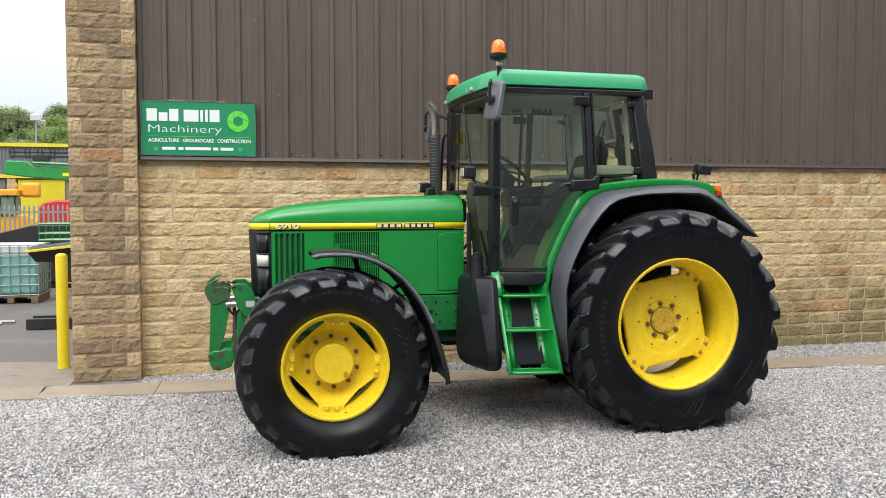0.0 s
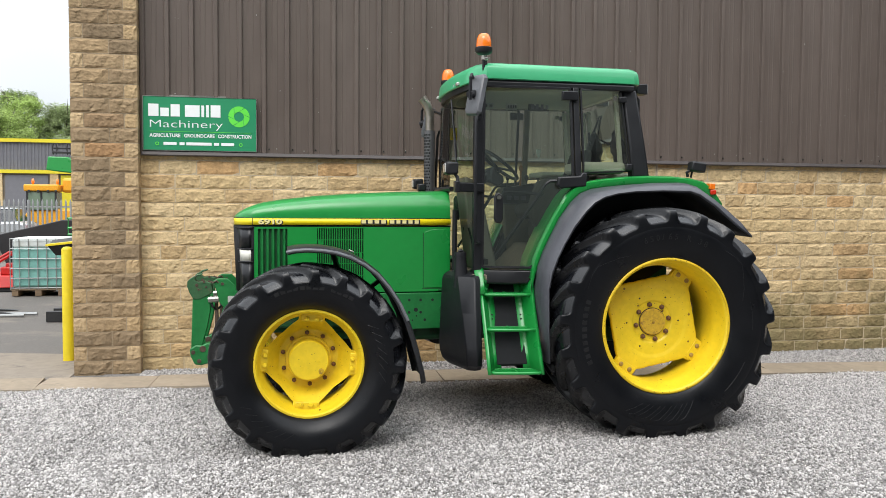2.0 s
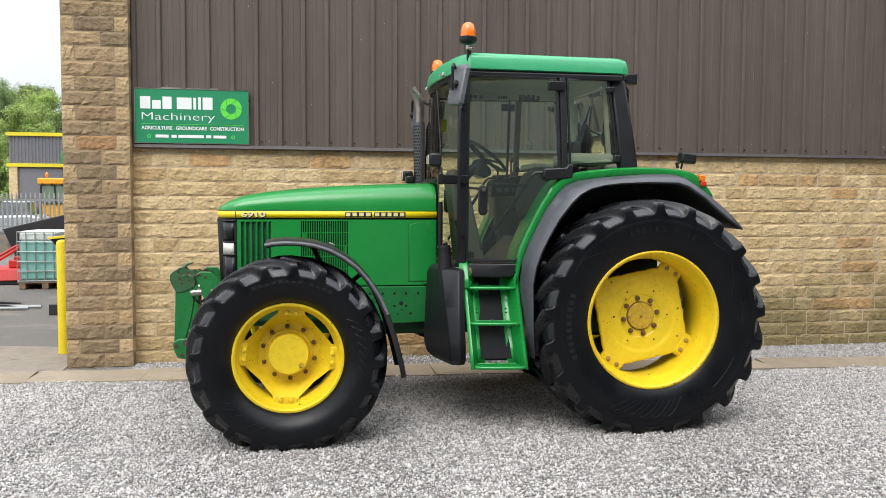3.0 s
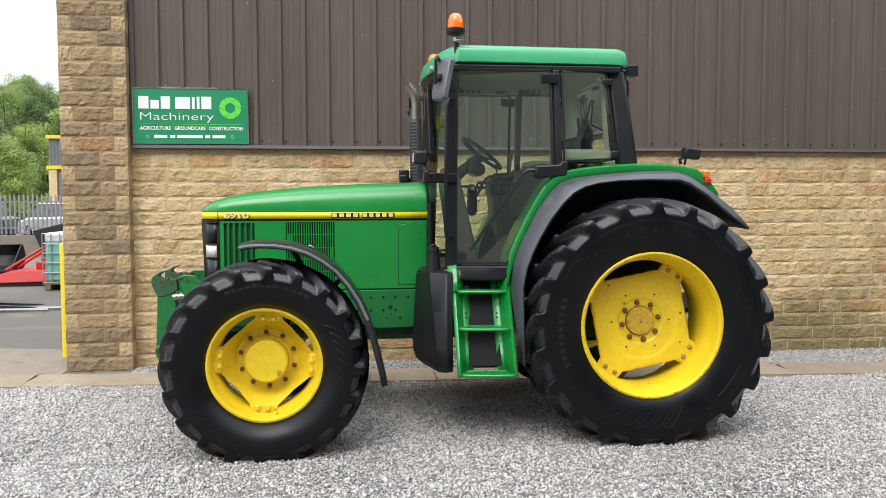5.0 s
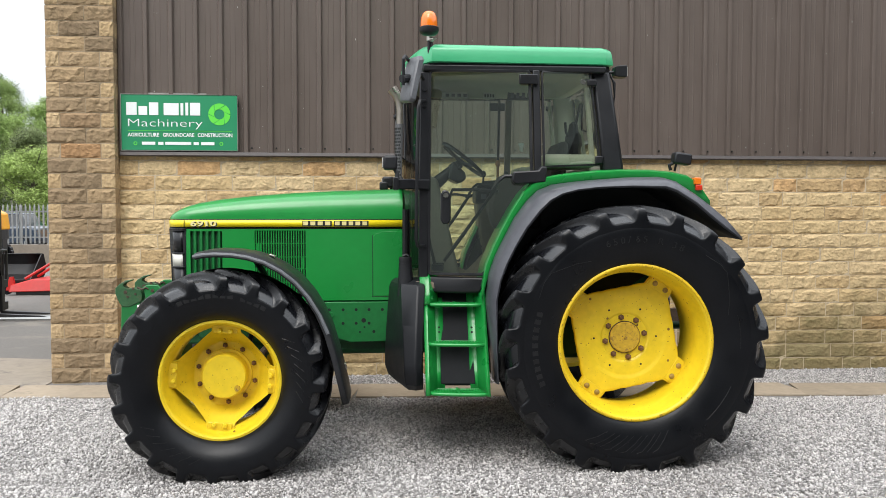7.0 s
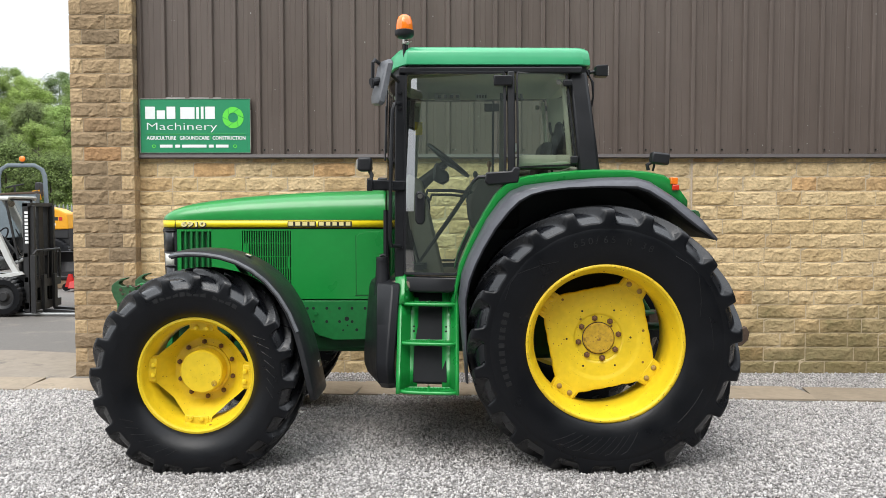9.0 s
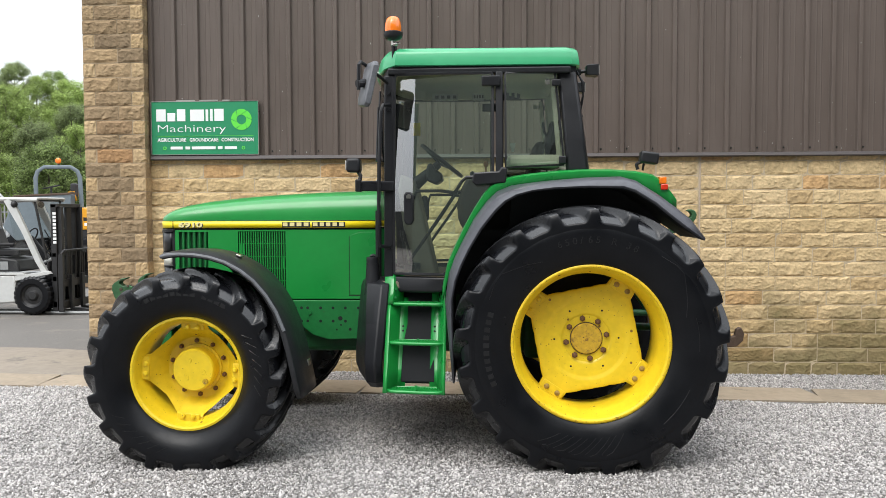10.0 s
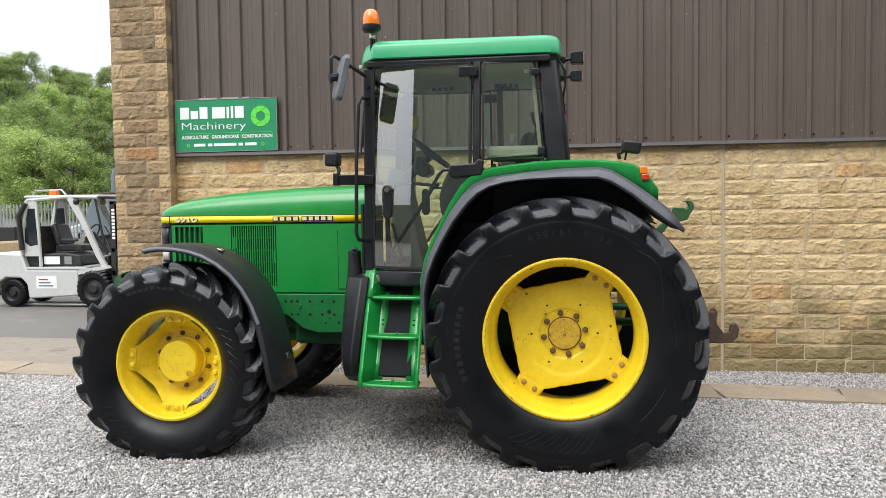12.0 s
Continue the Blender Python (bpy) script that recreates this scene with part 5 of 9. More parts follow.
# rear mudguards: green crown beside the cab, black flare over the tyre
green_line = [(2.318, 1.180), (2.330, 1.235), (2.352, 1.335), (2.402, 1.455), (2.462, 1.580), (2.530, 1.705), (2.600, 1.815), (2.655, 1.874), (2.730, 1.915), (2.82, 1.933), (2.94, 1.949), (3.08, 1.963), (3.26, 1.972), (3.463, 1.971), (3.62, 1.958), (3.735, 1.935), (3.80, 1.895), (3.852, 1.830), (3.892, 1.775)]
black_line = [(2.392, 0.56), (2.370, 0.80), (2.345, 1.092), (2.366, 1.243), (2.408, 1.360), (2.462, 1.470), (2.535, 1.612), (2.622, 1.730), (2.692, 1.797), (2.785, 1.836), (2.90, 1.862), (3.05, 1.884), (3.28, 1.902), (3.515, 1.908), (3.60, 1.885), (3.742, 1.795), (3.85, 1.715), (3.95, 1.635), (4.035, 1.520)]
lip_line = [(2.404, 0.56), (2.396, 0.80), (2.392, 1.11), (2.418, 1.235), (2.460, 1.345), (2.512, 1.450), (2.588, 1.575), (2.680, 1.690), (2.745, 1.752), (2.82, 1.795), (2.92, 1.822), (3.06, 1.838), (3.28, 1.845), (3.50, 1.840), (3.575, 1.815), (3.705, 1.735), (3.80, 1.655), (3.90, 1.578), (4.02, 1.500)]


def skirt(x, z):
    """Foot of the green skirt: just under the flare's upper edge."""
    low = z - 0.085 - 0.03 * ease(2.80, 2.60, x)
    for (x0, z0), (x1, z1) in zip(black_line[2:], black_line[3:]):
        if x0 <= x <= x1 and x > 3.5:
            low = min(low, z0 + (z1 - z0) * (x - x0) / (x1 - x0) + 0.005)
    return low


def rise(x, z):
    """How much the flare's inner edge stands above its shoulder."""
    return 0.0 if z < 1.15 else 0.012 + 0.016 * ease(3.0, 2.75, x)


for side in (-1, 1):
    def at(y):
        return CY + side * y
    s = Shape()
    s.rings([[(x, at(0.50), z - 0.01), (x, at(0.70), z - 0.004), (x, at(0.835), z), (x, at(0.862), z - 0.012), (x, at(0.868), skirt(x, z))] for x, z in green_line], closed=False, caps=False)
    crown = part("rear_mudguard", s, GREEN, tractor, "green steel rear mudguard", smooth=40, solid=0.006)
    s = Shape()
    s.rings([[(xb, at(0.872), zb + rise(xb, zb)), (xb, at(0.90), zb + 0.8 * rise(xb, zb)), (xb, at(1.00), zb), (xl * 0.35 + xb * 0.65, at(1.075), zl * 0.35 + zb * 0.65), (xl * 0.8 + xb * 0.2, at(1.095), zl * 0.8 + zb * 0.2), (xl, at(1.090), zl)] for (xb, zb), (xl, zl) in zip(black_line, lip_line)], closed=False, caps=False)
    flare = part("mudguard_flare", s, GREY_PLASTIC, crown, "dark grey plastic wheel-arch flare", smooth=40, solid=0.008)
    s = Shape()
    s.rings([[(xl, at(0.45), zl + 0.01), (xl, at(0.87), zl + 0.012), (xl, at(1.078), zl + 0.004)] for xl, zl in lip_line], closed=False, caps=False)
    part("mudguard_liner", s, DARK, crown, solid=0.006)
    s = Shape()
    s.prism([(x + 0.02, z - 0.05) for x, z in green_line] + [(3.86, 1.60), (3.6, 1.25), (3.3, 1.05), (2.6, 1.05), (2.36, 1.10)], min(at(0.50), at(0.52)), max(at(0.50), at(0.52)))
    part("inner_panel", s, PLASTIC, crown)
    for x, z in ((2.371, 1.15), (2.412, 1.30), (2.475, 1.44), (2.565, 1.59)):
        b = Shape()
        b.lathe([(at(1.0) , 0.010), (at(1.004), 0.009), (at(1.008), 0.006), (at(1.008), 0.0003)], x + 0.012, z, 10)
        part("rivet", b, GREY_PLASTIC, crown)
    # rear lamp cluster and work lamp on the crown
    s = Shape()
    s.box(3.775, 3.822, min(at(0.80), at(0.888)), max(at(0.80), at(0.888)), 1.872, 1.920)
    part("indicator", s, AMBER, crown, "amber indicator lens", bevel=0.006)
    s = Shape()
    s.box(3.785, 3.832, min(at(0.80), at(0.888)), max(at(0.80), at(0.888)), 1.832, 1.871)
    part("tail_lamp", s, DEEP_AMBER, crown, "deep red tail lamp lens", bevel=0.006)
    if side > 0:
        continue
    s = Shape()
    s.box(3.665, 3.79, min(at(0.71), at(0.80)), max(at(0.71), at(0.80)), 2.015, 2.095, Matrix.Translation((3.72, 0, 2.05)) @ Matrix.Rotation(radians(8), 4, "Y") @ Matrix.Translation((-3.72, 0, -2.05)))
    lamp = part("work_lamp", s, PLASTIC, crown, "black work lamp on the mudguard", bevel=0.014)
    s = Shape()
    s.tube([(3.655, at(0.75), 1.975), (3.645, at(0.75), 2.01), (3.68, at(0.75), 2.03)], 0.013, 8).tube([(3.69, at(0.73), 1.97), (3.70, at(0.74), 2.03)], 0.008, 6)
    part("lamp_bracket", s, FRAME_BLACK, lamp)

# cab
cab = part("cab_floor", Shape().prism([(1.83, 1.20), (2.36, 1.20), (2.55, 1.40), (3.25, 1.40), (3.25, 1.28), (2.6, 1.10), (1.83, 1.10)], CY - 0.48, CY + 0.48).box(1.86, 2.34, CY - 0.73, CY + 0.73, 1.15, 1.205), BROWN_TRIM, tractor, "worn brown cab floor", bevel=0.01)
roof_line = [(1.985, -0.735), (1.90, -0.66), (1.845, -0.5), (1.80, -0.25), (1.79, 0), (1.80, 0.25), (1.845, 0.5), (1.90, 0.66), (1.985, 0.735), (3.205, 0.70), (3.262, 0.66), (3.278, 0.55), (3.278, -0.55), (3.262, -0.66), (3.205, -0.70)]


def shrunk(line, k, dx=0.0):
    return [(2.55 + (x - 2.55) * k + dx, CY + y * k) for x, y in line]


def roof_drop(x):
    return -0.032 * ease(2.0, 1.79, x)


s = Shape()
s.rings([[(x, y, z + roof_drop(x)) for x, y in shrunk(roof_line, k)] for k, z in ((0.955, 2.700), (0.992, 2.702), (1.0, 2.708), (1.0, 2.728), (0.990, 2.785), (0.978, 2.809), (0.945, 2.828), (0.75, 2.843), (0.4, 2.849), (0.02, 2.850))], caps=False)
roof = part("cab_roof", s, ROOF_GREEN, tractor, "pale green moulded cab roof", smooth=32)
s = Shape()
s.rings([[(x, y, z + roof_drop(x)) for x, y in shrunk(roof_line, k)] for k, z in ((0.90, 2.655), (0.955, 2.650), (0.972, 2.658), (0.972, 2.705))], caps=False)
part("roof_frame", s, FRAME_BLACK, tractor, smooth=32)
for y in (-0.42, -0.30, 0.30, 0.42):
    s = Shape()
    s.box(1.812, 1.838, CY + y - 0.03, CY + y + 0.03, 2.685, 2.712)
    part("roof_lamp", s, LENS, roof, bevel=0.006)
s = Shape()
s.rings([[(x, y, z) for x, y in shrunk(roof_line, k)] for k, z in ((0.92, 2.652), (0.83, 2.640), (0.80, 2.642), (0.79, 2.71), (0.74, 2.75), (0.4, 2.765), (0.02, 2.766))], caps=False)
lining = part("headlining", s, CREAM, roof, "cream moulded headlining", smooth=40)
for x0, x1, z0, z1, mat in ((2.155, 2.375, 2.632, 2.69, LENS), (2.50, 2.60, 2.632, 2.69, LENS), (2.71, 2.915, 2.628, 2.705, PLASTIC)):
    s = Shape()
    s.box(x0, x1, CY + 0.565, CY + 0.60, z0, z1)
    panel = part("roof_vent" if mat == LENS else "cab_radio", s, mat, lining, bevel=0.004)
    for k in range(4):
        s = Shape()
        a = x0 + (x1 - x0) * (k + 0.6) / 4.4
        s.box(a, a + (x1 - x0) * 0.13, CY + 0.561, CY + 0.566, z0 + 0.016, z1 - 0.016)
        part("slot" if mat == LENS else "button", s, DARK if mat == LENS else GREY_PLASTIC, panel)
s = Shape()
s.rings([[(x - 0.028, CY + y, z), (x + 0.028, CY + y, z), (x + 0.02, CY + y + 0.05, z), (x - 0.028, CY + y + 0.05, z)] for x, y, z in ((1.955, 0.74, 1.30), (1.975, 0.72, 2.0), (2.01, 0.66, 2.62))])
trim = part("pillar_trim", s, CREAM, tractor, "cream trim on the cab pillar", bevel=0.01)
s = Shape()
s.box(1.985, 2.050, CY + 0.652, CY + 0.658, 2.345, 2.455)
part("warning_label", s, STRIPE, trim)

for side in (-1, 1):
    def at(y):
        return CY + side * y

    def post(name, low, high, w, d, mat=FRAME_BLACK, parent=tractor):
        """A sloping post from low to high (x, y out, z), w along the side, d across."""
        rings = []
        for x, y, z in (low, high):
            rings.append([(x - w / 2, at(y), z), (x + w / 2, at(y), z), (x + w / 2, at(y - d), z), (x - w / 2, at(y - d), z)])
        s = Shape()
        s.rings(rings)
        return part(name, s, mat, parent, bevel=0.008)

    def outy(z, x):
        """How far out the cab's bowed side stands: tucked in at the front and at the top."""
        plan = ((1.90, 0.690, 0.010), (1.97, 0.715, 0.018), (2.08, 0.757, 0.040), (2.20, 0.794, 0.065), (2.35, 0.824, 0.090), (2.55, 0.838, 0.108), (2.72, 0.838, 0.112), (2.90, 0.818, 0.105), (3.05, 0.792, 0.095), (3.20, 0.760, 0.078), (3.40, 0.70, 0.05))
        for (x0, b0, k0), (x1, b1, k1) in zip(plan, plan[1:]):
            if x <= x1:
                q = max(0.0, (x - x0) / (x1 - x0))
                break
        return b0 + (b1 - b0) * q - (k0 + (k1 - k0) * q) * max(0.0, (z - 1.72) / 0.9) ** 1.2

    def even(z, x):
        """The glass itself is rolled to one curve, the same from sill to roof."""
        return 0.823 - (0.17 if x < 2.70 else 0.30) * (2.70 - x) ** 2 - 0.088 * max(0.0, (z - 1.72) / 0.9) ** 1.2

    post("front_post", (1.930, 0.722, 1.20), (1.940, 0.705, 2.64), 0.066, 0.07)
    back = 0.035 if side > 0 else 0.0
    s = Shape()
    s.rings([[(x, at(outy(z, 2.707) - e), z) for x, e in ((2.682 + back, -0.004), (2.732 + back, -0.004), (2.732 + back, 0.05), (2.682 + back, 0.05))] for z in (1.88, 2.05, 2.2, 2.35, 2.5, 2.66)])
    part("centre_post", s, FRAME_BLACK if side < 0 else TAN_TRIM, tractor, "" if side < 0 else "tan-trimmed cab pillar", bevel=0.008)
    s = Shape()
    s.rings([[(x0, at(y), z), (x1, at(y), z), (x1 + 0.02, at(y - 0.10), z), (x0, at(y - 0.10), z)] for x0, x1, y, z in ((3.172, 3.318, 0.768, 1.965), (3.155, 3.290, 0.745, 2.2), (3.112, 3.236, 0.668, 2.665))])
    part("rear_post", s, FRAME_BLACK if side < 0 else CREAM, tractor, "black rear cab pillar" if side < 0 else "cream-trimmed rear cab pillar", bevel=0.018)
    s = Shape()
    s.prism([(3.118, 2.03), (3.150, 2.03), (3.092, 2.62), (3.064, 2.62)], min(at(0.60), at(0.64)), max(at(0.60), at(0.64)))
    part("pillar_trim", s, CREAM, tractor, "cream trim on the cab pillar", bevel=0.004)
    s = Shape()
    s.box(1.93, 3.2, min(at(0.72), at(0.66)), max(at(0.72), at(0.66)), 2.645, 2.69)
    part("top_rail", s, FRAME_BLACK, tractor, bevel=0.01)
    s = Shape()
    s.rings([[(x, at(outy(1.2, x) + e), z) for e, z in ((-0.012, zl), (0.0, zl + 0.012), (0.004, 1.225), (-0.004, 1.237), (-0.09, 1.237), (-0.09, zl))] for x, zl in ((1.90, 1.125), (1.97, 1.125), (2.08, 1.125), (2.2, 1.125), (2.30, 1.13), (2.345, 1.17), (2.368, 1.205))])
    part("sill_panel", s, FRAME_BLACK, tractor, bevel=0.008)

    # door: bowed glass in a thin black seal
    def dense(line):
        out = []
        for (x0, z0), (x1, z1) in zip(line, line[1:] + line[:1]):
            k = max(1, math.ceil(math.hypot(x1 - x0, z1 - z0) / 0.07))
            out += [(x0 + (x1 - x0) * i / k, z0 + (z1 - z0) * i / k) for i in range(k)]
        return out

    door_line = [(1.958, 1.262), (1.975, 1.248), (2.325, 1.248), (2.352, 1.268), (2.39, 1.355), (2.49, 1.595), (2.575, 1.74), (2.66, 1.86), (2.672, 1.90), (2.672, 2.20), (2.672, 2.634), (2.655, 2.658), (1.99, 2.658), (1.968, 2.634), (1.962, 2.0)]
    door_line = dense(door_line)

    def inset(line, d):
        out = []
        n = len(line)
        for i in range(n):
            a, b, c = Vector(line[i - 1]), Vector(line[i]), Vector(line[(i + 1) % n])
            n1, n2 = (b - a).normalized(), (c - b).normalized()
            nn = (Vector((-n1.y, n1.x)) + Vector((-n2.y, n2.x)))
            nn.normalize()
            out.append((b.x + nn.x * d, b.y + nn.y * d))
        return out
    inner = inset(door_line, 0.019)
    s = Shape()
    s.rings([[(x, at(outy(z, x) + 0.004), z) for x, z in door_line], [(x, at(outy(z, x) + 0.008), z) for x, z in inset(door_line, 0.004)], [(x, at(outy(z, x) + 0.006), z) for x, z in inner], [(x, at(outy(z, x) - 0.02), z) for x, z in inner], [(x, at(outy(z, x) - 0.02), z) for x, z in door_line], [(x, at(outy(z, x) + 0.004), z) for x, z in door_line]], caps=False)
    door = part("cab_door", s, FRAME_BLACK, tractor, "glazed cab door in a black frame", smooth=30)

    def cross(line, z):
        xs = []
        for (x0, z0), (x1, z1) in zip(line, line[1:] + line[:1]):
            if (z0 - z) * (z1 - z) <= 0 and z0 != z1:
                xs.append(x0 + (x1 - x0) * (z - z0) / (z1 - z0))
        return (min(xs), max(xs)) if len(xs) > 1 else None

    def pane(name, line, parent):
        lo, hi = min(z for x, z in line), max(z for x, z in line)
        rows = []
        for k in range(25):
            z = lo + 0.0008 + (hi - lo - 0.0016) * k / 24
            c = cross(line, z)
            if c:
                xs = [c[0] + (c[1] - c[0]) * j / 16 for j in range(17)]
                rows.append([(x, at(even(z, x)), z) for x in xs])
        s = Shape()
        s.rings(rows, closed=False, caps=False)
        ob = part(name, s, CAB_GLASS if side < 0 else SCREEN_GLASS, parent, smooth=60)
        ob.visible_shadow = False
        return ob
    pane("door_glass", inner, door)
    win_line = [(2.745, 1.985), (3.150, 2.005), (3.160, 2.02), (3.101, 2.64), (3.086, 2.658), (2.755, 2.658), (2.742, 2.64)]
    win_line = dense(win_line)
    win_in = inset(win_line, 0.013)
    s = Shape()
    s.rings([[(x, at(outy(z, x) + 0.002), z) for x, z in win_line], [(x, at(outy(z, x) + 0.004), z) for x, z in win_in], [(x, at(outy(z, x) - 0.02), z) for x, z in win_in], [(x, at(outy(z, x) - 0.02), z) for x, z in win_line], [(x, at(outy(z, x) + 0.002), z) for x, z in win_line]], caps=False)
    window = part("side_window", s, FRAME_BLACK, tractor, "glazed rear quarter window", smooth=30)
    pane("window_glass", win_in, window)
    for x0, x1, z0, z1 in ((2.585, 2.715, 2.555, 2.625), (3.07, 3.13, 2.555, 2.60), (3.115, 3.165, 2.015, 2.07)):
        s = Shape()
        s.box(x0, x1, min(at(outy(z0, x0) + 0.03), at(outy(z0, x0) - 0.01)), max(at(outy(z0, x0) + 0.03), at(outy(z0, x0) - 0.01)), z0, z1)
        part("hinge", s, FRAME_BLACK, window, bevel=0.008)
    s = Shape()
    s.lathe([(at(outy(2.585, 3.04) - 0.004), 0.02), (at(outy(2.585, 3.04) + 0.008), 0.018), (at(outy(2.585, 3.04) + 0.008), 0.0003)], 3.04, 2.585, 14)
    part("glass_stud", s, STEEL, window)
    s = Shape()
    s.prism([(2.52, 1.895), (2.545, 1.868), (2.75, 1.885), (2.76, 1.985), (2.72, 1.995), (2.70, 1.965), (2.53, 1.955)], min(at(0.82), at(0.872)), max(at(0.82), at(0.872)))
    part("door_latch", s, PLASTIC, door, "black moulded latch housing", bevel=0.01)
    s = Shape()
    s.prism([(2.045, 1.63), (2.06, 1.60), (2.10, 1.60), (2.115, 1.63), (2.115, 1.80), (2.09, 1.83), (2.06, 1.83), (2.045, 1.80)], min(at(0.75), at(0.785)), max(at(0.75), at(0.785)))
    handle = part("door_handle", s, PLASTIC, door, "black door handle with a chrome lock", bevel=0.01)
    s = Shape()
    s.lathe([(at(0.785), 0.018), (at(0.792), 0.017), (at(0.792), 0.0003)], 2.08, 1.795, 14)
    part("lock", s, STEEL, handle)
    s = Shape()
    s.tube([(2.075, at(0.71), 1.345), (2.20, at(0.745), 1.52), (2.42, at(0.785), 1.84)], 0.011, 8).tube([(2.11, at(0.72), 1.78), (2.13, at(0.725), 1.835), (2.30, at(0.765), 1.835), (2.42, at(0.785), 1.82)], 0.012, 8).tube([(2.385, at(0.78), 1.80), (2.45, at(0.79), 1.90), (2.48, at(0.80), 1.925), (2.66, at(0.81), 1.93)], 0.012, 8)
    s.tube([(2.135, at(0.70), 1.43), (2.30, at(0.735), 1.66), (2.40, at(0.755), 1.81), (2.44, at(0.765), 1.83)], 0.012, 8)
    part("inner_grab_rail", s, FRAME_BLACK, door)
    # outside rail, hinges
    s = Shape()
    s.tube([(1.945, at(0.70), 2.44), (1.905, at(0.775), 2.43), (1.893, at(0.80), 2.38), (1.882, at(0.835), 2.0), (1.876, at(0.85), 1.50), (1.886, at(0.83), 1.455), (1.94, at(0.72), 1.445)], 0.013, 8)
    part("grab_rail", s, FRAME_BLACK, tractor, "black tubular grab rail")
    for z in (1.44, 2.41, 2.52, 1.86):
        s = Shape()
        s.lathe([(at(0.70), 0.016), (at(0.728), 0.015), (at(0.728), 0.0003)], 1.938, z, 8)
        part("hinge_bolt", s, FRAME_BLACK, tractor)

    # windscreen half and front quarter glass
    base = [(1.912, 0.705), (1.868, 0.57), (1.825, 0.40), (1.80, 0.2), (1.795, 0.0)]
    top = [(1.92, 0.685), (1.885, 0.55), (1.845, 0.40), (1.825, 0.2), (1.82, 0.0)]
    s = Shape()
    rows = []
    for k in range(9):
        t = k / 8
        rows.append([(a[0] + (b[0] - a[0]) * t, at(a[1] + (b[1] - a[1]) * t), 1.70 + (2.60 - 1.70) * t) for a, b in zip(base, top)])
    s.rings(rows, closed=False, caps=False)
    ob = part("windscreen", s, WINDSCREEN_GLASS, tractor, smooth=60)
    ob.visible_shadow = False
    s = Shape()
    s.rings([[(x, at(y), z) for x, y in base[:3]] for z in (1.20, 1.45, 1.70)], closed=False, caps=False)
    ob = part("quarter_glass", s, WINDSCREEN_GLASS, tractor, smooth=60)
    ob.visible_shadow = False
    s = Shape()
    s.tube([(1.815, at(0.40), 1.16), (1.815, at(0.40), 1.70)], 0.02, 8)
    s.tube([(x - 0.004, at(y), 1.172) for x, y in base[:3]], 0.022, 6)
    part("quarter_frame", s, FRAME_BLACK, tractor)
    s = Shape()
    s.box(1.80, 1.96, min(at(0.44), at(0.70)), max(at(0.44), at(0.70)), 1.14, 1.185)
    part("front_sill", s, GREEN, tractor, bevel=0.005)
    # lamp bracket at the front post
    s = Shape()
    s.rings([[(x, at(y), z), (x, at(y + 0.05), z), (x, at(y + 0.05), z + 0.07), (x, at(y), z + 0.07)] for x, y, z in ((1.745, 0.80, 1.835), (1.82, 0.78, 1.835), (1.90, 0.70, 1.835), (1.975, 0.685, 1.835))]).box(1.72, 1.76, min(at(0.79), at(0.87)), max(at(0.79), at(0.87)), 1.83, 1.915)
    bracket = part("lamp_arm", s, FRAME_BLACK, tractor, bevel=0.008)
    s = Shape()
    sink = 0.075 if side > 0 else 0.0
    s.box(1.655, 1.75, min(at(0.73), at(0.85)), max(at(0.73), at(0.85)), 1.965 - sink, 2.06 - sink)
    lamp = part("work_lamp", s, PLASTIC, bracket, "black front work lamp", bevel=0.016)
    s = Shape()
    s.box(1.648, 1.656, min(at(0.745), at(0.835)), max(at(0.745), at(0.835)), 1.98 - sink, 2.045 - sink)
    part("lens", s, LENS, lamp, bevel=0.003)
    s = Shape()
    s.tube([(1.745, at(0.82), 1.905 - sink), (1.75, at(0.81), 1.94 - sink), (1.73, at(0.80), 1.975 - sink)], 0.014, 8)
    part("lamp_stem", s, FRAME_BLACK, lamp)
    # mirror on its arm
    s = Shape()
    s.tube([(1.93, at(0.73), 2.585), (1.82, at(0.98), 2.665), (1.795, at(1.06), 2.675), (1.785, at(1.075), 2.655), (1.782, at(1.075), 2.49)], 0.012, 8)
    arm = part("mirror_arm", s, FRAME_BLACK, tractor)
    m = Matrix.Translation((1.845, at(1.02), 2.535)) @ Matrix.Rotation(radians(-30 * side), 4, "Z") @ Matrix.Rotation(radians(13), 4, "Y")
    s = Shape()
    s.rings([[tuple(m @ Vector((d, side * u * k, v * k))) for u, v in ((-0.065, -0.15), (0.045, -0.16), (0.07, -0.14), (0.075, 0.12), (0.055, 0.15), (-0.05, 0.15), (-0.075, 0.12), (-0.078, -0.125))] for d, k in ((-0.034, 0.8), (-0.022, 0.96), (0.0, 1.0), (0.014, 0.97))])
    mirror = part("mirror_housing", s, PALE_GREY, arm, "weathered dark grey mirror housing", smooth=30, bevel=0.004)
    s = Shape()
    s.rings([[tuple(m @ Vector((d, side * u, v))) for u, v in ((-0.058, -0.138), (0.06, -0.14), (0.064, 0.135), (-0.06, 0.135))] for d in (0.0145, 0.0165)])
    part("mirror_glass", s, STEEL, mirror)
    s = Shape()
    a = m @ Vector((-0.03, 0, 0.0))
    s.tube([(1.775, at(1.075), 2.53), tuple(a)], 0.028, 10)
    part("mirror_joint", s, PLASTIC, arm)
    # beacons
    bx, by = 1.970, at(0.70)
    low = 0.045 if side > 0 else 0.0
    s = Shape()
    s.tube([(bx, by, 2.66 - low), (bx, by, 2.865 - low)], 0.011, 8).tube([(bx + 0.018, by, 2.80 - low), (bx + 0.018, by, 2.87 - low)], 0.008, 6)
    stem = part("beacon_stem", s, FRAME_BLACK, tractor)
    s = Shape()
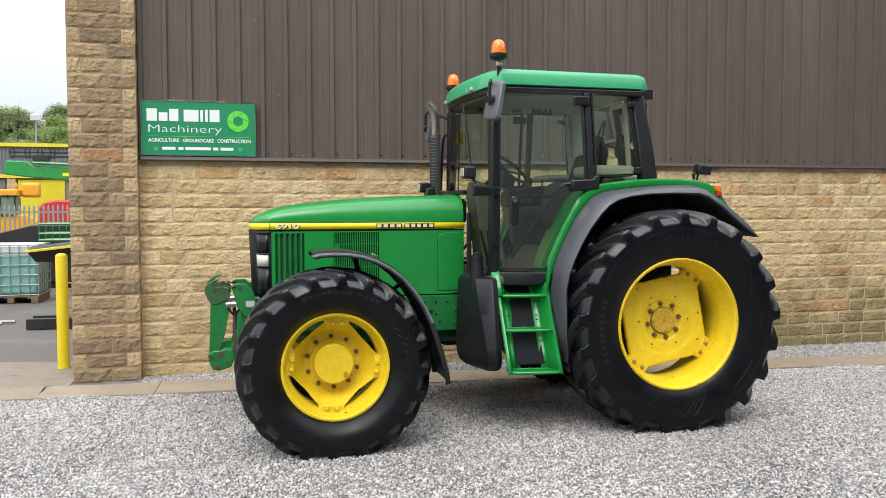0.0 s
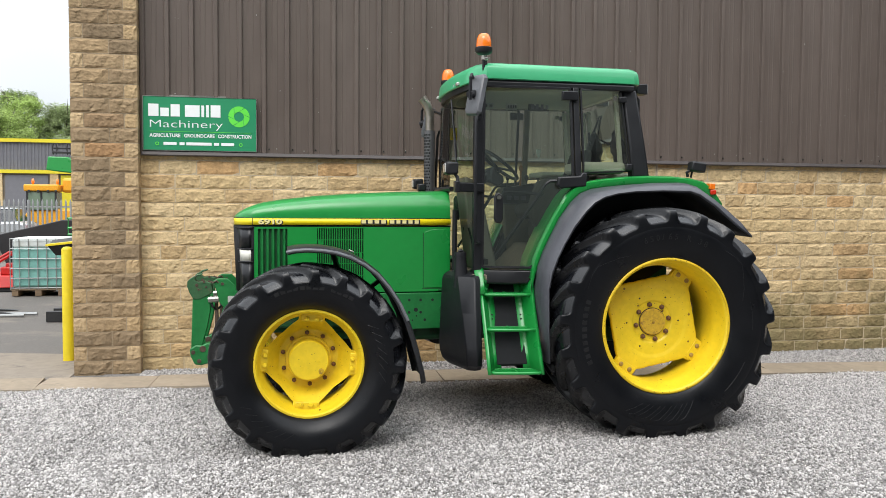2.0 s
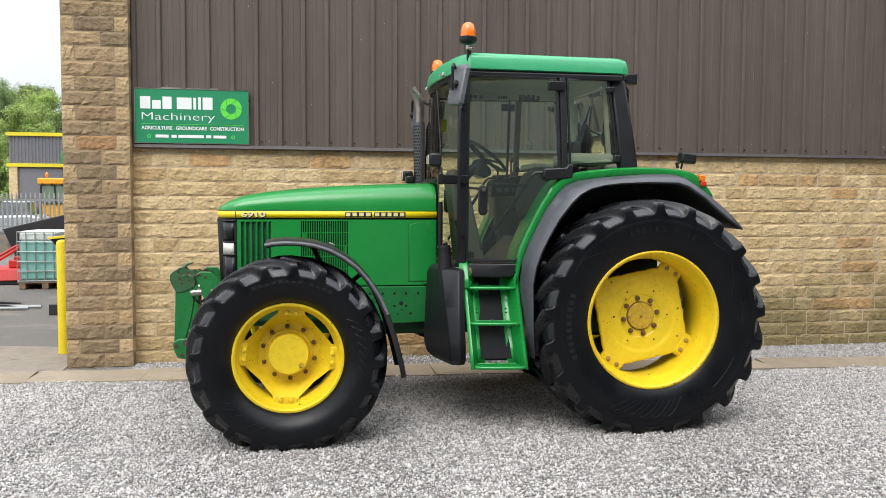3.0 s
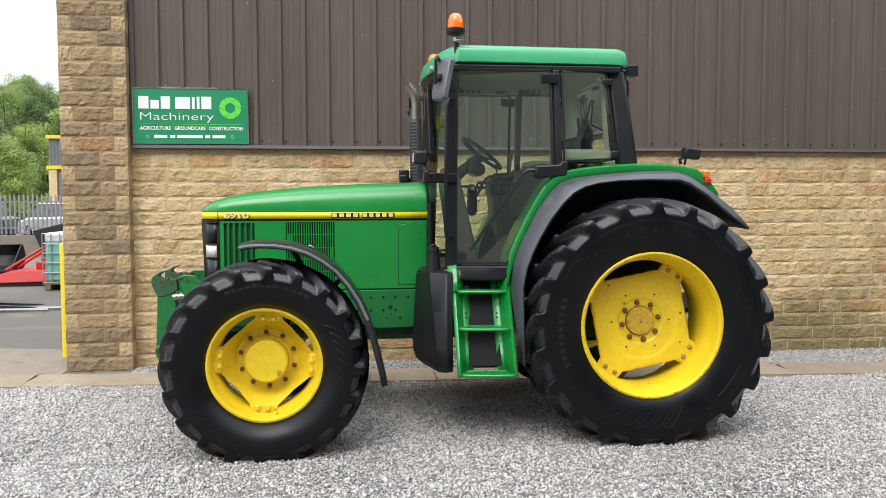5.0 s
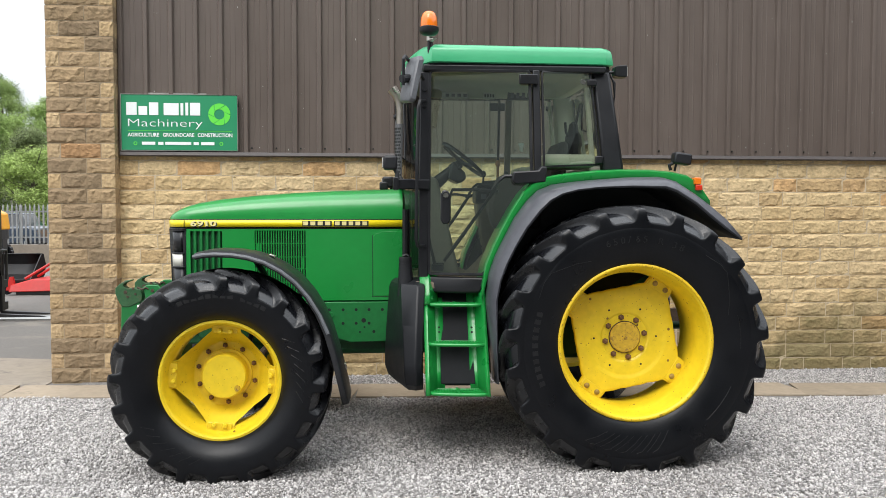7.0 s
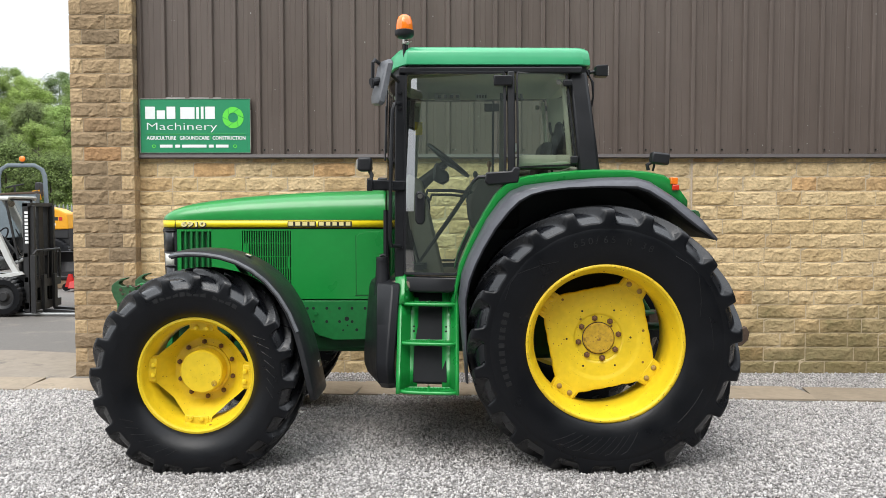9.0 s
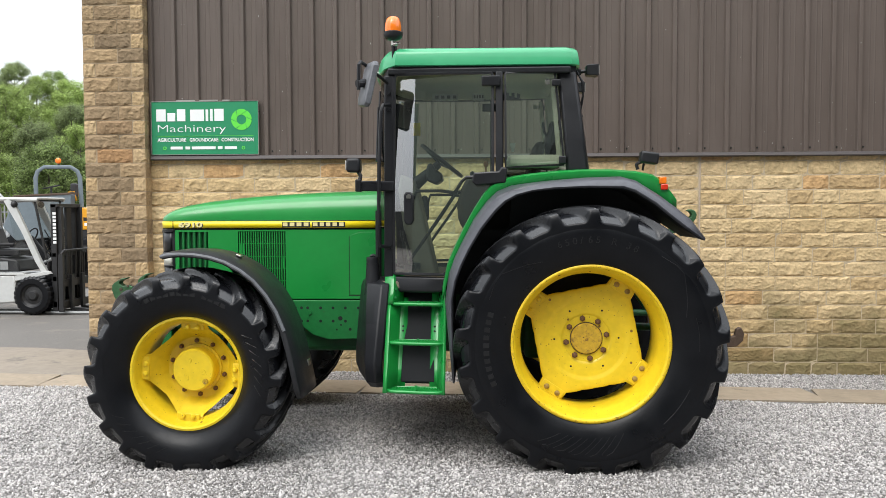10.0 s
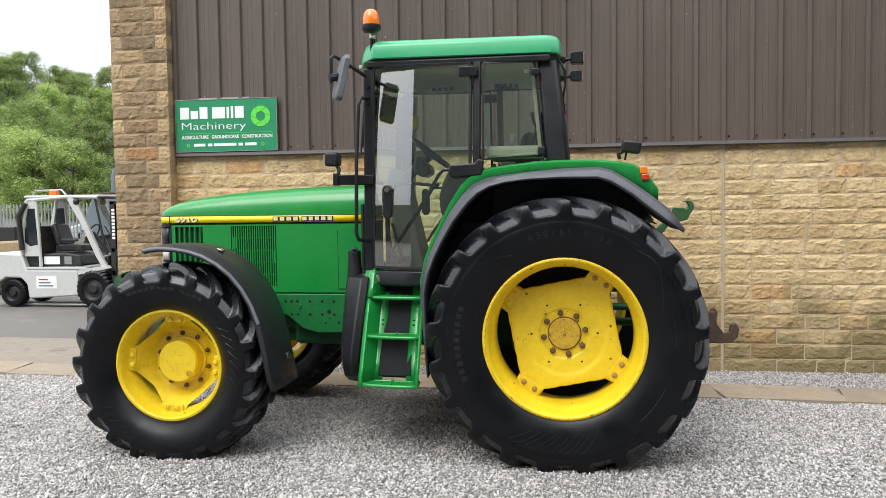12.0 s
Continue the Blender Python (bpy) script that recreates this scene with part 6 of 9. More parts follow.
    ring = [(0.026, 2.886), (0.050, 2.892), (0.063, 2.904), (0.067, 2.916), (0.067, 2.938), (0.058, 2.944)]
    s.rings([[(bx + r * math.cos(k * math.pi / 10), by + r * math.sin(k * math.pi / 10), z - low) for k in range(20)] for r, z in ring])
    part("beacon_base", s, PLASTIC, stem)
    s = Shape()
    s.ball((bx + 0.012, by, 2.858 - low), 0.022, 0.02, 0.018, 10, 6).tube([(bx + 0.012, by, 2.862 - low), (bx + 0.05, by, 2.868 - low)], 0.006, 6).tube([(bx, by, 2.85 - low), (bx, by, 2.88 - low)], 0.017, 8)
    part("clamp_knuckle", s, STEEL, stem)
    s = Shape()
    ring = [(0.058, 2.940), (0.0585, 2.965), (0.054, 3.005), (0.044, 3.032), (0.028, 3.046), (0.006, 3.050)]
    s.rings([[(bx + r * math.cos(k * math.pi / 12), by + r * math.sin(k * math.pi / 12), z - low) for k in range(24)] for r, z in ring])
    part("beacon_lens", s, AMBER, stem, "amber beacon dome")
    # lamps behind the roof
    for z, dx, yy in ((2.705, 0.09, 0.42),):
        s = Shape()
        s.rings([[(3.245 + dx + d, at(yy) + u * k, z + v * k) for u, v in ((-0.05, -0.04), (0.05, -0.04), (0.05, 0.04), (-0.05, 0.04))] for d, k in ((0.0, 0.8), (0.02, 1.0), (0.085, 1.05), (0.09, 1.0))])
        s.tube([(3.19, at(yy - 0.06), z - 0.02), (3.26 + dx, at(yy), z)], 0.014, 6)
        s.box(3.22, 3.30, at(yy) - 0.03, at(yy) + 0.03, z - 0.035, z + 0.012)
        lamp = part("rear_work_lamp", s, PLASTIC, tractor, "black rear work lamp", bevel=0.006)
        s = Shape()
        s.box(3.245 + dx + 0.0905, 3.245 + dx + 0.094, at(yy) - 0.042, at(yy) + 0.042, z - 0.032, z + 0.032)
        part("lens", s, LENS, lamp)

for k in range(2):
    s = Shape()
    s.tube([(3.25, CY - 0.58 + 0.05 * k, 2.69), (3.29 + 0.01 * k, CY - 0.585, 2.60), (3.30, CY - 0.58, 2.50), (3.285 - 0.015 * k, CY - 0.57, 2.40), (3.30, CY - 0.56, 2.30 + 0.06 * k)], 0.006, 6)
    part("lamp_cable", s, FRAME_BLACK, tractor)

# front edge of the windscreen frame, wiper, rear window
s = Shape()
s.tube([(1.83, CY, 1.86), (1.845, CY, 2.60)], 0.006, 6)
s.tube([(1.80, CY - 0.34, 1.868), (1.79, CY, 1.872), (1.80, CY + 0.34, 1.868)], 0.02, 8)
part("screen_frame", s, FRAME_BLACK, tractor)
s = Shape()
s.tube([(1.815, CY - 0.22, 2.60), (1.818, CY - 0.36, 2.30), (1.822, CY - 0.42, 2.12)], 0.008, 6).tube([(1.81, CY - 0.30, 2.47), (1.814, CY - 0.45, 2.06)], 0.007, 6)
part("wiper", s, FRAME_BLACK, tractor)
s = Shape()
s.rings([[(3.27, CY - 0.56, 2.02), (3.27, CY, 2.02), (3.27, CY + 0.56, 2.02)], [(3.20, CY - 0.54, 2.60), (3.20, CY, 2.60), (3.20, CY + 0.54, 2.60)]], closed=False, caps=False)
ob = part("rear_window", s, SCREEN_GLASS, tractor)
ob.visible_shadow = False
s = Shape()
s.box(3.14, 3.29, CY - 0.49, CY + 0.49, 1.40, 2.01)
part("rear_panel", s, CREAM, tractor, bevel=0.02)
s = Shape()
s.tube([(3.20, CY + 0.02, 2.53), (3.20, CY + 0.14, 2.42), (3.19, CY + 0.24, 2.34), (3.15, CY + 0.05, 2.26)], 0.008, 6).tube([(3.205, CY + 0.06, 2.50), (3.205, CY + 0.20, 2.34)], 0.006, 6)
wiper = part("rear_wiper", s, FRAME_BLACK, tractor)
s = Shape()
s.rings([[(3.13 + 0.055 * k * math.cos(q), CY - 0.045 + 0.09 * k * math.sin(q), z) for q in [j * math.pi / 5 for j in range(10)]] for z, k in ((2.02, 0.9), (2.10, 1.15), (2.16, 1.0), (2.20, 1.25), (2.27, 1.1), (2.31, 0.7), (2.36, 0.55), (2.38, 0.2))])
s.tube([(3.10, CY - 0.06, 2.24), (3.06, CY - 0.10, 2.30), (3.05, CY - 0.12, 2.37)], 0.011, 6).tube([(3.12, CY + 0.02, 2.2), (3.09, CY + 0.06, 2.05), (3.10, CY + 0.10, 1.98)], 0.009, 6)
part("wiper_motor", s, PLASTIC, wiper)

# inside the cab
s = Shape()
s.box(2.76, 3.14, CY - 0.72, CY - 0.30, 1.995, 2.085)
part("side_console", s, CREAM, tractor, bevel=0.03)
s = Shape()
s.box(2.76, 3.14, CY + 0.30, CY + 0.72, 1.995, 2.05)
part("side_console", s, CREAM, tractor, bevel=0.03)
s = Shape()
s.rings([[(2.52 + 0.0, CY - 0.25, 1.62), (2.96, CY - 0.25, 1.62), (2.96, CY + 0.25, 1.62), (2.52, CY + 0.25, 1.62)], [(2.48, CY - 0.26, 1.70), (2.97, CY - 0.26, 1.70), (2.97, CY + 0.26, 1.70), (2.48, CY + 0.26, 1.70)], [(2.50, CY - 0.24, 1.76), (2.95, CY - 0.24, 1.74), (2.95, CY + 0.24, 1.74), (2.50, CY + 0.24, 1.76)]])
seat = part("seat_cushion", s, SEAT, tractor, "dark cloth driver's seat", bevel=0.03)
s = Shape()
s.rings([[(2.87, CY - 0.23, 1.74), (2.98, CY - 0.23, 1.74), (2.98, CY + 0.23, 1.74), (2.87, CY + 0.23, 1.74)], [(2.93, CY - 0.24, 2.0), (3.03, CY - 0.24, 2.0), (3.03, CY + 0.24, 2.0), (2.93, CY + 0.24, 2.0)], [(2.99, CY - 0.19, 2.22), (3.07, CY - 0.19, 2.22), (3.07, CY + 0.19, 2.22), (2.99, CY + 0.19, 2.22)]])
part("seat_back", s, SEAT, seat, bevel=0.035)
s = Shape()
s.box(2.60, 2.90, CY - 0.18, CY + 0.18, 1.38, 1.62)
part("seat_suspension", s, DARK, seat, bevel=0.02)
s = Shape()
s.box(2.50, 2.92, CY - 0.36, CY - 0.29, 1.86, 1.92)
part("armrest", s, SEAT, seat, bevel=0.02)
s = Shape()
s.rings([[(2.02, CY - 0.17, 1.20), (2.24, CY - 0.17, 1.20), (2.24, CY + 0.17, 1.20), (2.02, CY + 0.17, 1.20)], [(1.98, CY - 0.15, 1.55), (2.16, CY - 0.15, 1.55), (2.16, CY + 0.15, 1.55), (1.98, CY + 0.15, 1.55)], [(1.94, CY - 0.17, 1.86), (2.10, CY - 0.17, 1.80), (2.10, CY + 0.17, 1.80), (1.94, CY + 0.17, 1.86)], [(1.96, CY - 0.15, 1.98), (2.07, CY - 0.15, 1.93), (2.07, CY + 0.15, 1.93), (1.96, CY + 0.15, 1.98)]])
dash = part("steering_console", s, DASH, tractor, "grey-brown steering console", bevel=0.02)
s = Shape()
s.tube([(2.06, CY - 0.03, 1.90), (2.25, CY - 0.05, 2.06)], [0.05, 0.03], 12)
part("steering_column", s, PLASTIC, dash)
c, ax = Vector((2.272, CY - 0.05, 2.085)), Vector((0.62, 0, 0.78)).normalized()
u, w = Vector((0, 1, 0)), Vector((0, 1, 0)).cross(ax)
ring = [c + 0.192 * (u * math.cos(2 * math.pi * k / 28) + w * math.sin(2 * math.pi * k / 28)) for k in range(29)]
s = Shape()
s.tube(ring, 0.015, 8, caps=False)
wheel = part("steering_wheel", s, PLASTIC, dash, "black steering wheel")
s = Shape()
for k in range(3):
    a = k * 2 * math.pi / 3 + 0.5
    s.tube([tuple(c - ax * 0.03), tuple(c + 0.187 * (u * math.cos(a) + w * math.sin(a)))], 0.011, 6)
part("spoke", s, PLASTIC, wheel)
s = Shape()
s.rings([[(x0, CY + 0.44, z), (3.10, CY + 0.44, z), (3.10, CY + 0.66, z), (x0, CY + 0.66, z)] for x0, z in ((2.50, 1.30), (2.46, 1.50), (2.435, 1.76))])
console = part("control_console", s, TAN_TRIM, tractor, "tan control console beside the seat", bevel=0.02)
s = Shape()
s.prism([(2.425, 1.755), (2.425, 1.86), (2.445, 1.905), (2.56, 1.915), (2.70, 1.945), (2.98, 1.96), (2.98, 1.755)], CY + 0.42, CY + 0.67)
part("console_top", s, PLASTIC, console, "black console top with levers", bevel=0.015)
for k in range(3):
    s = Shape()
    s.box(2.47 + 0.07 * k, 2.515 + 0.07 * k, CY + 0.416, CY + 0.421, 1.79, 1.83)
    part("switch", s, GREY_PLASTIC, console, bevel=0.003)
s = Shape()
s.rings([[(x, y, z) for x, z in ((2.445, 1.56), (2.415, 1.64), (2.405, 1.74), (2.43, 1.84), (2.475, 1.93), (2.53, 1.955), (2.74, 1.95), (2.80, 1.80), (2.78, 1.56))] for y in (CY - 0.56, CY - 0.44)])
part("side_cushion", s, SEAT, tractor, "dark brown padded cushion inside the door", bevel=0.03)
s = Shape()
s.prism([(2.155, 1.93), (2.165, 2.05), (2.20, 2.065), (2.225, 2.02), (2.275, 1.985), (2.285, 1.93), (2.23, 1.895)], CY - 0.19, CY + 0.06)
part("instrument_binnacle", s, PLASTIC, dash, "black instrument binnacle", bevel=0.018)
for z, y in ((2.0, -0.23), (2.025, 0.10)):
    s = Shape()
    s.tube([(2.20, CY - 0.06, z - 0.03), (2.215, CY + y * 0.6, z), (2.24, CY + y, z + 0.02)], [0.008, 0.007, 0.011], 8)
    part("column_stalk", s, PLASTIC, dash)
s = Shape()
s.rings([[(2.825 + dx, CY + 0.655, 2.20 + dz) for dx, dz in ((0.008, 0), (0.032, 0), (0.044, 0.075), (-0.004, 0.075))], [(2.825 + dx, CY + 0.667, 2.20 + dz) for dx, dz in ((0.008, 0), (0.032, 0), (0.044, 0.075), (-0.004, 0.075))]])
part("paper_tag", s, WHITE_INK, console, "white tag on the cab window")
for x, y, z in ((2.50, 0.50, 2.00), (2.615, 0.46, 2.085), (2.70, 0.56, 2.0), (2.80, 0.52, 2.01)):
    s = Shape()
    s.tube([(x - 0.01, CY + y, 1.70), (x, CY + y, z)], 0.009, 6).ball((x, CY + y, z), 0.022, 0.022, 0.03, 8, 5)
    part("lever", s, KNOB if y == 0.46 else PLASTIC, console, "brown knobbed lever" if y == 0.46 else "")
for k in range(3):
    s = Shape()
    s.box(2.01 + 0.02 * k, 2.09 + 0.02 * k, CY - 0.42 + k * 0.2, CY - 0.32 + k * 0.2, 1.255, 1.30, None)
    s.tube([(1.98, CY - 0.37 + k * 0.2, 1.55), (2.03 + 0.02 * k, CY - 0.37 + k * 0.2, 1.29)], 0.010, 6)
    part("pedal", s, FRAME_BLACK, dash)

# exhaust, far-side stack
EX, EY = 1.815, CY + 0.80
s = Shape()
s.tube([(EX, EY, 1.55), (EX, EY, 2.44)], 0.052, 20)
stack = part("exhaust_guard", s, GUARD, tractor, "perforated grey exhaust guard")
s = Shape()
for i in range(22):
    for j in range(10):
        a = math.pi * (0.55 + 0.95 * (j + 0.5 * (i % 2)) / 10) + math.pi * 0.0
        z = 1.80 + i * 0.0285
        p = Vector((EX + 0.0528 * math.cos(a), EY + 0.0528 * math.sin(a), z))
        t = Vector((-math.sin(a), math.cos(a), 0))
        s.add([p - t * 0.006 - Vector((0, 0, 0.008)), p + t * 0.006 - Vector((0, 0, 0.008)), p + t * 0.006 + Vector((0, 0, 0.008)), p - t * 0.006 + Vector((0, 0, 0.008))], [(0, 1, 2, 3)])
part("guard_slot", s, DARK, stack)
s = Shape()
s.tube([(EX + 0.004, EY, 2.42), (EX + 0.004, EY, 2.56), (EX - 0.006, EY, 2.63), (EX - 0.030, EY, 2.69), (EX - 0.075, EY, 2.745)], [0.042, 0.042, 0.043, 0.043, 0.045], 18)
part("exhaust_pipe", s, STACK, stack, "bent stainless exhaust tip")
for side in (1,):
    s = Shape()
    s.box(1.63, 1.70, CY + 0.30, CY + 0.40, 1.86, 1.925)
    part("bonnet_lamp", s, PLASTIC, tractor, bevel=0.012)
    s = Shape()
    s.tube([(1.70, CY + 0.34, 1.84), (1.68, CY + 0.35, 1.88)], 0.014, 6)
    part("lamp_stem", s, FRAME_BLACK, tractor)

# steps, fuel tank, filler
def lad(z):
    """The ladder's front edge: it leans out toward its foot."""
    return 0.71 + 0.525 * (1.235 - z)


for side in (-1, 1):
    def at(y):
        return CY + side * y
    s = Shape()
    s.rings([[(x, at(y), z) for x, y in (left, (lx, ly), (rx, ry), (rx + 0.05, ry - 0.03), (1.945, 0.42), (left[0] + 0.04, 0.40))] for left, lx, ly, rx, ry, z in (
        ((1.74, 0.50), 1.81, 0.63, 1.868, 0.70, 1.212), ((1.71, 0.48), 1.780, 0.715, 1.886, 0.795, 1.185), ((1.70, 0.48), 1.776, 0.732, 1.888, 0.813, 1.160), ((1.680, 0.52), 1.784, 0.850, 1.874, 0.912, 0.915),
        ((1.665, 0.55), 1.790, 0.967, 1.862, 1.009, 0.672), ((1.668, 0.56), 1.794, 0.972, 1.864, 1.012, 0.60), ((1.69, 0.56), 1.802, 0.955, 1.868, 0.99, 0.535), ((1.74, 0.57), 1.82, 0.90, 1.872, 0.93, 0.492), ((1.79, 0.58), 1.84, 0.80, 1.87, 0.83, 0.478))])
    tank = part("fuel_tank", s, TANK_PLASTIC, tractor, "black moulded fuel tank", bevel=0.008, smooth=28)
    s = Shape()
    s.tube([(1.812, at(0.665), 1.10), (1.810, at(0.66), 1.20), (1.808, at(0.655), 1.345)], [0.066, 0.054, 0.043], 18).tube([(1.808, at(0.655), 1.340), (1.808, at(0.655), 1.352), (1.808, at(0.655), 1.370)], [0.046, 0.046, 0.042], 18).tube([(1.808, at(0.655), 1.318), (1.808, at(0.655), 1.326)], 0.047, 18).tube([(1.79, at(0.655), 1.374), (1.815, at(0.655), 1.384), (1.83, at(0.655), 1.374)], 0.011, 8)
    part("filler_neck", s, TANK_PLASTIC, tank, "ribbed black filler neck")
    s = Shape()
    s.rings([[(2.035, at(lad(z) - 0.122 - e), z), (2.265, at(lad(z) - 0.105 - e), z)] + [(2.265, at(lad(z) - 0.16), z), (2.035, at(lad(z) - 0.16), z)] for z, e in ((0.525, 0.02), (0.54, 0.0), (0.80, 0.0), (1.06, 0.0), (1.12, 0.0))])
    part("step_backing", s, NOSE_BLACK, tank, "black plastic panel behind the steps", bevel=0.006)
    # ladder: folded side sheets, narrow front flange, turned-in back flange with holes
    s = Shape()
    s.rings([[(1.928, at(f - 0.004), z), (1.951, at(f), z), (1.956, at(f - 0.012), z), (2.012, at(bk), z), (2.064, at(bk - 0.002), z)] for f, bk, z in ((lad(z), lad(z) - (0.118 + 0.02 * (1.06 - z)), z) for z in (0.492, 0.62, 0.80, 0.95, 1.085))], closed=False, caps=False)
    ladder = part("ladder", s, GREEN, tractor, "green steel cab ladder leaning out to its foot", smooth=20, solid=0.006)
    s = Shape()
    s.rings([[(1.905, at(lad(z) + 0.008), z), (1.968, at(lad(z) + 0.010), z), (2.030, at(lad(z) - e), z)] for z, e in ((1.055, 0.10), (1.13, 0.09), (1.20, 0.07), (1.262, 0.03))], closed=False, caps=False)
    part("top_plate", s, GREEN, ladder, smooth=20, solid=0.006)
    s = Shape()
    s.rings([[(2.345, at(f - 0.002), z), (2.330, at(f), z), (2.322, at(f - 0.012), z), (2.284, at(bk), z), (2.232, at(bk - 0.002), z)] for f, bk, z in ((lad(z) + 0.045 + 0.03 * ease(0.95, 1.16, z), lad(z) - (0.100 + 0.02 * (1.06 - z)), z) for z in (0.492, 0.62, 0.80, 0.95, 1.085, 1.165))], closed=False, caps=False)
    part("side_rail", s, GREEN, ladder, smooth=20, solid=0.006)
    for i, z in enumerate((0.503, 0.800, 1.052)):
        y0, deep = lad(z), (0.135, 0.125, 0.105)[i]
        s = Shape()
        s.tube([(1.966, at(y0 - deep), z), (1.960, at(y0 - 0.05), z), (1.966, at(y0 - 0.016), z), (1.985, at(y0 + 0.002), z), (2.02, at(y0 + 0.012), z), (2.14, at(y0 + 0.034), z), (2.26, at(y0 + 0.046), z), (2.30, at(y0 + 0.046), z), (2.322, at(y0 + 0.03), z), (2.328, at(y0), z), (2.322, at(y0 - deep + 0.03), z)], 0.0125, 8)
        s.tube([(1.966, at(y0 - deep), z), (2.322, at(y0 - deep + 0.03), z)], 0.010, 6)
        tread = part("tread", s, GREEN, ladder, smooth=50)
        s = Shape()
        s.box(2.136, 2.150, min(at(y0 + 0.03), at(y0 - deep)), max(at(y0 + 0.03), at(y0 - deep)), z - 0.004, z + 0.012)
        for k in range(1, 4):
            e = deep * k / 4
            s.rings([[(x, at(y0 - e + w + g), z + h) for w, h in ((-0.004, -0.008), (0.004, -0.008), (0.004, 0.011), (-0.004, 0.011))] for x, g in ((1.966, 0.0), (2.14, 0.024), (2.322, 0.034))])
        for k in range(18):
            x = 1.985 + k * 0.0185
            s.box(x, x + 0.007, min(at(y0 - deep * 0.72), at(y0 - deep * 0.28)), max(at(y0 - deep * 0.72), at(y0 - deep * 0.28)), z + 0.002, z + 0.010)
        part("grating", s, GREEN, tread, smooth=0)
    for x, off in ((2.036, 0.118), (2.258, 0.100)):
        for z in (0.862, 0.892):
            b = Shape()
            y = lad(z) - off - 0.02 * (1.06 - z) + 0.0035
            b.lathe([(at(y - 0.003), 0.0075), (at(y + 0.0015), 0.0074), (at(y + 0.0015), 0.0003)], x, z, 8)
            part("rail_hole", b, DARK, ladder)
    for x, z in ((1.985, 1.095), (1.985, 1.15), (2.318, 1.105), (2.318, 1.14)):
        b = Shape()
        y = lad(z) + (0.02 if x > 2.1 else 0.0)
        b.lathe([(at(y - 0.04), 0.009), (at(y + 0.012), 0.009), (at(y + 0.012), 0.0003)], x, z, 6)
        part("rail_bolt", b, OLD_GREEN, ladder)

# rear linkage
s = Shape()
s.prism([(3.95, 0.74), (3.95, 0.86), (4.245, 0.880), (4.288, 0.925), (4.322, 0.920), (4.337, 0.832), (4.381, 0.772), (4.418, 0.781), (4.430, 0.832), (4.460, 0.846), (4.485, 0.800), (4.474, 0.745), (4.430, 0.705), (4.36, 0.700), (4.245, 0.705)], CY - 0.445, CY - 0.395)
lower = part("lower_link", s, RUST, tractor, "rusty lower link hook", bevel=0.006)
part("lower_link", s.mirrored(CY), RUST, tractor, "rusty lower link hook", bevel=0.006)
s = Shape()
s.prism([(3.70, 1.21), (3.76, 1.17), (4.06, 1.515), (4.194, 1.557), (4.207, 1.592), (4.232, 1.63), (4.239, 1.66), (4.225, 1.69), (4.193, 1.702), (4.163, 1.691), (4.186, 1.681), (4.200, 1.662), (4.196, 1.642), (4.178, 1.632), (4.170, 1.644), (4.091, 1.648), (4.074, 1.580), (3.98, 1.505)], CY - 0.035, CY + 0.035)
part("top_link", s, HOOK, tractor, "worn green top link hook", bevel=0.006)
s = Shape()
s.tube([(3.55, CY - 0.42, 0.85), (4.0, CY - 0.42, 0.84)], 0.03, 8).tube([(3.55, CY + 0.42, 0.85), (4.0, CY + 0.42, 0.84)], 0.03, 8)
s.tube([(3.60, CY - 0.42, 1.42), (3.95, CY - 0.42, 0.86)], 0.022, 8).tube([(3.60, CY + 0.42, 1.42), (3.95, CY + 0.42, 0.86)], 0.022, 8).box(3.4, 3.68, CY - 0.36, CY + 0.36, 1.05, 1.45)
part("lift_gear", s, DEEP_GREEN, tractor, bevel=0.01)


# ---- yard beyond the pillar ----
WHITE = material("white_machine_paint", (0.52, 0.53, 0.52), 0.45, vary=0.12, grain=12, patch=2, dirt=(0.32, 0.29, 0.24), dirt_at=0.63)
BLACK = material("black_machine_paint", (0.016, 0.016, 0.017), 0.5, vary=0.35, grain=20, patch=3, dirt=(0.06, 0.052, 0.045), dirt_at=0.64)
ORANGE = material("orange_yellow_paint", (0.72, 0.33, 0.012), 0.42, vary=0.12, grain=12, patch=2)
SAFETY = material("yellow_safety_paint", (0.72, 0.56, 0.012), 0.5, vary=0.12, grain=14, patch=3, dirt=(0.25, 0.2, 0.08), dirt_at=0.68)
RED = material("red_machine_paint", (0.48, 0.018, 0.014), 0.42, vary=0.15, grain=14, patch=3)
BLUE_GREY = material("blue_grey_paint", (0.13, 0.16, 0.18), 0.45, vary=0.15, grain=14, patch=3)
GALV = material("galvanised_steel", (0.33, 0.34, 0.34), 0.5, metal=0.6, vary=0.2, grain=20, patch=3)
TANK = material("teal_plastic_tank", (0.21, 0.46, 0.41), 0.4, vary=0.08, grain=6, patch=2)
TANK_TOP = material("white_plastic_tank", (0.66, 0.70, 0.68), 0.4, vary=0.08, grain=6, patch=2)
TIMBER = material("weathered_timber", (0.20, 0.14, 0.085), 0.8, vary=0.3, grain=20, patch=4, stretch=(1, 6, 6))
YELLOW_TRIM = material("yellow_trim_steel", (0.66, 0.55, 0.02), 0.5, vary=0.1)
BARK = material("grey_bark", (0.09, 0.075, 0.055), 0.9, vary=0.35, grain=10, patch=2)
SILVER = material("silver_car_paint", (0.5, 0.52, 0.54), 0.3, metal=0.4, coat=0.5, vary=0.05)
DARK_GLASS = material("dark_vehicle_glass", (0.02, 0.025, 0.03), 0.1, coat=0.5, vary=0.1)
TAN = material("khaki_machine_paint", (0.30, 0.22, 0.12), 0.55, vary=0.25, grain=12, patch=3)
CLEAR = glass_material("clear_cab_glass", (0.9, 0.92, 0.9))


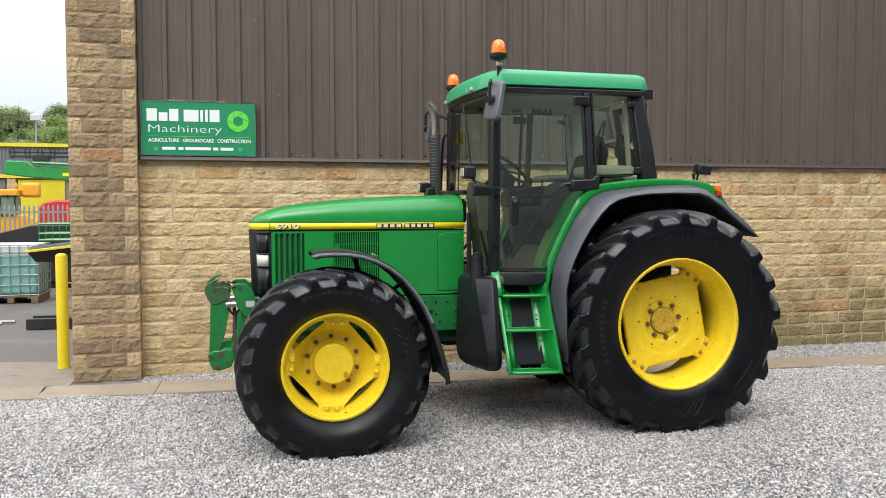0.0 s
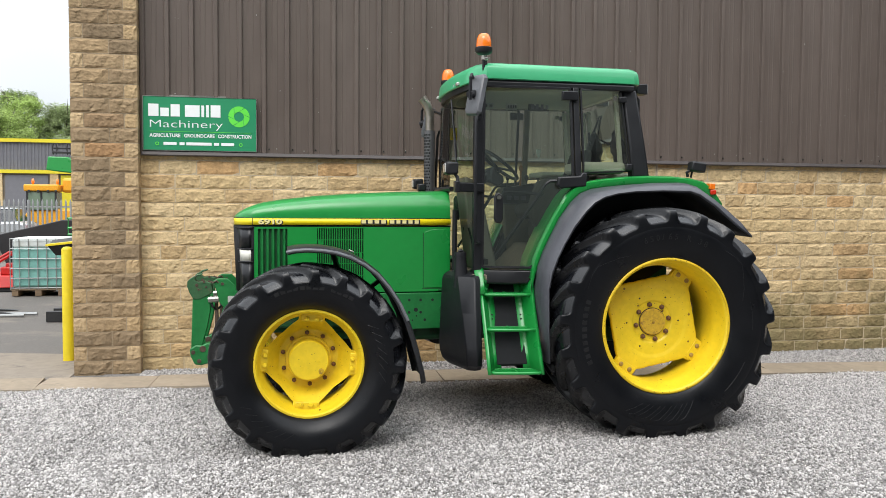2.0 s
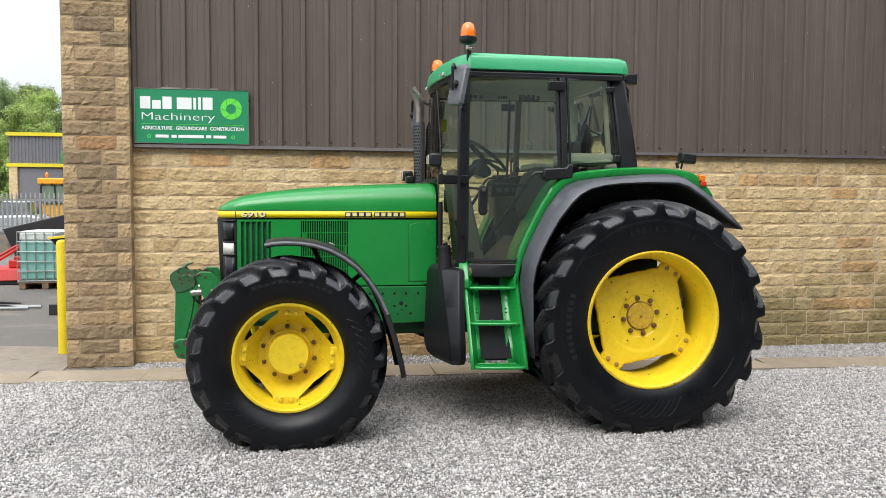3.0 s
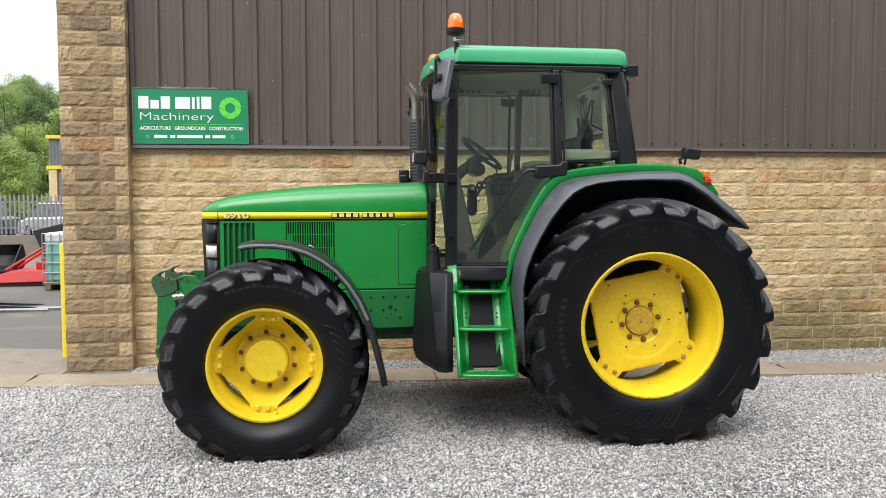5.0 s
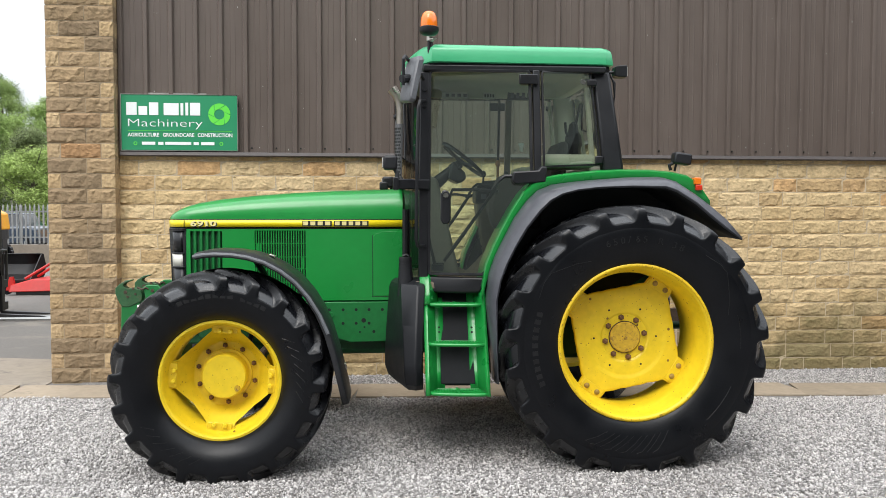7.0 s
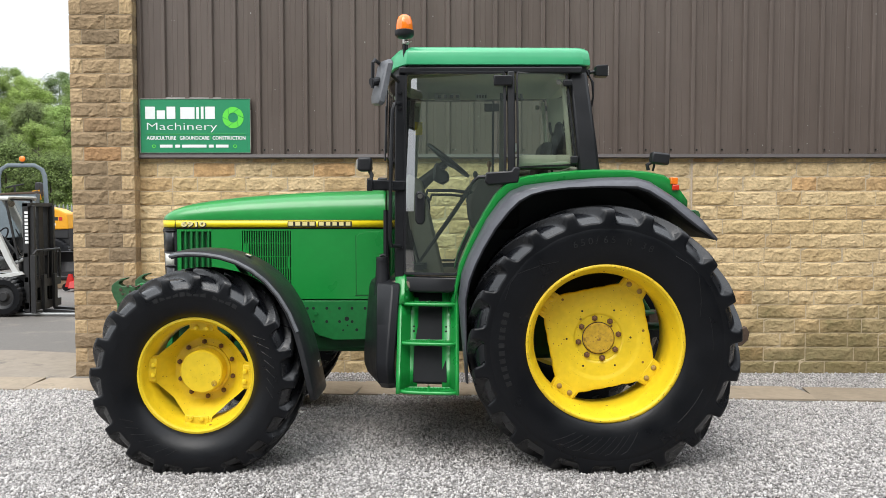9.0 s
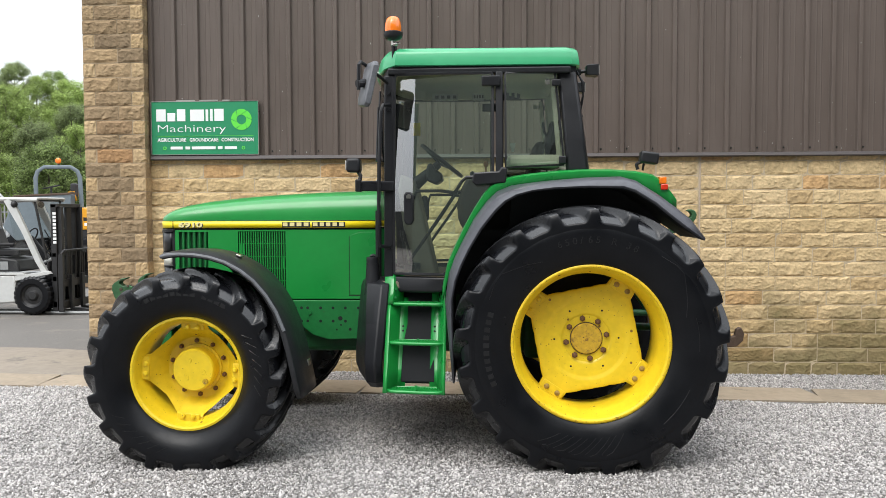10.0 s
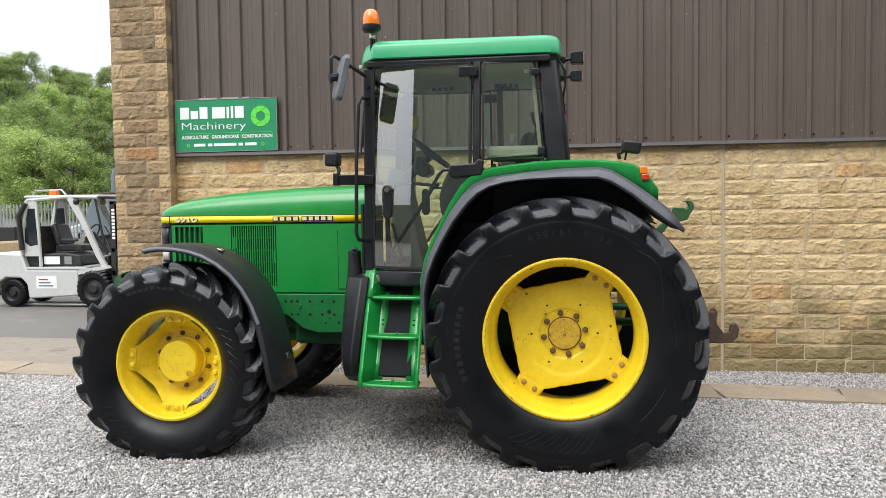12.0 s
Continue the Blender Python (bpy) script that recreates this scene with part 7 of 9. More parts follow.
def wheel_on(parent, x, y, z, r, w, tyre_mat=None, rim_mat=None):
    """A wheel turned round an axle along y: tyre with a ribbed rim under it."""
    s = Shape()
    s.lathe([(y - w / 2 + 0.02, r * 0.55), (y - w / 2, r * 0.62), (y - w / 2, r * 0.88), (y - w / 2 + 0.03, r), (y + w / 2 - 0.03, r), (y + w / 2, r * 0.88), (y + w / 2, r * 0.62), (y + w / 2 - 0.02, r * 0.55)], x, z, 72)
    s.v = [(x + (p[0] - x) * q, p[1], z + (p[2] - z) * q) for p, q in ((p, 0.955 if (i // 8) % 3 == 0 and 2 <= i % 8 <= 5 else 1.0) for i, p in enumerate(s.v))]
    tyre = part("tyre", s, tyre_mat or RUBBER, parent, smooth=30)
    s = Shape()
    s.lathe([(y - w / 2 + 0.015, r * 0.58), (y - w / 2 + 0.03, r * 0.52), (y - w / 2 + 0.06, r * 0.46), (y - w / 2 + 0.05, r * 0.3), (y - w / 2 + 0.02, r * 0.22), (y - w / 2 + 0.01, r * 0.2), (y - w / 2 + 0.01, 0.0004)], x, z, 24)
    part("rim", s, rim_mat or BLACK, tyre, smooth=30)
    return tyre


# bollard
bx, by = -1.968, 10.0
bz = ground_z(bx, by)
s = Shape()
s.rings([[(bx + r * math.cos(k * math.pi / 12), by + r * math.sin(k * math.pi / 12), z) for k in range(24)] for r, z in ((0.064, bz - 0.05), (0.064, 1.205), (0.060, 1.222), (0.045, 1.238), (0.02, 1.245))])
whole("bollard", s, SAFETY, (bx, by, bz), "yellow painted steel bollard beside the pillar", "bollard")
hoops = Shape()
for z in (0.52, 0.62, 0.83, 0.90):
    hoops.tube([(bx + 0.05, by + 0.10, z), (bx + 0.22, by + 0.12, z)], 0.010, 6)
hoops.tube([(bx + 0.22, by + 0.12, 0.10), (bx + 0.22, by + 0.12, 0.95)], 0.014, 6)
whole("gate_bracket", hoops, SAFETY, (bx + 0.2, by + 0.12, bz), "yellow steel gate bracket behind the bollard", "bracket")

# liquid container on its pallet
ix0, ix1, iy0, iy1 = -4.86, -3.84, 17.55, 18.6
iz = ground_z(-4.3, 18.0)
ibc = thing("liquid_container", (-4.35, 18.07, iz), "teal plastic liquid container in a steel cage on a pallet", "container")
s = Shape()
s.box(ix0 + 0.03, ix1 - 0.03, iy0 + 0.03, iy1 - 0.03, iz + 0.15, iz + 0.98)
body = part("tank", s, TANK, ibc, "teal-tinted plastic tank", bevel=0.07)
s = Shape()
s.box(ix0 + 0.032, ix1 - 0.032, iy0 + 0.032, iy1 - 0.032, iz + 0.945, iz + 1.16)
part("tank_top", s, TANK_TOP, body, "white empty top of the tank", bevel=0.06)
for k in range(6):
    s = Shape()
    z = iz + 0.16 + k * 0.196
    s.tube([(ix0, iy0, z), (ix1, iy0, z), (ix1, iy1, z), (ix0, iy1, z), (ix0, iy0, z)], 0.011, 6)
    part("cage_hoop", s, GALV, ibc)
for k in range(7):
    for yy in (iy0, iy1):
        s = Shape()
        x = ix0 + (ix1 - ix0) * k / 6
        s.tube([(x, yy, iz + 0.13), (x, yy, iz + 1.15)], 0.010, 6)
        part("cage_bar", s, GALV, ibc)
for k in range(1, 6):
    for xx in (ix0, ix1):
        s = Shape()
        y = iy0 + (iy1 - iy0) * k / 6
        s.tube([(xx, y, iz + 0.13), (xx, y, iz + 1.15)], 0.010, 6)
        part("cage_bar", s, GALV, ibc)
s = Shape()
s.box(ix0, ix1, iy0, iy1, iz + 0.115, iz + 0.14)
pal = part("pallet_deck", s, TIMBER, ibc)
for x in (ix0 + 0.02, (ix0 + ix1) / 2 - 0.06, ix1 - 0.14):
    s = Shape()
    s.box(x, x + 0.12, iy0, iy1, iz, iz + 0.112)
    part("pallet_runner", s, TIMBER, pal, bevel=0.004)

ibc.location += Vector((-0.28, 1.0, 0.0))
ibc.scale = (1.055, 1.055, 1.055)

# black blade implement with a yellow edge, on a box-section skid
jz = ground_z(-3, 14.5)
blade = thing("grader_blade", (-2.6, 14.5, jz), "black steel grader blade with a yellow edge on box-section skids", "implement")
s = Shape()
s.rings([[(-3.32, 14.30, 1.06), (-3.32, 14.62, 1.14), (-3.30, 14.62, 1.06), (-3.22, 14.40, 0.90)], [(-1.9, 14.35, 1.22), (-1.9, 14.80, 1.32), (-1.9, 14.75, 1.15), (-1.9, 14.55, 0.85)]])
part("mouldboard", s, BLACK, blade)
s = Shape()
s.rings([[(-3.34, 14.27, 1.082), (-3.34, 14.31, 1.090), (-3.34, 14.31, 1.060), (-3.34, 14.27, 1.052)], [(-1.9, 14.32, 1.242), (-1.9, 14.36, 1.250), (-1.9, 14.36, 1.22), (-1.9, 14.32, 1.212)]])
part("edge_strip", s, SAFETY, blade)
for y0 in (14.30, 14.75):
    s = Shape()
    s.box(-3.36, -1.9, y0, y0 + 0.12, jz, jz + 0.17)
    rail = part("skid", s, BLACK, blade, bevel=0.006)
s = Shape()
s.box(-3.361, -3.3605, 14.315, 14.405, jz + 0.02, jz + 0.15)
part("open_end", s, DARK, rail)
s = Shape()
s.box(-2.2, -2.05, 14.40, 14.60, jz + 0.1, 1.1)
part("upright", s, BLACK, blade)

# two steel tubes lying on the yard
for k, (y, x1) in enumerate(((15.05, -3.9), (15.25, -3.75))):
    s = Shape()
    zz = ground_z(-5, y) + 0.03
    s.tube([(-7.4, y + 0.1, zz), (x1, y, zz)], 0.028, 8)
    whole("steel_tube", s, GALV, (-5.5, y, zz - 0.028), "long galvanised steel tube lying on the asphalt", "tube", "loose tubes")

# red mower
mz = ground_z(-5.6, 19.3)
mower = thing("flail_mower", (-5.6, 19.4, mz), "red grass topper mower parked on the asphalt", "mower")
s = Shape()
s.rings([[(-6.35, 18.9, mz + 0.06), (-6.3, 18.9, mz + 0.22), (-5.9, 19.0, mz + 0.34), (-4.9, 19.0, mz + 0.34), (-4.7, 18.9, mz + 0.10)], [(-6.35, 20.3, mz + 0.06), (-6.3, 20.3, mz + 0.22), (-5.9, 20.2, mz + 0.34), (-4.9, 20.2, mz + 0.34), (-4.7, 20.3, mz + 0.10)]])
part("deck", s, RED, mower, bevel=0.02)
s = Shape()
s.box(-5.5, -5.15, 19.3, 19.7, mz + 0.34, mz + 0.52).box(-5.42, -5.25, 19.4, 19.6, mz + 0.5, mz + 0.6)
part("gearbox", s, RED, mower, bevel=0.03)
s = Shape()
s.tube([(-6.1, 19.2, mz + 0.34), (-5.3, 19.3, mz + 0.85), (-5.25, 19.6, mz + 0.85), (-6.1, 19.9, mz + 0.34)], 0.03, 8).tube([(-5.28, 19.45, mz + 0.85), (-4.9, 19.5, mz + 0.36)], 0.025, 8)
part("headstock", s, RED, mower)
s = Shape()
s.prism([(-6.42, mz + 0.10), (-6.34, mz + 0.40), (-6.28, mz + 0.40), (-6.22, mz + 0.10)], 18.95, 19.05)
part("side_plate", s, RED, mower)
for y in (19.0, 20.1):
    s = Shape()
    s.lathe([(y, 0.0004), (y, 0.09), (y + 0.07, 0.09), (y + 0.07, 0.0004)], -6.42, mz + 0.09, 16)
    part("gauge_wheel", s, RUBBER, mower)
s = Shape()
s.box(-6.2, -4.8, 18.95, 20.2, mz + 0.005, mz + 0.1)
part("blade_housing", s, BLACK, mower)

mower.location.x -= 0.3
mower.location.y += 0.6

# black bucket on a pallet
kz = ground_z(-6.4, 20.6)
bucket = thing("loader_bucket", (-6.5, 20.8, kz), "black loader bucket resting on a timber pallet", "bucket")
s = Shape()
prof = [(20.2, 0.30), (20.25, 0.22), (20.7, 0.20), (21.0, 0.35), (21.08, 0.60), (20.95, 0.84), (20.85, 0.86)]
s.rings([[(x, y, kz + z) for y, z in prof] for x in (-7.3, -6.9, -6.5, -6.02)], closed=False, caps=False)
shell = part("shell", s, BLACK, bucket, solid=0.02)
for x in (-7.3, -6.04):
    s = Shape()
    s.rings([[(x, y, kz + z) for y, z in prof], [(x + 0.02, y, kz + z) for y, z in prof]])
    part("side_plate", s, BLACK, shell)
for y in (20.25, 20.6, 20.95):
    s = Shape()
    s.box(-7.25, -6.1, y, y + 0.1, kz, kz + 0.19)
    part("pallet_block", s, TIMBER, bucket)

bucket.location.x -= 0.42

# dark skip and green basket behind the container
qz = ground_z(-5, 22.5)
s = Shape()
s.rings([[(-6.2, y, qz + 0.15), (-3.5, y, qz + 0.15), (-3.1, y, qz + 1.55), (-5.0, y, qz + 1.55), (-6.6, y, qz + 1.15)] for y in (22.0, 24.0)])
s.box(-6.0, -3.6, 22.1, 23.9, qz, qz + 0.2)
whole("skip", s, BLACK, (-4.9, 23, qz), "dark steel skip behind the liquid container", "skip", bevel=0.02)
basket = thing("work_basket", (-3.9, 20.6, ground_z(-3.9, 20.6)), "green tubular steel work basket on a stand", "basket")
gz0 = ground_z(-3.9, 20.6)
s = Shape()
for z in (1.05, 1.20, 1.42):
    s.tube([(-4.45, 20.3, z), (-3.3, 20.3, z), (-3.3, 21.0, z), (-4.45, 21.0, z), (-4.45, 20.3, z)], 0.028, 6)
part("rail", s, GREEN, basket)
for k in range(9):
    s = Shape()
    s.tube([(-4.45 + k * 0.144, 20.3, 1.05), (-4.45 + k * 0.144, 20.3, 1.42)], 0.012, 5)
    part("bar", s, GREEN, basket)
for x in (-4.40, -3.35):
    s = Shape()
    s.tube([(x, 20.6, gz0), (x, 20.6, 1.05)], 0.05, 8)
    part("leg", s, GREEN, basket)

# forklift
F0 = 14.95
fz = ground_z(-6.3, 15.3)
fork = thing("forklift", (-6.3, 15.45, fz), "white and black counterbalance forklift with a glazed cab", "forklift")
s = Shape()
s.rings([[(-7.95, y, fz + 0.30), (-7.9, y, fz + 0.85), (-7.75, y, fz + 1.05), (-7.15, y, fz + 1.02), (-7.05, y, fz + 0.72), (-5.98, y, fz + 0.72), (-5.98, y, fz + 0.22), (-7.02, y, fz + 0.16), (-7.06, y, fz + 0.44), (-7.18, y, fz + 0.56), (-7.50, y, fz + 0.57), (-7.66, y, fz + 0.48), (-7.70, y, fz + 0.30)] for y in (F0, F0 + 1.05)])
chassis = part("body", s, WHITE, fork, "white painted body with a counterweight", bevel=0.03)
s = Shape()
s.box(-7.05, -5.80, F0 - 0.004, F0 + 0.2, fz + 0.725, fz + 0.77).prism([(-5.98, fz + 0.72), (-5.35, fz + 0.80), (-5.30, fz + 0.75), (-5.98, fz + 0.62)], F0, F0 + 0.08)
part("running_board", s, WHITE, chassis, bevel=0.006)
s = Shape()
s.prism([(-5.98, fz + 0.25), (-5.98, fz + 0.62), (-5.38, fz + 0.74), (-5.3, fz + 0.4), (-5.5, fz + 0.2)], F0 + 0.22, F0 + 0.85)
part("front_frame", s, BLACK, chassis, bevel=0.02)
s = Shape()
s.prism([(-7.15, fz + 1.0), (-7.25, fz + 0.78), (-5.95, fz + 0.78), (-6.0, fz + 1.0), (-6.3, fz + 1.04)], F0 + 0.12, F0 + 0.93)
part("engine_cover", s, BLACK, chassis, bevel=0.03)
for a, b, col in ((-6.75, -6.42, WHITE_INK), (-6.32, -6.17, GALV)):
    s = Shape()
    s.box(a, b, F0 + 0.112, F0 + 0.118, fz + 0.82, fz + 0.97)
    part("label", s, col, chassis)
s = Shape()
s.box(-6.85, -6.42, F0 - 0.006, F0 - 0.002, fz + 0.36, fz + 0.60)
tag = part("label_plate", s, WHITE_INK, chassis)
for k in range(3):
    s = Shape()
    s.box(-6.80, -6.50 - 0.05 * k, F0 - 0.009, F0 - 0.007, fz + 0.40 + 0.06 * k, fz + 0.425 + 0.06 * k)
    part("label_bar", s, BLUE_GREY if k < 2 else RED, chassis)
wheel_on(fork, -5.66, F0 + 0.11, fz + 0.355, 0.355, 0.28)
wheel_on(fork, -5.66, F0 + 0.94, fz + 0.355, 0.355, 0.28)
wheel_on(fork, -7.38, F0 + 0.12, fz + 0.27, 0.27, 0.22)
wheel_on(fork, -7.38, F0 + 0.93, fz + 0.27, 0.27, 0.22)
for y in (F0 + 0.06, F0 + 0.99):
    s = Shape()
    s.tube([(-7.16, y, fz + 1.0), (-7.14, y, fz + 1.5), (-7.02, y, fz + 2.06)], 0.045, 8)
    part("rear_pillar", s, WHITE, fork)
    s = Shape()
    s.tube([(-6.78, y, fz + 0.78), (-6.80, y, fz + 1.4), (-6.84, y, fz + 2.0), (-6.95, y, fz + 2.08)], 0.032, 8)
    part("door_pillar", s, WHITE, fork)
    s = Shape()
    s.prism([(-7.10, fz + 0.98), (-6.80, fz + 0.98), (-6.82, fz + 1.2), (-7.0, fz + 1.17), (-7.1, fz + 1.25)], y - 0.02, y + 0.02)
    part("corner_panel", s, WHITE, fork)
    s = Shape()
    s.prism([(-7.04, fz + 1.90), (-6.86, fz + 1.90), (-6.86, fz + 2.07), (-7.02, fz + 2.07)], y - 0.02, y + 0.02)
    part("corner_panel", s, WHITE, fork)
    s = Shape()
    s.prism([(-7.08, fz + 1.22), (-6.84, fz + 1.18), (-6.86, fz + 1.90), (-7.04, fz + 1.90)], y - 0.006, y + 0.006)
    part("corner_window", s, DARK_GLASS, fork)
    s = Shape()
    s.prism([(-5.36, fz + 0.74), (-5.50, fz + 0.98), (-5.74, fz + 1.52), (-5.97, fz + 2.02), (-6.08, fz + 2.12), (-6.17, fz + 2.08), (-5.855, fz + 1.53), (-5.61, fz + 0.98), (-5.47, fz + 0.74)], y - 0.035, y + 0.035)
    part("front_pillar", s, WHITE, fork, "white curved overhead-guard pillar")
    s = Shape()
    s.tube([(-7.02, y, fz + 2.06), (-6.1, y, fz + 2.12), (-5.55, y, fz + 2.10)], 0.035, 8)
    part("roof_rail", s, WHITE, fork)
s = Shape()
s.box(-7.12, -7.06, F0 + 0.06, F0 + 0.99, fz + 1.0, fz + 1.55)
part("rear_panel", s, BLACK, fork, bevel=0.02)
s = Shape()
s.tube([(-7.12, F0 - 0.01, fz + 1.1), (-7.16, F0 - 0.02, fz + 1.75), (-7.02, F0 + 0.0, fz + 2.0)], 0.05, 8)
part("rear_cowl", s, BLACK, fork)
s = Shape()
s.box(-7.08, -5.52, F0 + 0.04, F0 + 1.01, fz + 2.10, fz + 2.15)
part("roof", s, WHITE, fork, "white cab roof", bevel=0.02)
s = Shape()
s.rings([[(-5.42, F0 + 0.08, fz + 1.05), (-5.42, F0 + 0.97, fz + 1.05)], [(-5.62, F0 + 0.08, fz + 2.08), (-5.62, F0 + 0.97, fz + 2.08)]], closed=False, caps=False)
ob = part("windscreen", s, CLEAR, fork)
ob.visible_shadow = False
s = Shape()
s.tube([(-5.42, F0 + 0.08, fz + 1.03), (-5.62, F0 + 0.08, fz + 2.09), (-5.62, F0 + 0.97, fz + 2.09), (-5.42, F0 + 0.97, fz + 1.03), (-5.42, F0 + 0.08, fz + 1.03)], 0.022, 6)
part("windscreen_frame", s, BLACK, fork)
s = Shape()
s.rings([[(-5.40, F0 + 0.10, fz + 0.72), (-5.40, F0 + 0.95, fz + 0.72)], [(-5.43, F0 + 0.10, fz + 1.04), (-5.43, F0 + 0.95, fz + 1.04)]], closed=False, caps=False)
part("front_cowl", s, BLACK, fork, solid=0.02)
s = Shape()
s.tube([(-5.50, F0 + 0.3, fz + 1.15), (-5.47, F0 + 0.62, fz + 1.08)], 0.012, 5).tube([(-5.56, F0 + 0.28, fz + 1.55), (-5.46, F0 + 0.55, fz + 1.12)], 0.010, 5)
part("wiper", s, BLACK, fork)
s = Shape()
s.rings([[(-7.10, F0 + 0.06, fz + 1.1), (-7.14, F0 + 0.99, fz + 1.1)], [(-7.03, F0 + 0.06, fz + 2.02), (-7.03, F0 + 0.99, fz + 2.02)]], closed=False, caps=False)
ob = part("rear_screen", s, CLEAR, fork)
ob.visible_shadow = False
s = Shape()
s.rings([[(-6.55, F0 + 0.28, fz + 1.06), (-6.05, F0 + 0.28, fz + 1.06), (-6.05, F0 + 0.78, fz + 1.06), (-6.55, F0 + 0.78, fz + 1.06)], [(-6.57, F0 + 0.27, fz + 1.2), (-6.04, F0 + 0.27, fz + 1.18), (-6.04, F0 + 0.79, fz + 1.18), (-6.57, F0 + 0.79, fz + 1.2)]])
fseat = part("seat", s, BLACK, fork, bevel=0.03)
s = Shape()
s.rings([[(-6.62, F0 + 0.29, fz + 1.18), (-6.48, F0 + 0.29, fz + 1.18), (-6.48, F0 + 0.77, fz + 1.18), (-6.62, F0 + 0.77, fz + 1.18)], [(-6.74, F0 + 0.31, fz + 1.58), (-6.62, F0 + 0.31, fz + 1.6), (-6.62, F0 + 0.75, fz + 1.6), (-6.74, F0 + 0.75, fz + 1.58)]])
part("seat_back", s, BLACK, fseat, bevel=0.04)
s = Shape()
s.box(-6.45, -6.1, F0 + 0.2, F0 + 0.27, fz + 1.25, fz + 1.31)
part("armrest", s, BLACK, fseat, bevel=0.02)
s = Shape()
cc = Vector((-5.95, F0 + 0.53, fz + 1.42))
s.tube([tuple(cc + 0.17 * Vector((0.45 * math.cos(a), math.sin(a), 0.89 * math.cos(a)))) for a in [2 * math.pi * k / 20 for k in range(21)]], 0.014, 6, caps=False)
s.tube([(-5.6, F0 + 0.53, fz + 1.0), tuple(cc)], 0.025, 6)
part("steering_wheel", s, BLACK, fork)
for y in (F0 + 0.10, F0 + 0.82):
    s = Shape()
    s.box(-5.34, -5.24, y, y + 0.07, fz + 0.06, fz + 2.02).box(-5.24, -5.16, y + 0.05, y + 0.12, fz + 0.10, fz + 1.98)
    part("mast_channel", s, BLACK, fork, bevel=0.006)
    s = Shape()
    s.tube([(-5.28, y + 0.16, fz + 0.15), (-5.28, y + 0.16, fz + 1.75)], 0.04, 8)
    part("lift_cylinder", s, BLACK, fork)
s = Shape()
s.box(-5.34, -5.20, F0 + 0.10, F0 + 0.94, fz + 1.96, fz + 2.03)
part("mast_crosshead", s, BLACK, fork, bevel=0.006)
for y in (F0 + 0.25, F0 + 0.53):
    s = Shape()
    s.box(-5.31, -5.26, y, y + 0.17, fz + 0.12, fz + 1.96)
    part("inner_channel", s, BLACK, fork, bevel=0.006)
for z0, z1 in ((0.12, 0.24), (1.05, 1.13), (0.6, 0.7)):
    s = Shape()
    s.box(-5.33, -5.25, F0 + 0.10, F0 + 0.94, fz + z0, fz + z1)
    part("mast_crossbar", s, BLACK, fork, bevel=0.006)
for k in range(9):
    s = Shape()
    z = fz + 1.30 + k * 0.066
    s.box(-5.30, -5.238, F0 + 0.098, F0 + 0.0995, z, z + 0.045)
    part("lettering_bar", s, WHITE_INK, fork)
s = Shape()
s.box(-5.16, -5.11, F0 + 0.02, F0 + 1.03, fz + 0.10, fz + 0.24).box(-5.16, -5.11, F0 + 0.02, F0 + 1.03, fz + 0.50, fz + 0.64).box(-5.17, -5.08, F0 + 0.0, F0 + 0.06, fz + 0.05, fz + 1.1)
carriage = part("carriage", s, BLACK, fork, bevel=0.006)
s = Shape()
s.tube([(-5.13, F0 + 0.03, fz + 0.6), (-5.12, F0 + 0.03, fz + 1.12), (-5.10, F0 + 0.08, fz + 1.17), (-5.10, F0 + 0.97, fz + 1.17), (-5.12, F0 + 1.02, fz + 1.12), (-5.13, F0 + 1.02, fz + 0.6)], 0.022, 6)
part("load_backrest", s, BLACK, carriage)
for k in range(5):
    s = Shape()
    y = F0 + 0.2 + k * 0.165
    s.tube([(-5.12, y, fz + 0.6), (-5.10, y, fz + 1.16)], 0.013, 6)
    part("backrest_bar", s, BLACK, carriage)
for y in (F0 + 0.28, F0 + 0.68):
    s = Shape()
    s.prism([(-5.11, fz + 0.72), (-5.06, fz + 0.72), (-5.06, fz + 0.10), (-4.3, fz + 0.06), (-4.15, fz + 0.045), (-4.3, fz + 0.03), (-5.08, fz + 0.04), (-5.11, fz + 0.1)], y, y + 0.1)
    part("fork_tine", s, BLACK, carriage)
s = Shape()
s.tube([(-5.62, F0 + 0.15, fz + 0.90), (-5.34, F0 + 0.12, fz + 1.02)], 0.032, 8)
part("tilt_ram", s, GALV, fork)
s = Shape()
s.tube([(-6.95, F0 + 0.15, fz + 2.14), (-6.90, F0 + 0.15, fz + 2.24), (-6.35, F0 + 0.15, fz + 2.25), (-6.25, F0 + 0.15, fz + 2.14)], 0.022, 6)
part("roof_hoop", s, GALV, fork)
s = Shape()
s.box(-6.58, -6.42, F0 + 0.08, F0 + 0.2, fz + 2.155, fz + 2.25)
part("beacon", s, AMBER, fork, bevel=0.02)
for y in (F0 + 0.04, F0 + 0.95):
    s = Shape()
    s.ball((-5.98, y, fz + 2.02), 0.06, 0.06, 0.065, 12, 6)
    part("work_lamp", s, BLACK, fork)
s = Shape()
s.rings([[(-6.02, F0 + 0.03, fz + 0.85), (-5.60, F0 + 0.03, fz + 0.85)], [(-6.0, F0 + 0.03, fz + 1.4), (-5.83, F0 + 0.03, fz + 1.4)], [(-6.1, F0 + 0.03, fz + 1.95), (-6.06, F0 + 0.03, fz + 1.95)]], closed=False, caps=False)
ob = part("side_screen", s, CLEAR, fork)
ob.visible_shadow = False

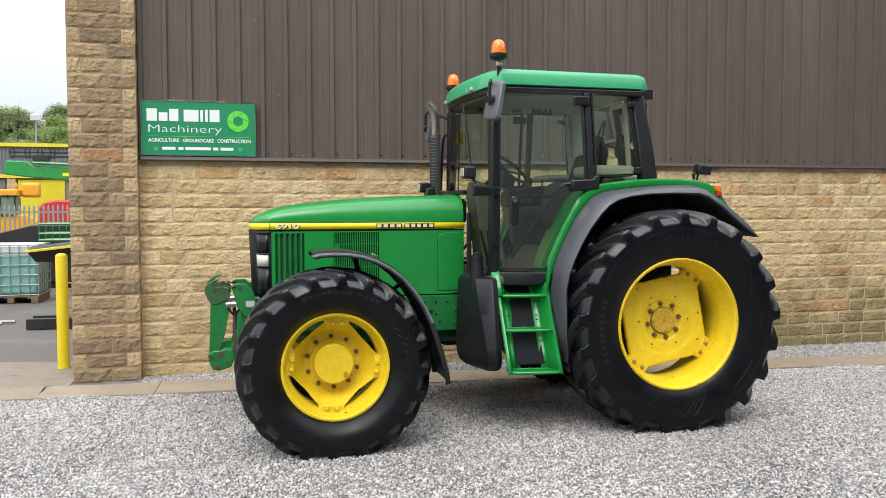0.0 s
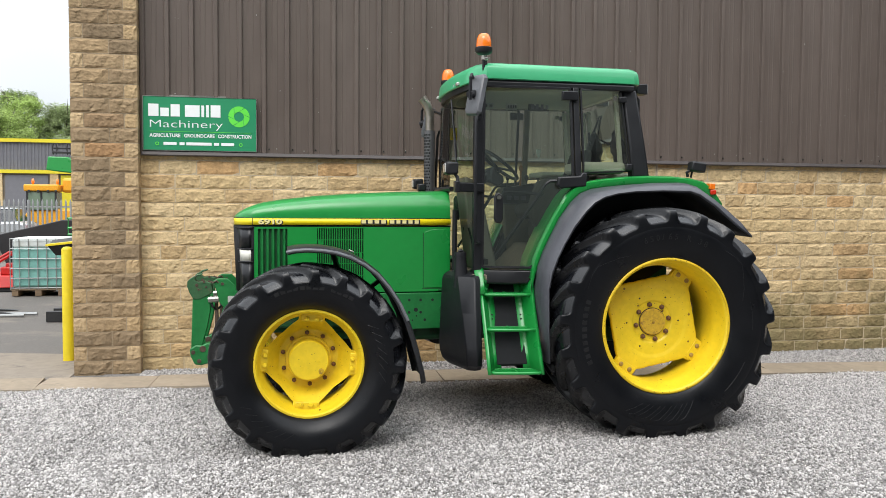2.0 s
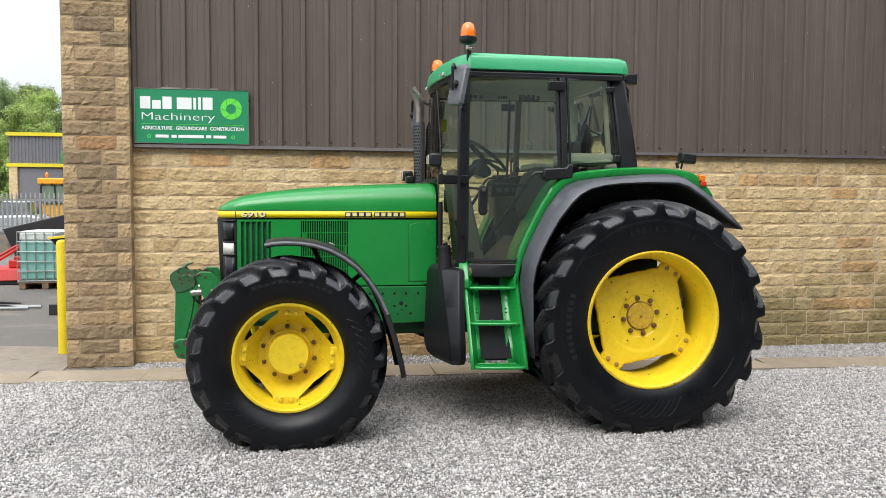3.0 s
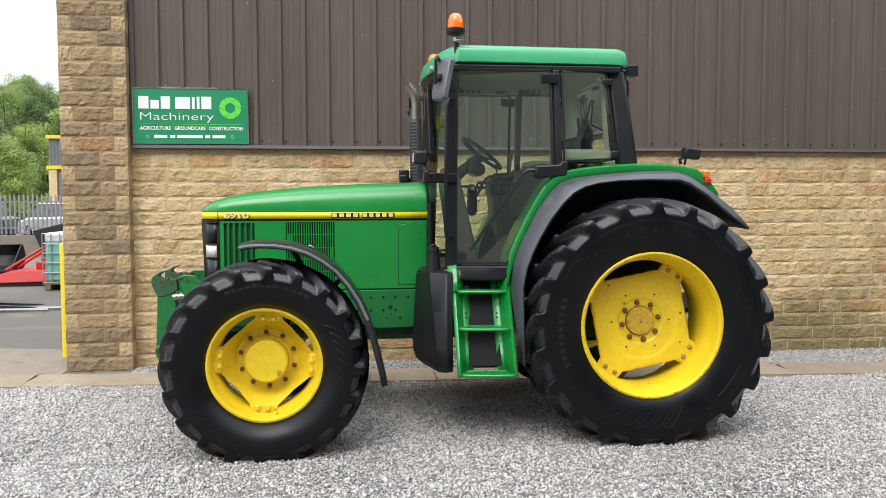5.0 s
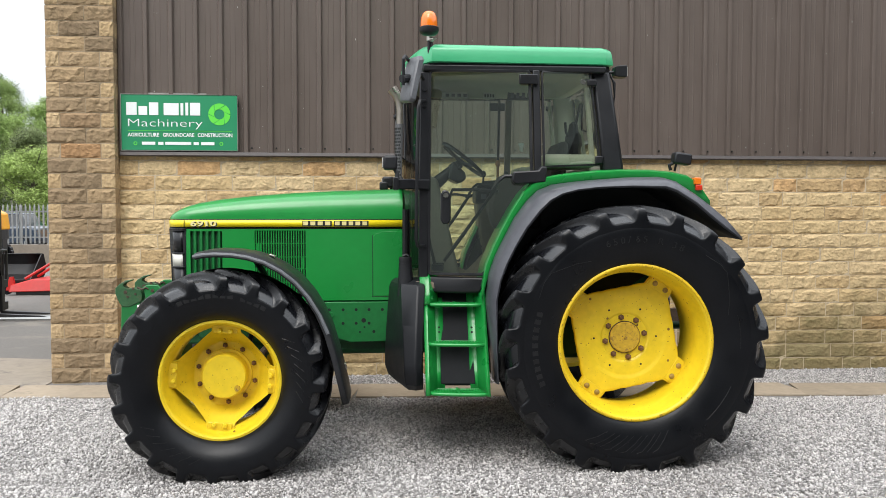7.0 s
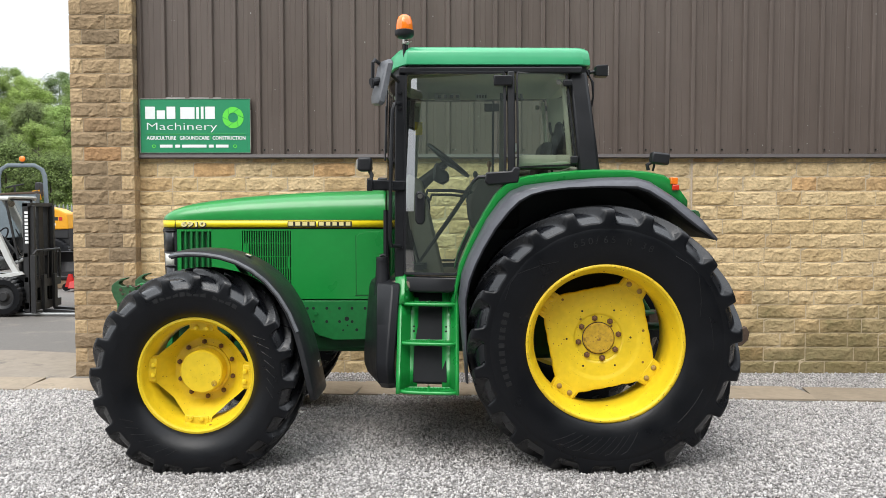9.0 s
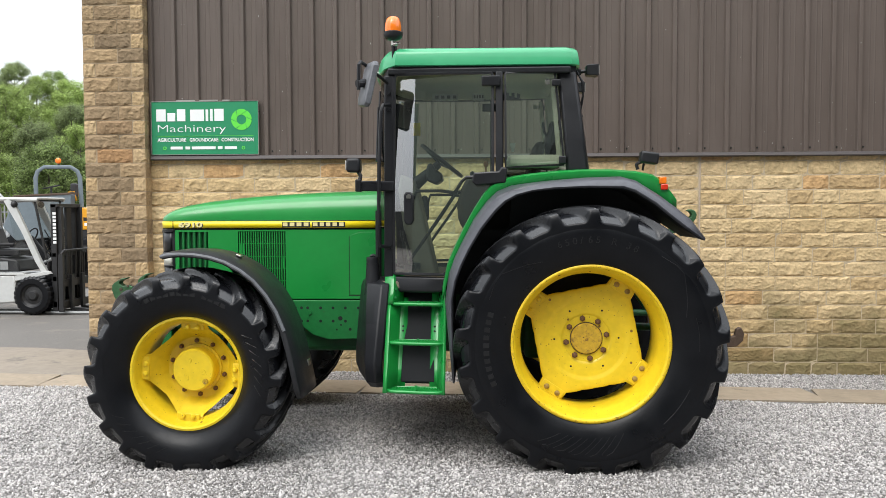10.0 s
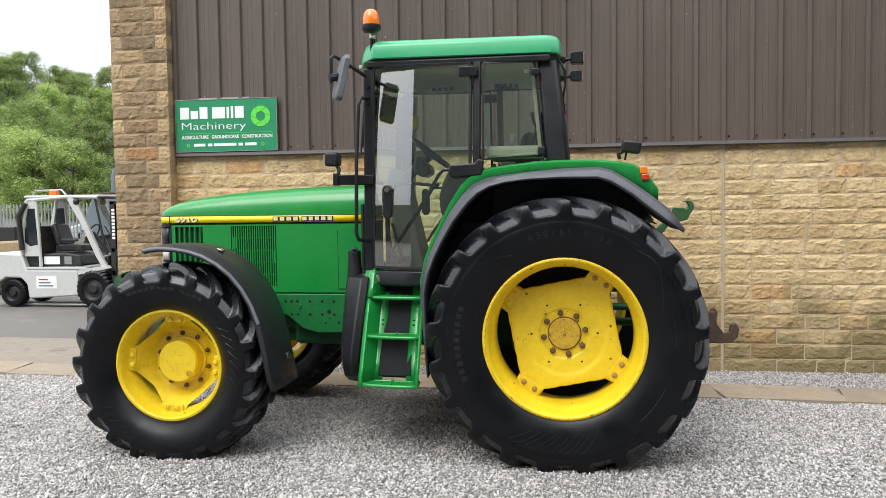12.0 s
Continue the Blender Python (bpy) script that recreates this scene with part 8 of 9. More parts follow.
# site dumper behind the forklift
D0 = 20.0
dz = ground_z(-7.6, 20.3)
dumper = thing("site_dumper", (-7.6, 20.6, dz), "orange and grey site dumper with a roll bar", "dumper")
s = Shape()
s.tube([(-8.22, D0 + 0.2, dz + 1.6), (-8.22, D0 + 0.2, dz + 2.62), (-8.17, D0 + 0.22, dz + 2.80), (-8.02, D0 + 0.24, dz + 2.92), (-7.40, D0 + 0.30, dz + 2.92), (-7.24, D0 + 0.32, dz + 2.80), (-7.18, D0 + 0.33, dz + 2.62), (-7.14, D0 + 0.33, dz + 1.3)], 0.055, 10)
part("roll_bar", s, BLUE_GREY, dumper, "blue-grey roll bar")
s = Shape()
s.tube([(-7.68, D0 + 0.27, dz + 2.97), (-7.68, D0 + 0.27, dz + 3.03)], 0.02, 8)
stem = part("beacon_stem", s, BLACK, dumper)
s = Shape()
s.ball((-7.68, D0 + 0.27, dz + 3.10), 0.075, 0.075, 0.085, 12, 6)
part("beacon", s, AMBER, stem)
s = Shape()
s.rings([[(-8.9, y, dz + 1.2), (-8.6, y, dz + 2.05), (-7.25, y, dz + 2.12), (-7.3, y, dz + 1.5), (-7.7, y, dz + 0.9), (-8.6, y, dz + 0.8)] for y in (D0 - 0.5, D0 + 0.1)])
part("skip_body", s, BLUE_GREY, dumper, "grey tipping skip with a rusty rim", bevel=0.03)
s = Shape()
s.tube([(-8.62, D0 - 0.52, dz + 2.07), (-7.22, D0 - 0.52, dz + 2.15), (-7.22, D0 + 0.12, dz + 2.15), (-8.62, D0 + 0.12, dz + 2.07)], 0.035, 6)
part("skip_rim", s, RUST, dumper)
s = Shape()
s.prism([(-7.18, dz + 1.10), (-7.18, dz + 1.76), (-6.85, dz + 1.68), (-6.66, dz + 1.56), (-6.62, dz + 1.12)], D0 + 0.1, D0 + 1.3)
hood = part("engine_cover", s, ORANGE, dumper, "orange engine cover", bevel=0.04)
for a, b, col in ((-7.08, -6.98, INK), (-6.96, -6.86, INK), (-6.84, -6.76, RED)):
    s = Shape()
    s.box(a, b, D0 + 0.094, D0 + 0.098, dz + 1.36, dz + 1.46)
    part("lettering_bar", s, col, hood)
s = Shape()
s.box(-7.06, -6.92, D0 + 0.094, D0 + 0.098, dz + 1.22, dz + 1.30)
part("label", s, WHITE_INK, hood)
s = Shape()
s.box(-7.9, -6.64, D0 + 0.2, D0 + 1.2, dz + 0.85, dz + 1.28).box(-8.6, -6.64, D0 + 0.3, D0 + 1.0, dz + 0.5, dz + 0.9)
part("chassis", s, BLACK, dumper, bevel=0.03)
wheel_on(dumper, -7.0, D0 + 0.05, dz + 0.45, 0.42, 0.4)
wheel_on(dumper, -7.0, D0 + 1.35, dz + 0.45, 0.42, 0.4)
wheel_on(dumper, -8.45, D0 + 0.05, dz + 0.55, 0.55, 0.4)
wheel_on(dumper, -8.45, D0 + 1.35, dz + 0.55, 0.55, 0.4)
s = Shape()
s.box(-7.75, -7.35, D0 + 0.5, D0 + 0.95, dz + 1.95, dz + 2.1).box(-7.45, -7.33, D0 + 0.5, D0 + 0.95, dz + 2.05, dz + 2.45)
part("seat", s, BLACK, dumper, bevel=0.04)
s = Shape()
cc = Vector((-7.95, D0 + 0.72, dz + 2.35))
s.tube([tuple(cc + 0.2 * Vector((math.cos(a), math.sin(a), 0.25 * math.cos(a)))) for a in [2 * math.pi * k / 20 for k in range(21)]], 0.016, 6, caps=False)
s.tube([(-7.95, D0 + 0.72, dz + 1.7), tuple(cc)], 0.025, 6)
part("steering_wheel", s, BLACK, dumper)
for y in (D0 + 0.45, D0 + 1.0):
    s = Shape()
    s.tube([(-7.5, y, dz + 1.9), (-7.48, y, dz + 2.2), (-7.35, y, dz + 2.22), (-7.3, y, dz + 1.95)], 0.022, 6)
    part("grab_handle", s, ORANGE, dumper)

dumper.location, dumper.scale = (-11.48, 27.3, ground_z(-11, 27.5)), (1.42, 0.5, 1.15)

# tracked machine at the edge of the yard
ez = ground_z(-9.2, 17.5)
digger = thing("mini_digger", (-9.3, 17.6, ez), "khaki and black compact digger at the yard's edge", "digger")
s = Shape()
s.prism([(-9.9, ez + 0.75), (-9.9, ez + 1.15), (-8.75, ez + 1.2), (-8.55, ez + 1.05), (-8.55, ez + 0.75)], 17.1, 18.3)
part("body", s, TAN, digger, bevel=0.05)
s = Shape()
s.prism([(-10.0, ez), (-10.15, ez + 0.25), (-10.0, ez + 0.5), (-8.5, ez + 0.5), (-8.35, ez + 0.25), (-8.5, ez)], 17.0, 17.4)
part("track", s, BLACK, digger, bevel=0.05)
s = Shape()
s.prism([(-10.0, ez), (-10.15, ez + 0.25), (-10.0, ez + 0.5), (-8.5, ez + 0.5), (-8.35, ez + 0.25), (-8.5, ez)], 18.0, 18.4)
part("track", s, BLACK, digger, bevel=0.05)
s = Shape()
s.tube([(-8.7, 17.5, ez + 1.1), (-8.55, 17.5, ez + 1.55), (-8.9, 17.5, ez + 1.9)], 0.07, 8).box(-9.6, -9.0, 17.3, 18.0, ez + 1.15, ez + 1.5).box(-9.9, -8.6, 17.1, 18.3, ez + 0.5, ez + 0.75)
part("boom_foot", s, BLACK, digger, bevel=0.02)

# palisade fence on a low wall
fy = 30.0
s = Shape()
s.box(-34, -3.0, fy + 0.1, fy + 0.35, -0.6, 0.52)
whole("wall_low", s, CONCRETE, (0, 0, 0), "low concrete retaining wall under the fence", "wall", kind="structure")
fence = thing("palisade_fence", (-16, fy, 0.52), "galvanised steel palisade fence on a low wall", "fence")
for z in (0.75, 1.65):
    s = Shape()
    s.box(-33, -3.2, fy + 0.16, fy + 0.20, z, z + 0.05)
    part("rail", s, GALV, fence)
pale = Shape()
pale.rings([[(-0.034, 0, z), (-0.012, -0.022, z), (0.012, -0.022, z), (0.034, 0, z)] for z in (0.56, 1.84)], closed=False, caps=False)
pale.add([(-0.034, 0, 1.84), (-0.012, -0.022, 1.84), (0.012, -0.022, 1.84), (0.034, 0, 1.84), (0, -0.01, 1.95)], [(0, 1, 4), (1, 2, 4), (2, 3, 4)])
pale_mesh = mesh_of("pale", pale, GALV, 0)
for k in range(198):
    ob = new("pale", pale_mesh)
    ob.location = (-33 + k * 0.15 + 16, 0.15, -0.52)
    ob.parent = fence
for k in range(11):
    s = Shape()
    x = -32.9 + k * 2.75
    s.box(x, x + 0.08, fy + 0.2, fy + 0.3, 0.5, 1.9)
    part("post", s, GALV, fence)


# cars behind the fence
def car(x, y, paint, name_label):
    z = ground_z(x, y) + 0.35
    c = thing("car", (x, y, z), name_label, "car", "parked cars")
    s = Shape()
    s.prism([(x - 2.1, z + 0.35), (x - 2.05, z + 0.75), (x - 1.3, z + 0.92), (x + 1.5, z + 0.95), (x + 2.0, z + 0.85), (x + 2.1, z + 0.4), (x + 1.9, z + 0.25), (x - 1.9, z + 0.25)], y - 0.85, y + 0.85)
    part("body", s, paint, c, bevel=0.08)
    s = Shape()
    s.rings([[(x - 1.35, y - 0.78, z + 0.92), (x + 1.5, y - 0.78, z + 0.92), (x + 1.5, y + 0.78, z + 0.92), (x - 1.35, y + 0.78, z + 0.92)], [(x - 0.65, y - 0.62, z + 1.42), (x + 0.95, y - 0.62, z + 1.42), (x + 0.95, y + 0.62, z + 1.42), (x - 0.65, y + 0.62, z + 1.42)]])
    part("glasshouse", s, DARK_GLASS, c, bevel=0.03)
    s = Shape()
    s.rings([[(x - 0.72, y - 0.64, z + 1.415), (x + 1.0, y - 0.64, z + 1.415), (x + 1.0, y + 0.64, z + 1.415), (x - 0.72, y + 0.64, z + 1.415)], [(x - 0.6, y - 0.58, z + 1.47), (x + 0.9, y - 0.58, z + 1.47), (x + 0.9, y + 0.58, z + 1.47), (x - 0.6, y + 0.58, z + 1.47)]])
    part("roof", s, paint, c, bevel=0.02)
    for dx in (-1.3, 1.3):
        wheel_on(c, x + dx, y - 0.78, z + 0.31, 0.31, 0.2, None, GALV)
        wheel_on(c, x + dx, y + 0.78, z + 0.31, 0.31, 0.2, None, GALV)
    return c


NAVY = material("dark_blue_paint", (0.03, 0.045, 0.07), 0.3, coat=0.5, vary=0.05)
for x, paint, words, share in ((-10.15, SILVER, "silver hatchback car parked nose-in behind the fence", 0.50), (-12.75, NAVY, "dark blue car parked nose-in behind the fence", 0.56), (-16.2, SILVER, "silver estate car parked behind the fence", 1.0)):
    car(x, 34.2, paint, words).scale.x = share
park = Shape()
park.box(-34, -3.0, fy + 0.36, 36.2, -0.6, ground_z(-12, 34) + 0.35)
whole("car_park", park, ASPHALT, (0, 0, 0), "raised asphalt car park behind the fence", "car park", kind="structure")

# telehandler and green loader boom behind the fence
tz = ground_z(-10, 40)
tele = thing("telehandler", (-10.2, 40.5, tz), "yellow telehandler with a glazed cab behind the fence", "telehandler")
s = Shape()
s.prism([(-11.9, tz + 0.6), (-11.9, tz + 1.4), (-11.6, tz + 1.7), (-9.0, tz + 1.75), (-8.4, tz + 1.4), (-8.4, tz + 0.6)], 39.6, 41.4)
part("body", s, ORANGE, tele, bevel=0.08)
s = Shape()
s.box(-11.6, -9.8, 39.5, 40.6, tz + 1.7, tz + 2.55)
part("cab_glass", s, material("green_cab_glass", (0.16, 0.22, 0.15), 0.1, coat=0.5, vary=0.1), tele, bevel=0.05)
s = Shape()
s.box(-11.8, -9.6, 39.4, 40.7, tz + 2.55, tz + 2.85)
part("cab_roof", s, ORANGE, tele, bevel=0.06)
for x in (-11.6, -10.7, -9.8):
    s = Shape()
    s.box(x - 0.05, x + 0.05, 39.46, 39.54, tz + 1.7, tz + 2.6)
    part("cab_post", s, BLACK, tele)
for x in (-11.5, -10.9, -10.3, -9.8):
    s = Shape()
    s.box(x, x + 0.14, 39.32, 39.40, tz + 2.48, tz + 2.6)
    part("work_lamp", s, BLACK, tele, bevel=0.02)
for x in (-11.35, -9.0):
    for y in (39.5, 41.3):
        wheel_on(tele, x, y, tz + 0.6, 0.6, 0.45, None, ORANGE)
s = Shape()
s.box(-9.5, -8.4, 39.8, 40.3, tz + 2.5, tz + 3.15)
part("boom_head", s, ORANGE, tele, bevel=0.12)
for x in (-11.3, -9.75):
    s = Shape()
    s.ball((x, 39.7, tz + 2.98), 0.1, 0.1, 0.14, 10, 6)
    part("beacon", s, AMBER, tele)
tele.location.x += 0.33
tele.scale.x = 0.66
boom = thing("crane_boom", (-9.5, 43.0, ground_z(-9, 43)), "green hydraulic loader boom with a black headstock", "loader")
s = Shape()
s.prism([(-11.2, 3.7), (-11.1, 4.35), (-10.2, 4.35), (-9.9, 4.1), (-6.6, 4.0), (-6.4, 3.7), (-6.4, 3.2), (-7.0, 3.3), (-9.9, 3.55), (-10.4, 3.6)], 42.7, 43.2)
part("arm", s, GREEN, boom, bevel=0.05)
s = Shape()
s.tube([(-9.9, 42.65, 4.25), (-6.6, 42.65, 4.12)], 0.07, 8)
part("ram", s, GREEN, boom)
s = Shape()
s.box(-8.6, -8.0, 42.66, 42.69, 3.62, 3.78)
part("label", s, STRIPE, boom)
s = Shape()
s.box(-10.9, -8.1, 42.7, 42.8, 4.50, 4.60).box(-10.9, -8.1, 42.9, 43.0, 4.72, 4.80).box(-9.9, -9.2, 42.6, 43.1, 4.35, 4.62)
for x in (-10.85, -10.2, -9.65, -9.1, -8.25):
    s.tube([(x, 42.75, 4.45), (x - 0.05, 42.75, 4.75), (x, 42.75, 4.98), (x + 0.12, 42.75, 4.98), (x + 0.17, 42.75, 4.75), (x + 0.12, 42.75, 4.45)], 0.035, 6)
part("headstock", s, BLACK, boom, bevel=0.03)
s = Shape()
s.box(-6.9, -6.3, 42.6, 43.4, ground_z(-6.6, 43), 3.4)
part("mast", s, BLACK, boom)
boom.location += Vector((0.35, 0.0, -0.26))
trailer = thing("red_trailer", (-7.6, 37.5, ground_z(-7.6, 37.5)), "red covered trailer standing behind the fence", "trailer")
s = Shape()
hz = ground_z(-7.6, 37.5)
s.prism([(-8.15, hz + 1.1), (-8.1, hz + 2.0), (-7.9, hz + 2.25), (-7.4, hz + 2.35), (-5.9, hz + 2.35), (-5.7, hz + 1.1)], 36.8, 38.2)
part("body", s, RED, trailer, bevel=0.08)
for x in (-7.6, -6.4):
    wheel_on(trailer, x, 36.9, hz + 0.45, 0.45, 0.3)
    wheel_on(trailer, x, 38.1, hz + 0.45, 0.45, 0.3)
s = Shape()
s.box(-8.0, -5.9, 37.0, 38.0, hz + 0.5, hz + 1.15)
part("chassis", s, DEEP_GREEN, trailer)

# far shed with grey cladding
shed = thing("far_shed", (-8, 50, 0), "low shed with grey ribbed cladding and yellow trim", "building")
prof = []
for k in range(110):
    a = -14.2 + k * 0.168
    prof += [(a, 0), (a + 0.04, -0.04), (a + 0.09, -0.04), (a + 0.13, 0)]
s = Shape()
s.rings([[(x, 46 + d, z) for x, d in prof] for z in (3.55, 4.98)], closed=False, caps=False)
part("cladding", s, GREY_CLAD, shed, smooth=0)
s = Shape()
s.box(-14.2, 4.1, 46.05, 58, -0.5, 5.0)
part("wall", s, CONCRETE, shed)
for a, b, c, d in ((-14.3, 4.2, 4.98, 5.16), (-14.3, 4.2, 3.38, 3.56)):
    s = Shape()
    s.box(a, b, 45.85, 46.06, c, d)
    part("trim", s, YELLOW_TRIM, shed)
s = Shape()
s.rings([[(x, 45.9, 5.0), (x, 58, 5.0), (x, 52, 5.14)] for x in (-14.3, 4.2)])
part("roof", s, GREY_CLAD, shed)
for a, b, mat in ((-13.7, -11.6, GREY_CLAD), (-11.0, -8.8, YELLOW_TRIM), (-7.5, -5.0, GREY_CLAD)):
    s = Shape()
    s.box(a, b, 45.98, 46.04, -0.4, 3.3)
    part("door", s, mat, shed)
for x in (-14.2, -11.5):
    s = Shape()
    s.box(x, x + 0.4, 45.9, 46.06, -0.4, 3.38)
    part("pier", s, STONE, shed)
lamp = thing("street_lamp", (-14.5, 66, ground_z(-14.5, 66)), "tall grey floodlight pole beyond the shed", "street lamp")
s = Shape()
s.tube([(-14.5, 66, ground_z(-14.5, 66)), (-14.5, 66, 8.4)], [0.12, 0.07], 8)
part("pole", s, GALV, lamp)
s = Shape()
s.box(-14.85, -14.15, 65.8, 66.1, 8.3, 8.75)
part("floodlight", s, WHITE, lamp, bevel=0.04)


# shed across the yard, behind the walk, and an added unseen wall beside it
s = Shape()
s.box(-6.0, 34, -22, -9, -0.5, 12.0)
whole("wall_opposite", s, SHED_CLAD, (0, 0, 0), "grey-green shed wall across the yard", "wall", kind="structure")

# stands out of view only so the foot of the door glass reflects dark
s = Shape()
s.box(-40, -6.0, -21.6, -21.3, -0.5, 2.5)
whole("wall_yard", s, GREY_CLAD_DARK, (0, 0, 0), "unseen dark wall added to darken low reflections in the cab glass", "wall", kind="structure")

# ---- trees on the far slope ----
def leaf_material(name, colour):
    mat = material(name, colour, 0.6, vary=0.45, grain=0.5, patch=0.18, island=0.55, each=0.35, spec=0.25)
    b = mat.node_tree.nodes["Principled BSDF"]
    n, l = mat.node_tree.nodes, mat.node_tree.links
    # light shines through the leaves
    through_leaf, mix = n.new("ShaderNodeBsdfTranslucent"), n.new("ShaderNodeMixShader")
    l.new(b.inputs["Base Color"].links[0].from_socket, through_leaf.inputs["Color"])
    mix.inputs["Fac"].default_value = 0.42
    l.new(b.outputs["BSDF"], mix.inputs[1])
    l.new(through_leaf.outputs["BSDF"], mix.inputs[2])
    l.new(mix.outputs["Shader"], n["Material Output"].inputs["Surface"])
    return mat


LEAVES = [leaf_material("spring_leaves", (0.25, 0.335, 0.115)), leaf_material("bright_leaves", (0.30, 0.39, 0.122)), leaf_material("deep_leaves", (0.19, 0.265, 0.105)), leaf_material("grey_leaves", (0.275, 0.335, 0.155))]


def tree(seed, height, radius, leaves, low=0.08):
    """Tapered trunk, forking limbs, and a crown of loose leaf sprays in uneven clumps."""
    rng = random.Random(seed)
    nr = np.random.default_rng(seed)
    t = thing("tree", (0, 0, 0), "broadleaf tree in full leaf on the far slope", "tree", "trees on the slope")
    s = Shape()
    tips = []
    bend = [(0, 0, 0)]
    for k in range(1, 6):
        bend.append((bend[-1][0] + rng.uniform(-0.2, 0.2), bend[-1][1] + rng.uniform(-0.2, 0.2), height * 0.16 * k))
    s.tube(bend, [0.26 * (1 - 0.16 * k) for k in range(6)], 7)
    for k in range(9):
        b = bend[2 + k % 4]
        a = k * 2.4 + rng.uniform(-0.4, 0.4)
        reach = radius * rng.uniform(0.55, 0.95)
        tip = (b[0] + reach * math.cos(a), b[1] + reach * math.sin(a), b[2] + height * rng.uniform(0.12, 0.3))
        mid = ((b[0] + tip[0]) / 2, (b[1] + tip[1]) / 2, (b[2] + tip[2]) / 2 - 0.2)
        s.tube([b, mid, tip], [0.09, 0.055, 0.02], 5)
        tips.append(tip)
    part("trunk", s, BARK, t)
    clumps = []
    for k in range(92):
        u = rng.uniform(low, 1.0)
        wide = radius * (math.sin(math.pi * min(1, (u - low) / (1.06 - low) * 0.82 + 0.16)) ** 0.75) * rng.uniform(0.45, 1.05)
        a = rng.uniform(0, 2 * math.pi)
        clumps.append((wide * math.cos(a), wide * math.sin(a), height * u * rng.uniform(0.95, 1.03), rng.uniform(0.75, 1.5) * radius / 3.6))
    per = 330
    c = np.array(clumps)
    n = len(c) * per
    base = np.repeat(c, per, axis=0)
    d = nr.normal(size=(n, 3))
    d /= np.linalg.norm(d, axis=1)[:, None]
    p = base[:, :3] + d * (base[:, 3:4] * nr.uniform(0.35, 1.0, (n, 1))) * np.array([1, 1, 0.75])
    size = nr.uniform(0.09, 0.20, (n, 1))
    face = d * 0.7 + np.array([0, 0, 0.8]) + nr.normal(size=(n, 3)) * 0.45
    e1 = np.cross(face, nr.normal(size=(n, 3)))
    e1 /= np.linalg.norm(e1, axis=1)[:, None] + 1e-6
    e2 = np.cross(e1, face)
    e2 /= np.linalg.norm(e2, axis=1)[:, None] + 1e-6
    leaf = np.stack([p - e1 * size, p + e2 * size * 0.8, p + e1 * size], 1).reshape(-1, 3)
    me = bpy.data.meshes.new("crown")
    me.vertices.add(n * 3)
    me.vertices.foreach_set("co", leaf.reshape(-1))
    me.loops.add(n * 3)
    me.loops.foreach_set("vertex_index", np.arange(n * 3))
    me.polygons.add(n)
    me.polygons.foreach_set("loop_start", np.arange(n) * 3)
    me.update(calc_edges=True)
    me.materials.append(leaves)
    crown = new("crown", me)
    crown.parent = t
    tagged(crown, kind="stuff")
    return t


TREES = [tree(1, 13, 4.6, LEAVES[0]), tree(2, 12, 4.2, LEAVES[1]), tree(3, 14, 4.8, LEAVES[2]), tree(4, 13, 3.8, LEAVES[3]), tree(5, 10, 4.4, LEAVES[0], 0.0), tree(6, 9, 4.6, LEAVES[1], 0.0)]


def skyline(x):
    return 13.6 + 0.22 * max(0.0, -21 - x)


rng = random.Random(5)
spots = []
for row, (y, share) in enumerate(((80, 0.50), (89, 0.66), (99, 0.79), (111, 0.87), (124, 0.92))):
    x = -84.0 * y / 100 + row * 1.7
    while x < -12.0 * y / 100:
        spots.append((x + rng.uniform(-1.2, 1.2), y + rng.uniform(-3.5, 3.5), share * rng.uniform(0.92, 1.05), row))
        x += rng.uniform(4.4, 6.2)
first = {}
for x, y, share, row in spots:
    kind = rng.choice((4, 5, 4, 5)) if row == 0 else rng.choice((0, 1, 2, 3, 0, 1))
    z = ground_z(x, y) - 0.2
    want = max(5.0, skyline(x * 100 / y) * share * y / 100 - z)
    tall = (13, 12, 14, 13, 10, 9)[kind]
    k = min(1.7, max(0.55, want / tall))
    m = Matrix.Translation((x, y, z)) @ Matrix.Rotation(rng.uniform(0, 6.28), 4, "Z") @ Matrix.Diagonal((k * rng.uniform(0.9, 1.1), k, k, 1))
    if kind in first:
        copy_thing(TREES[kind], m)
    else:
        first[kind] = m
for kind, m in first.items():
    TREES[kind].matrix_basis = m

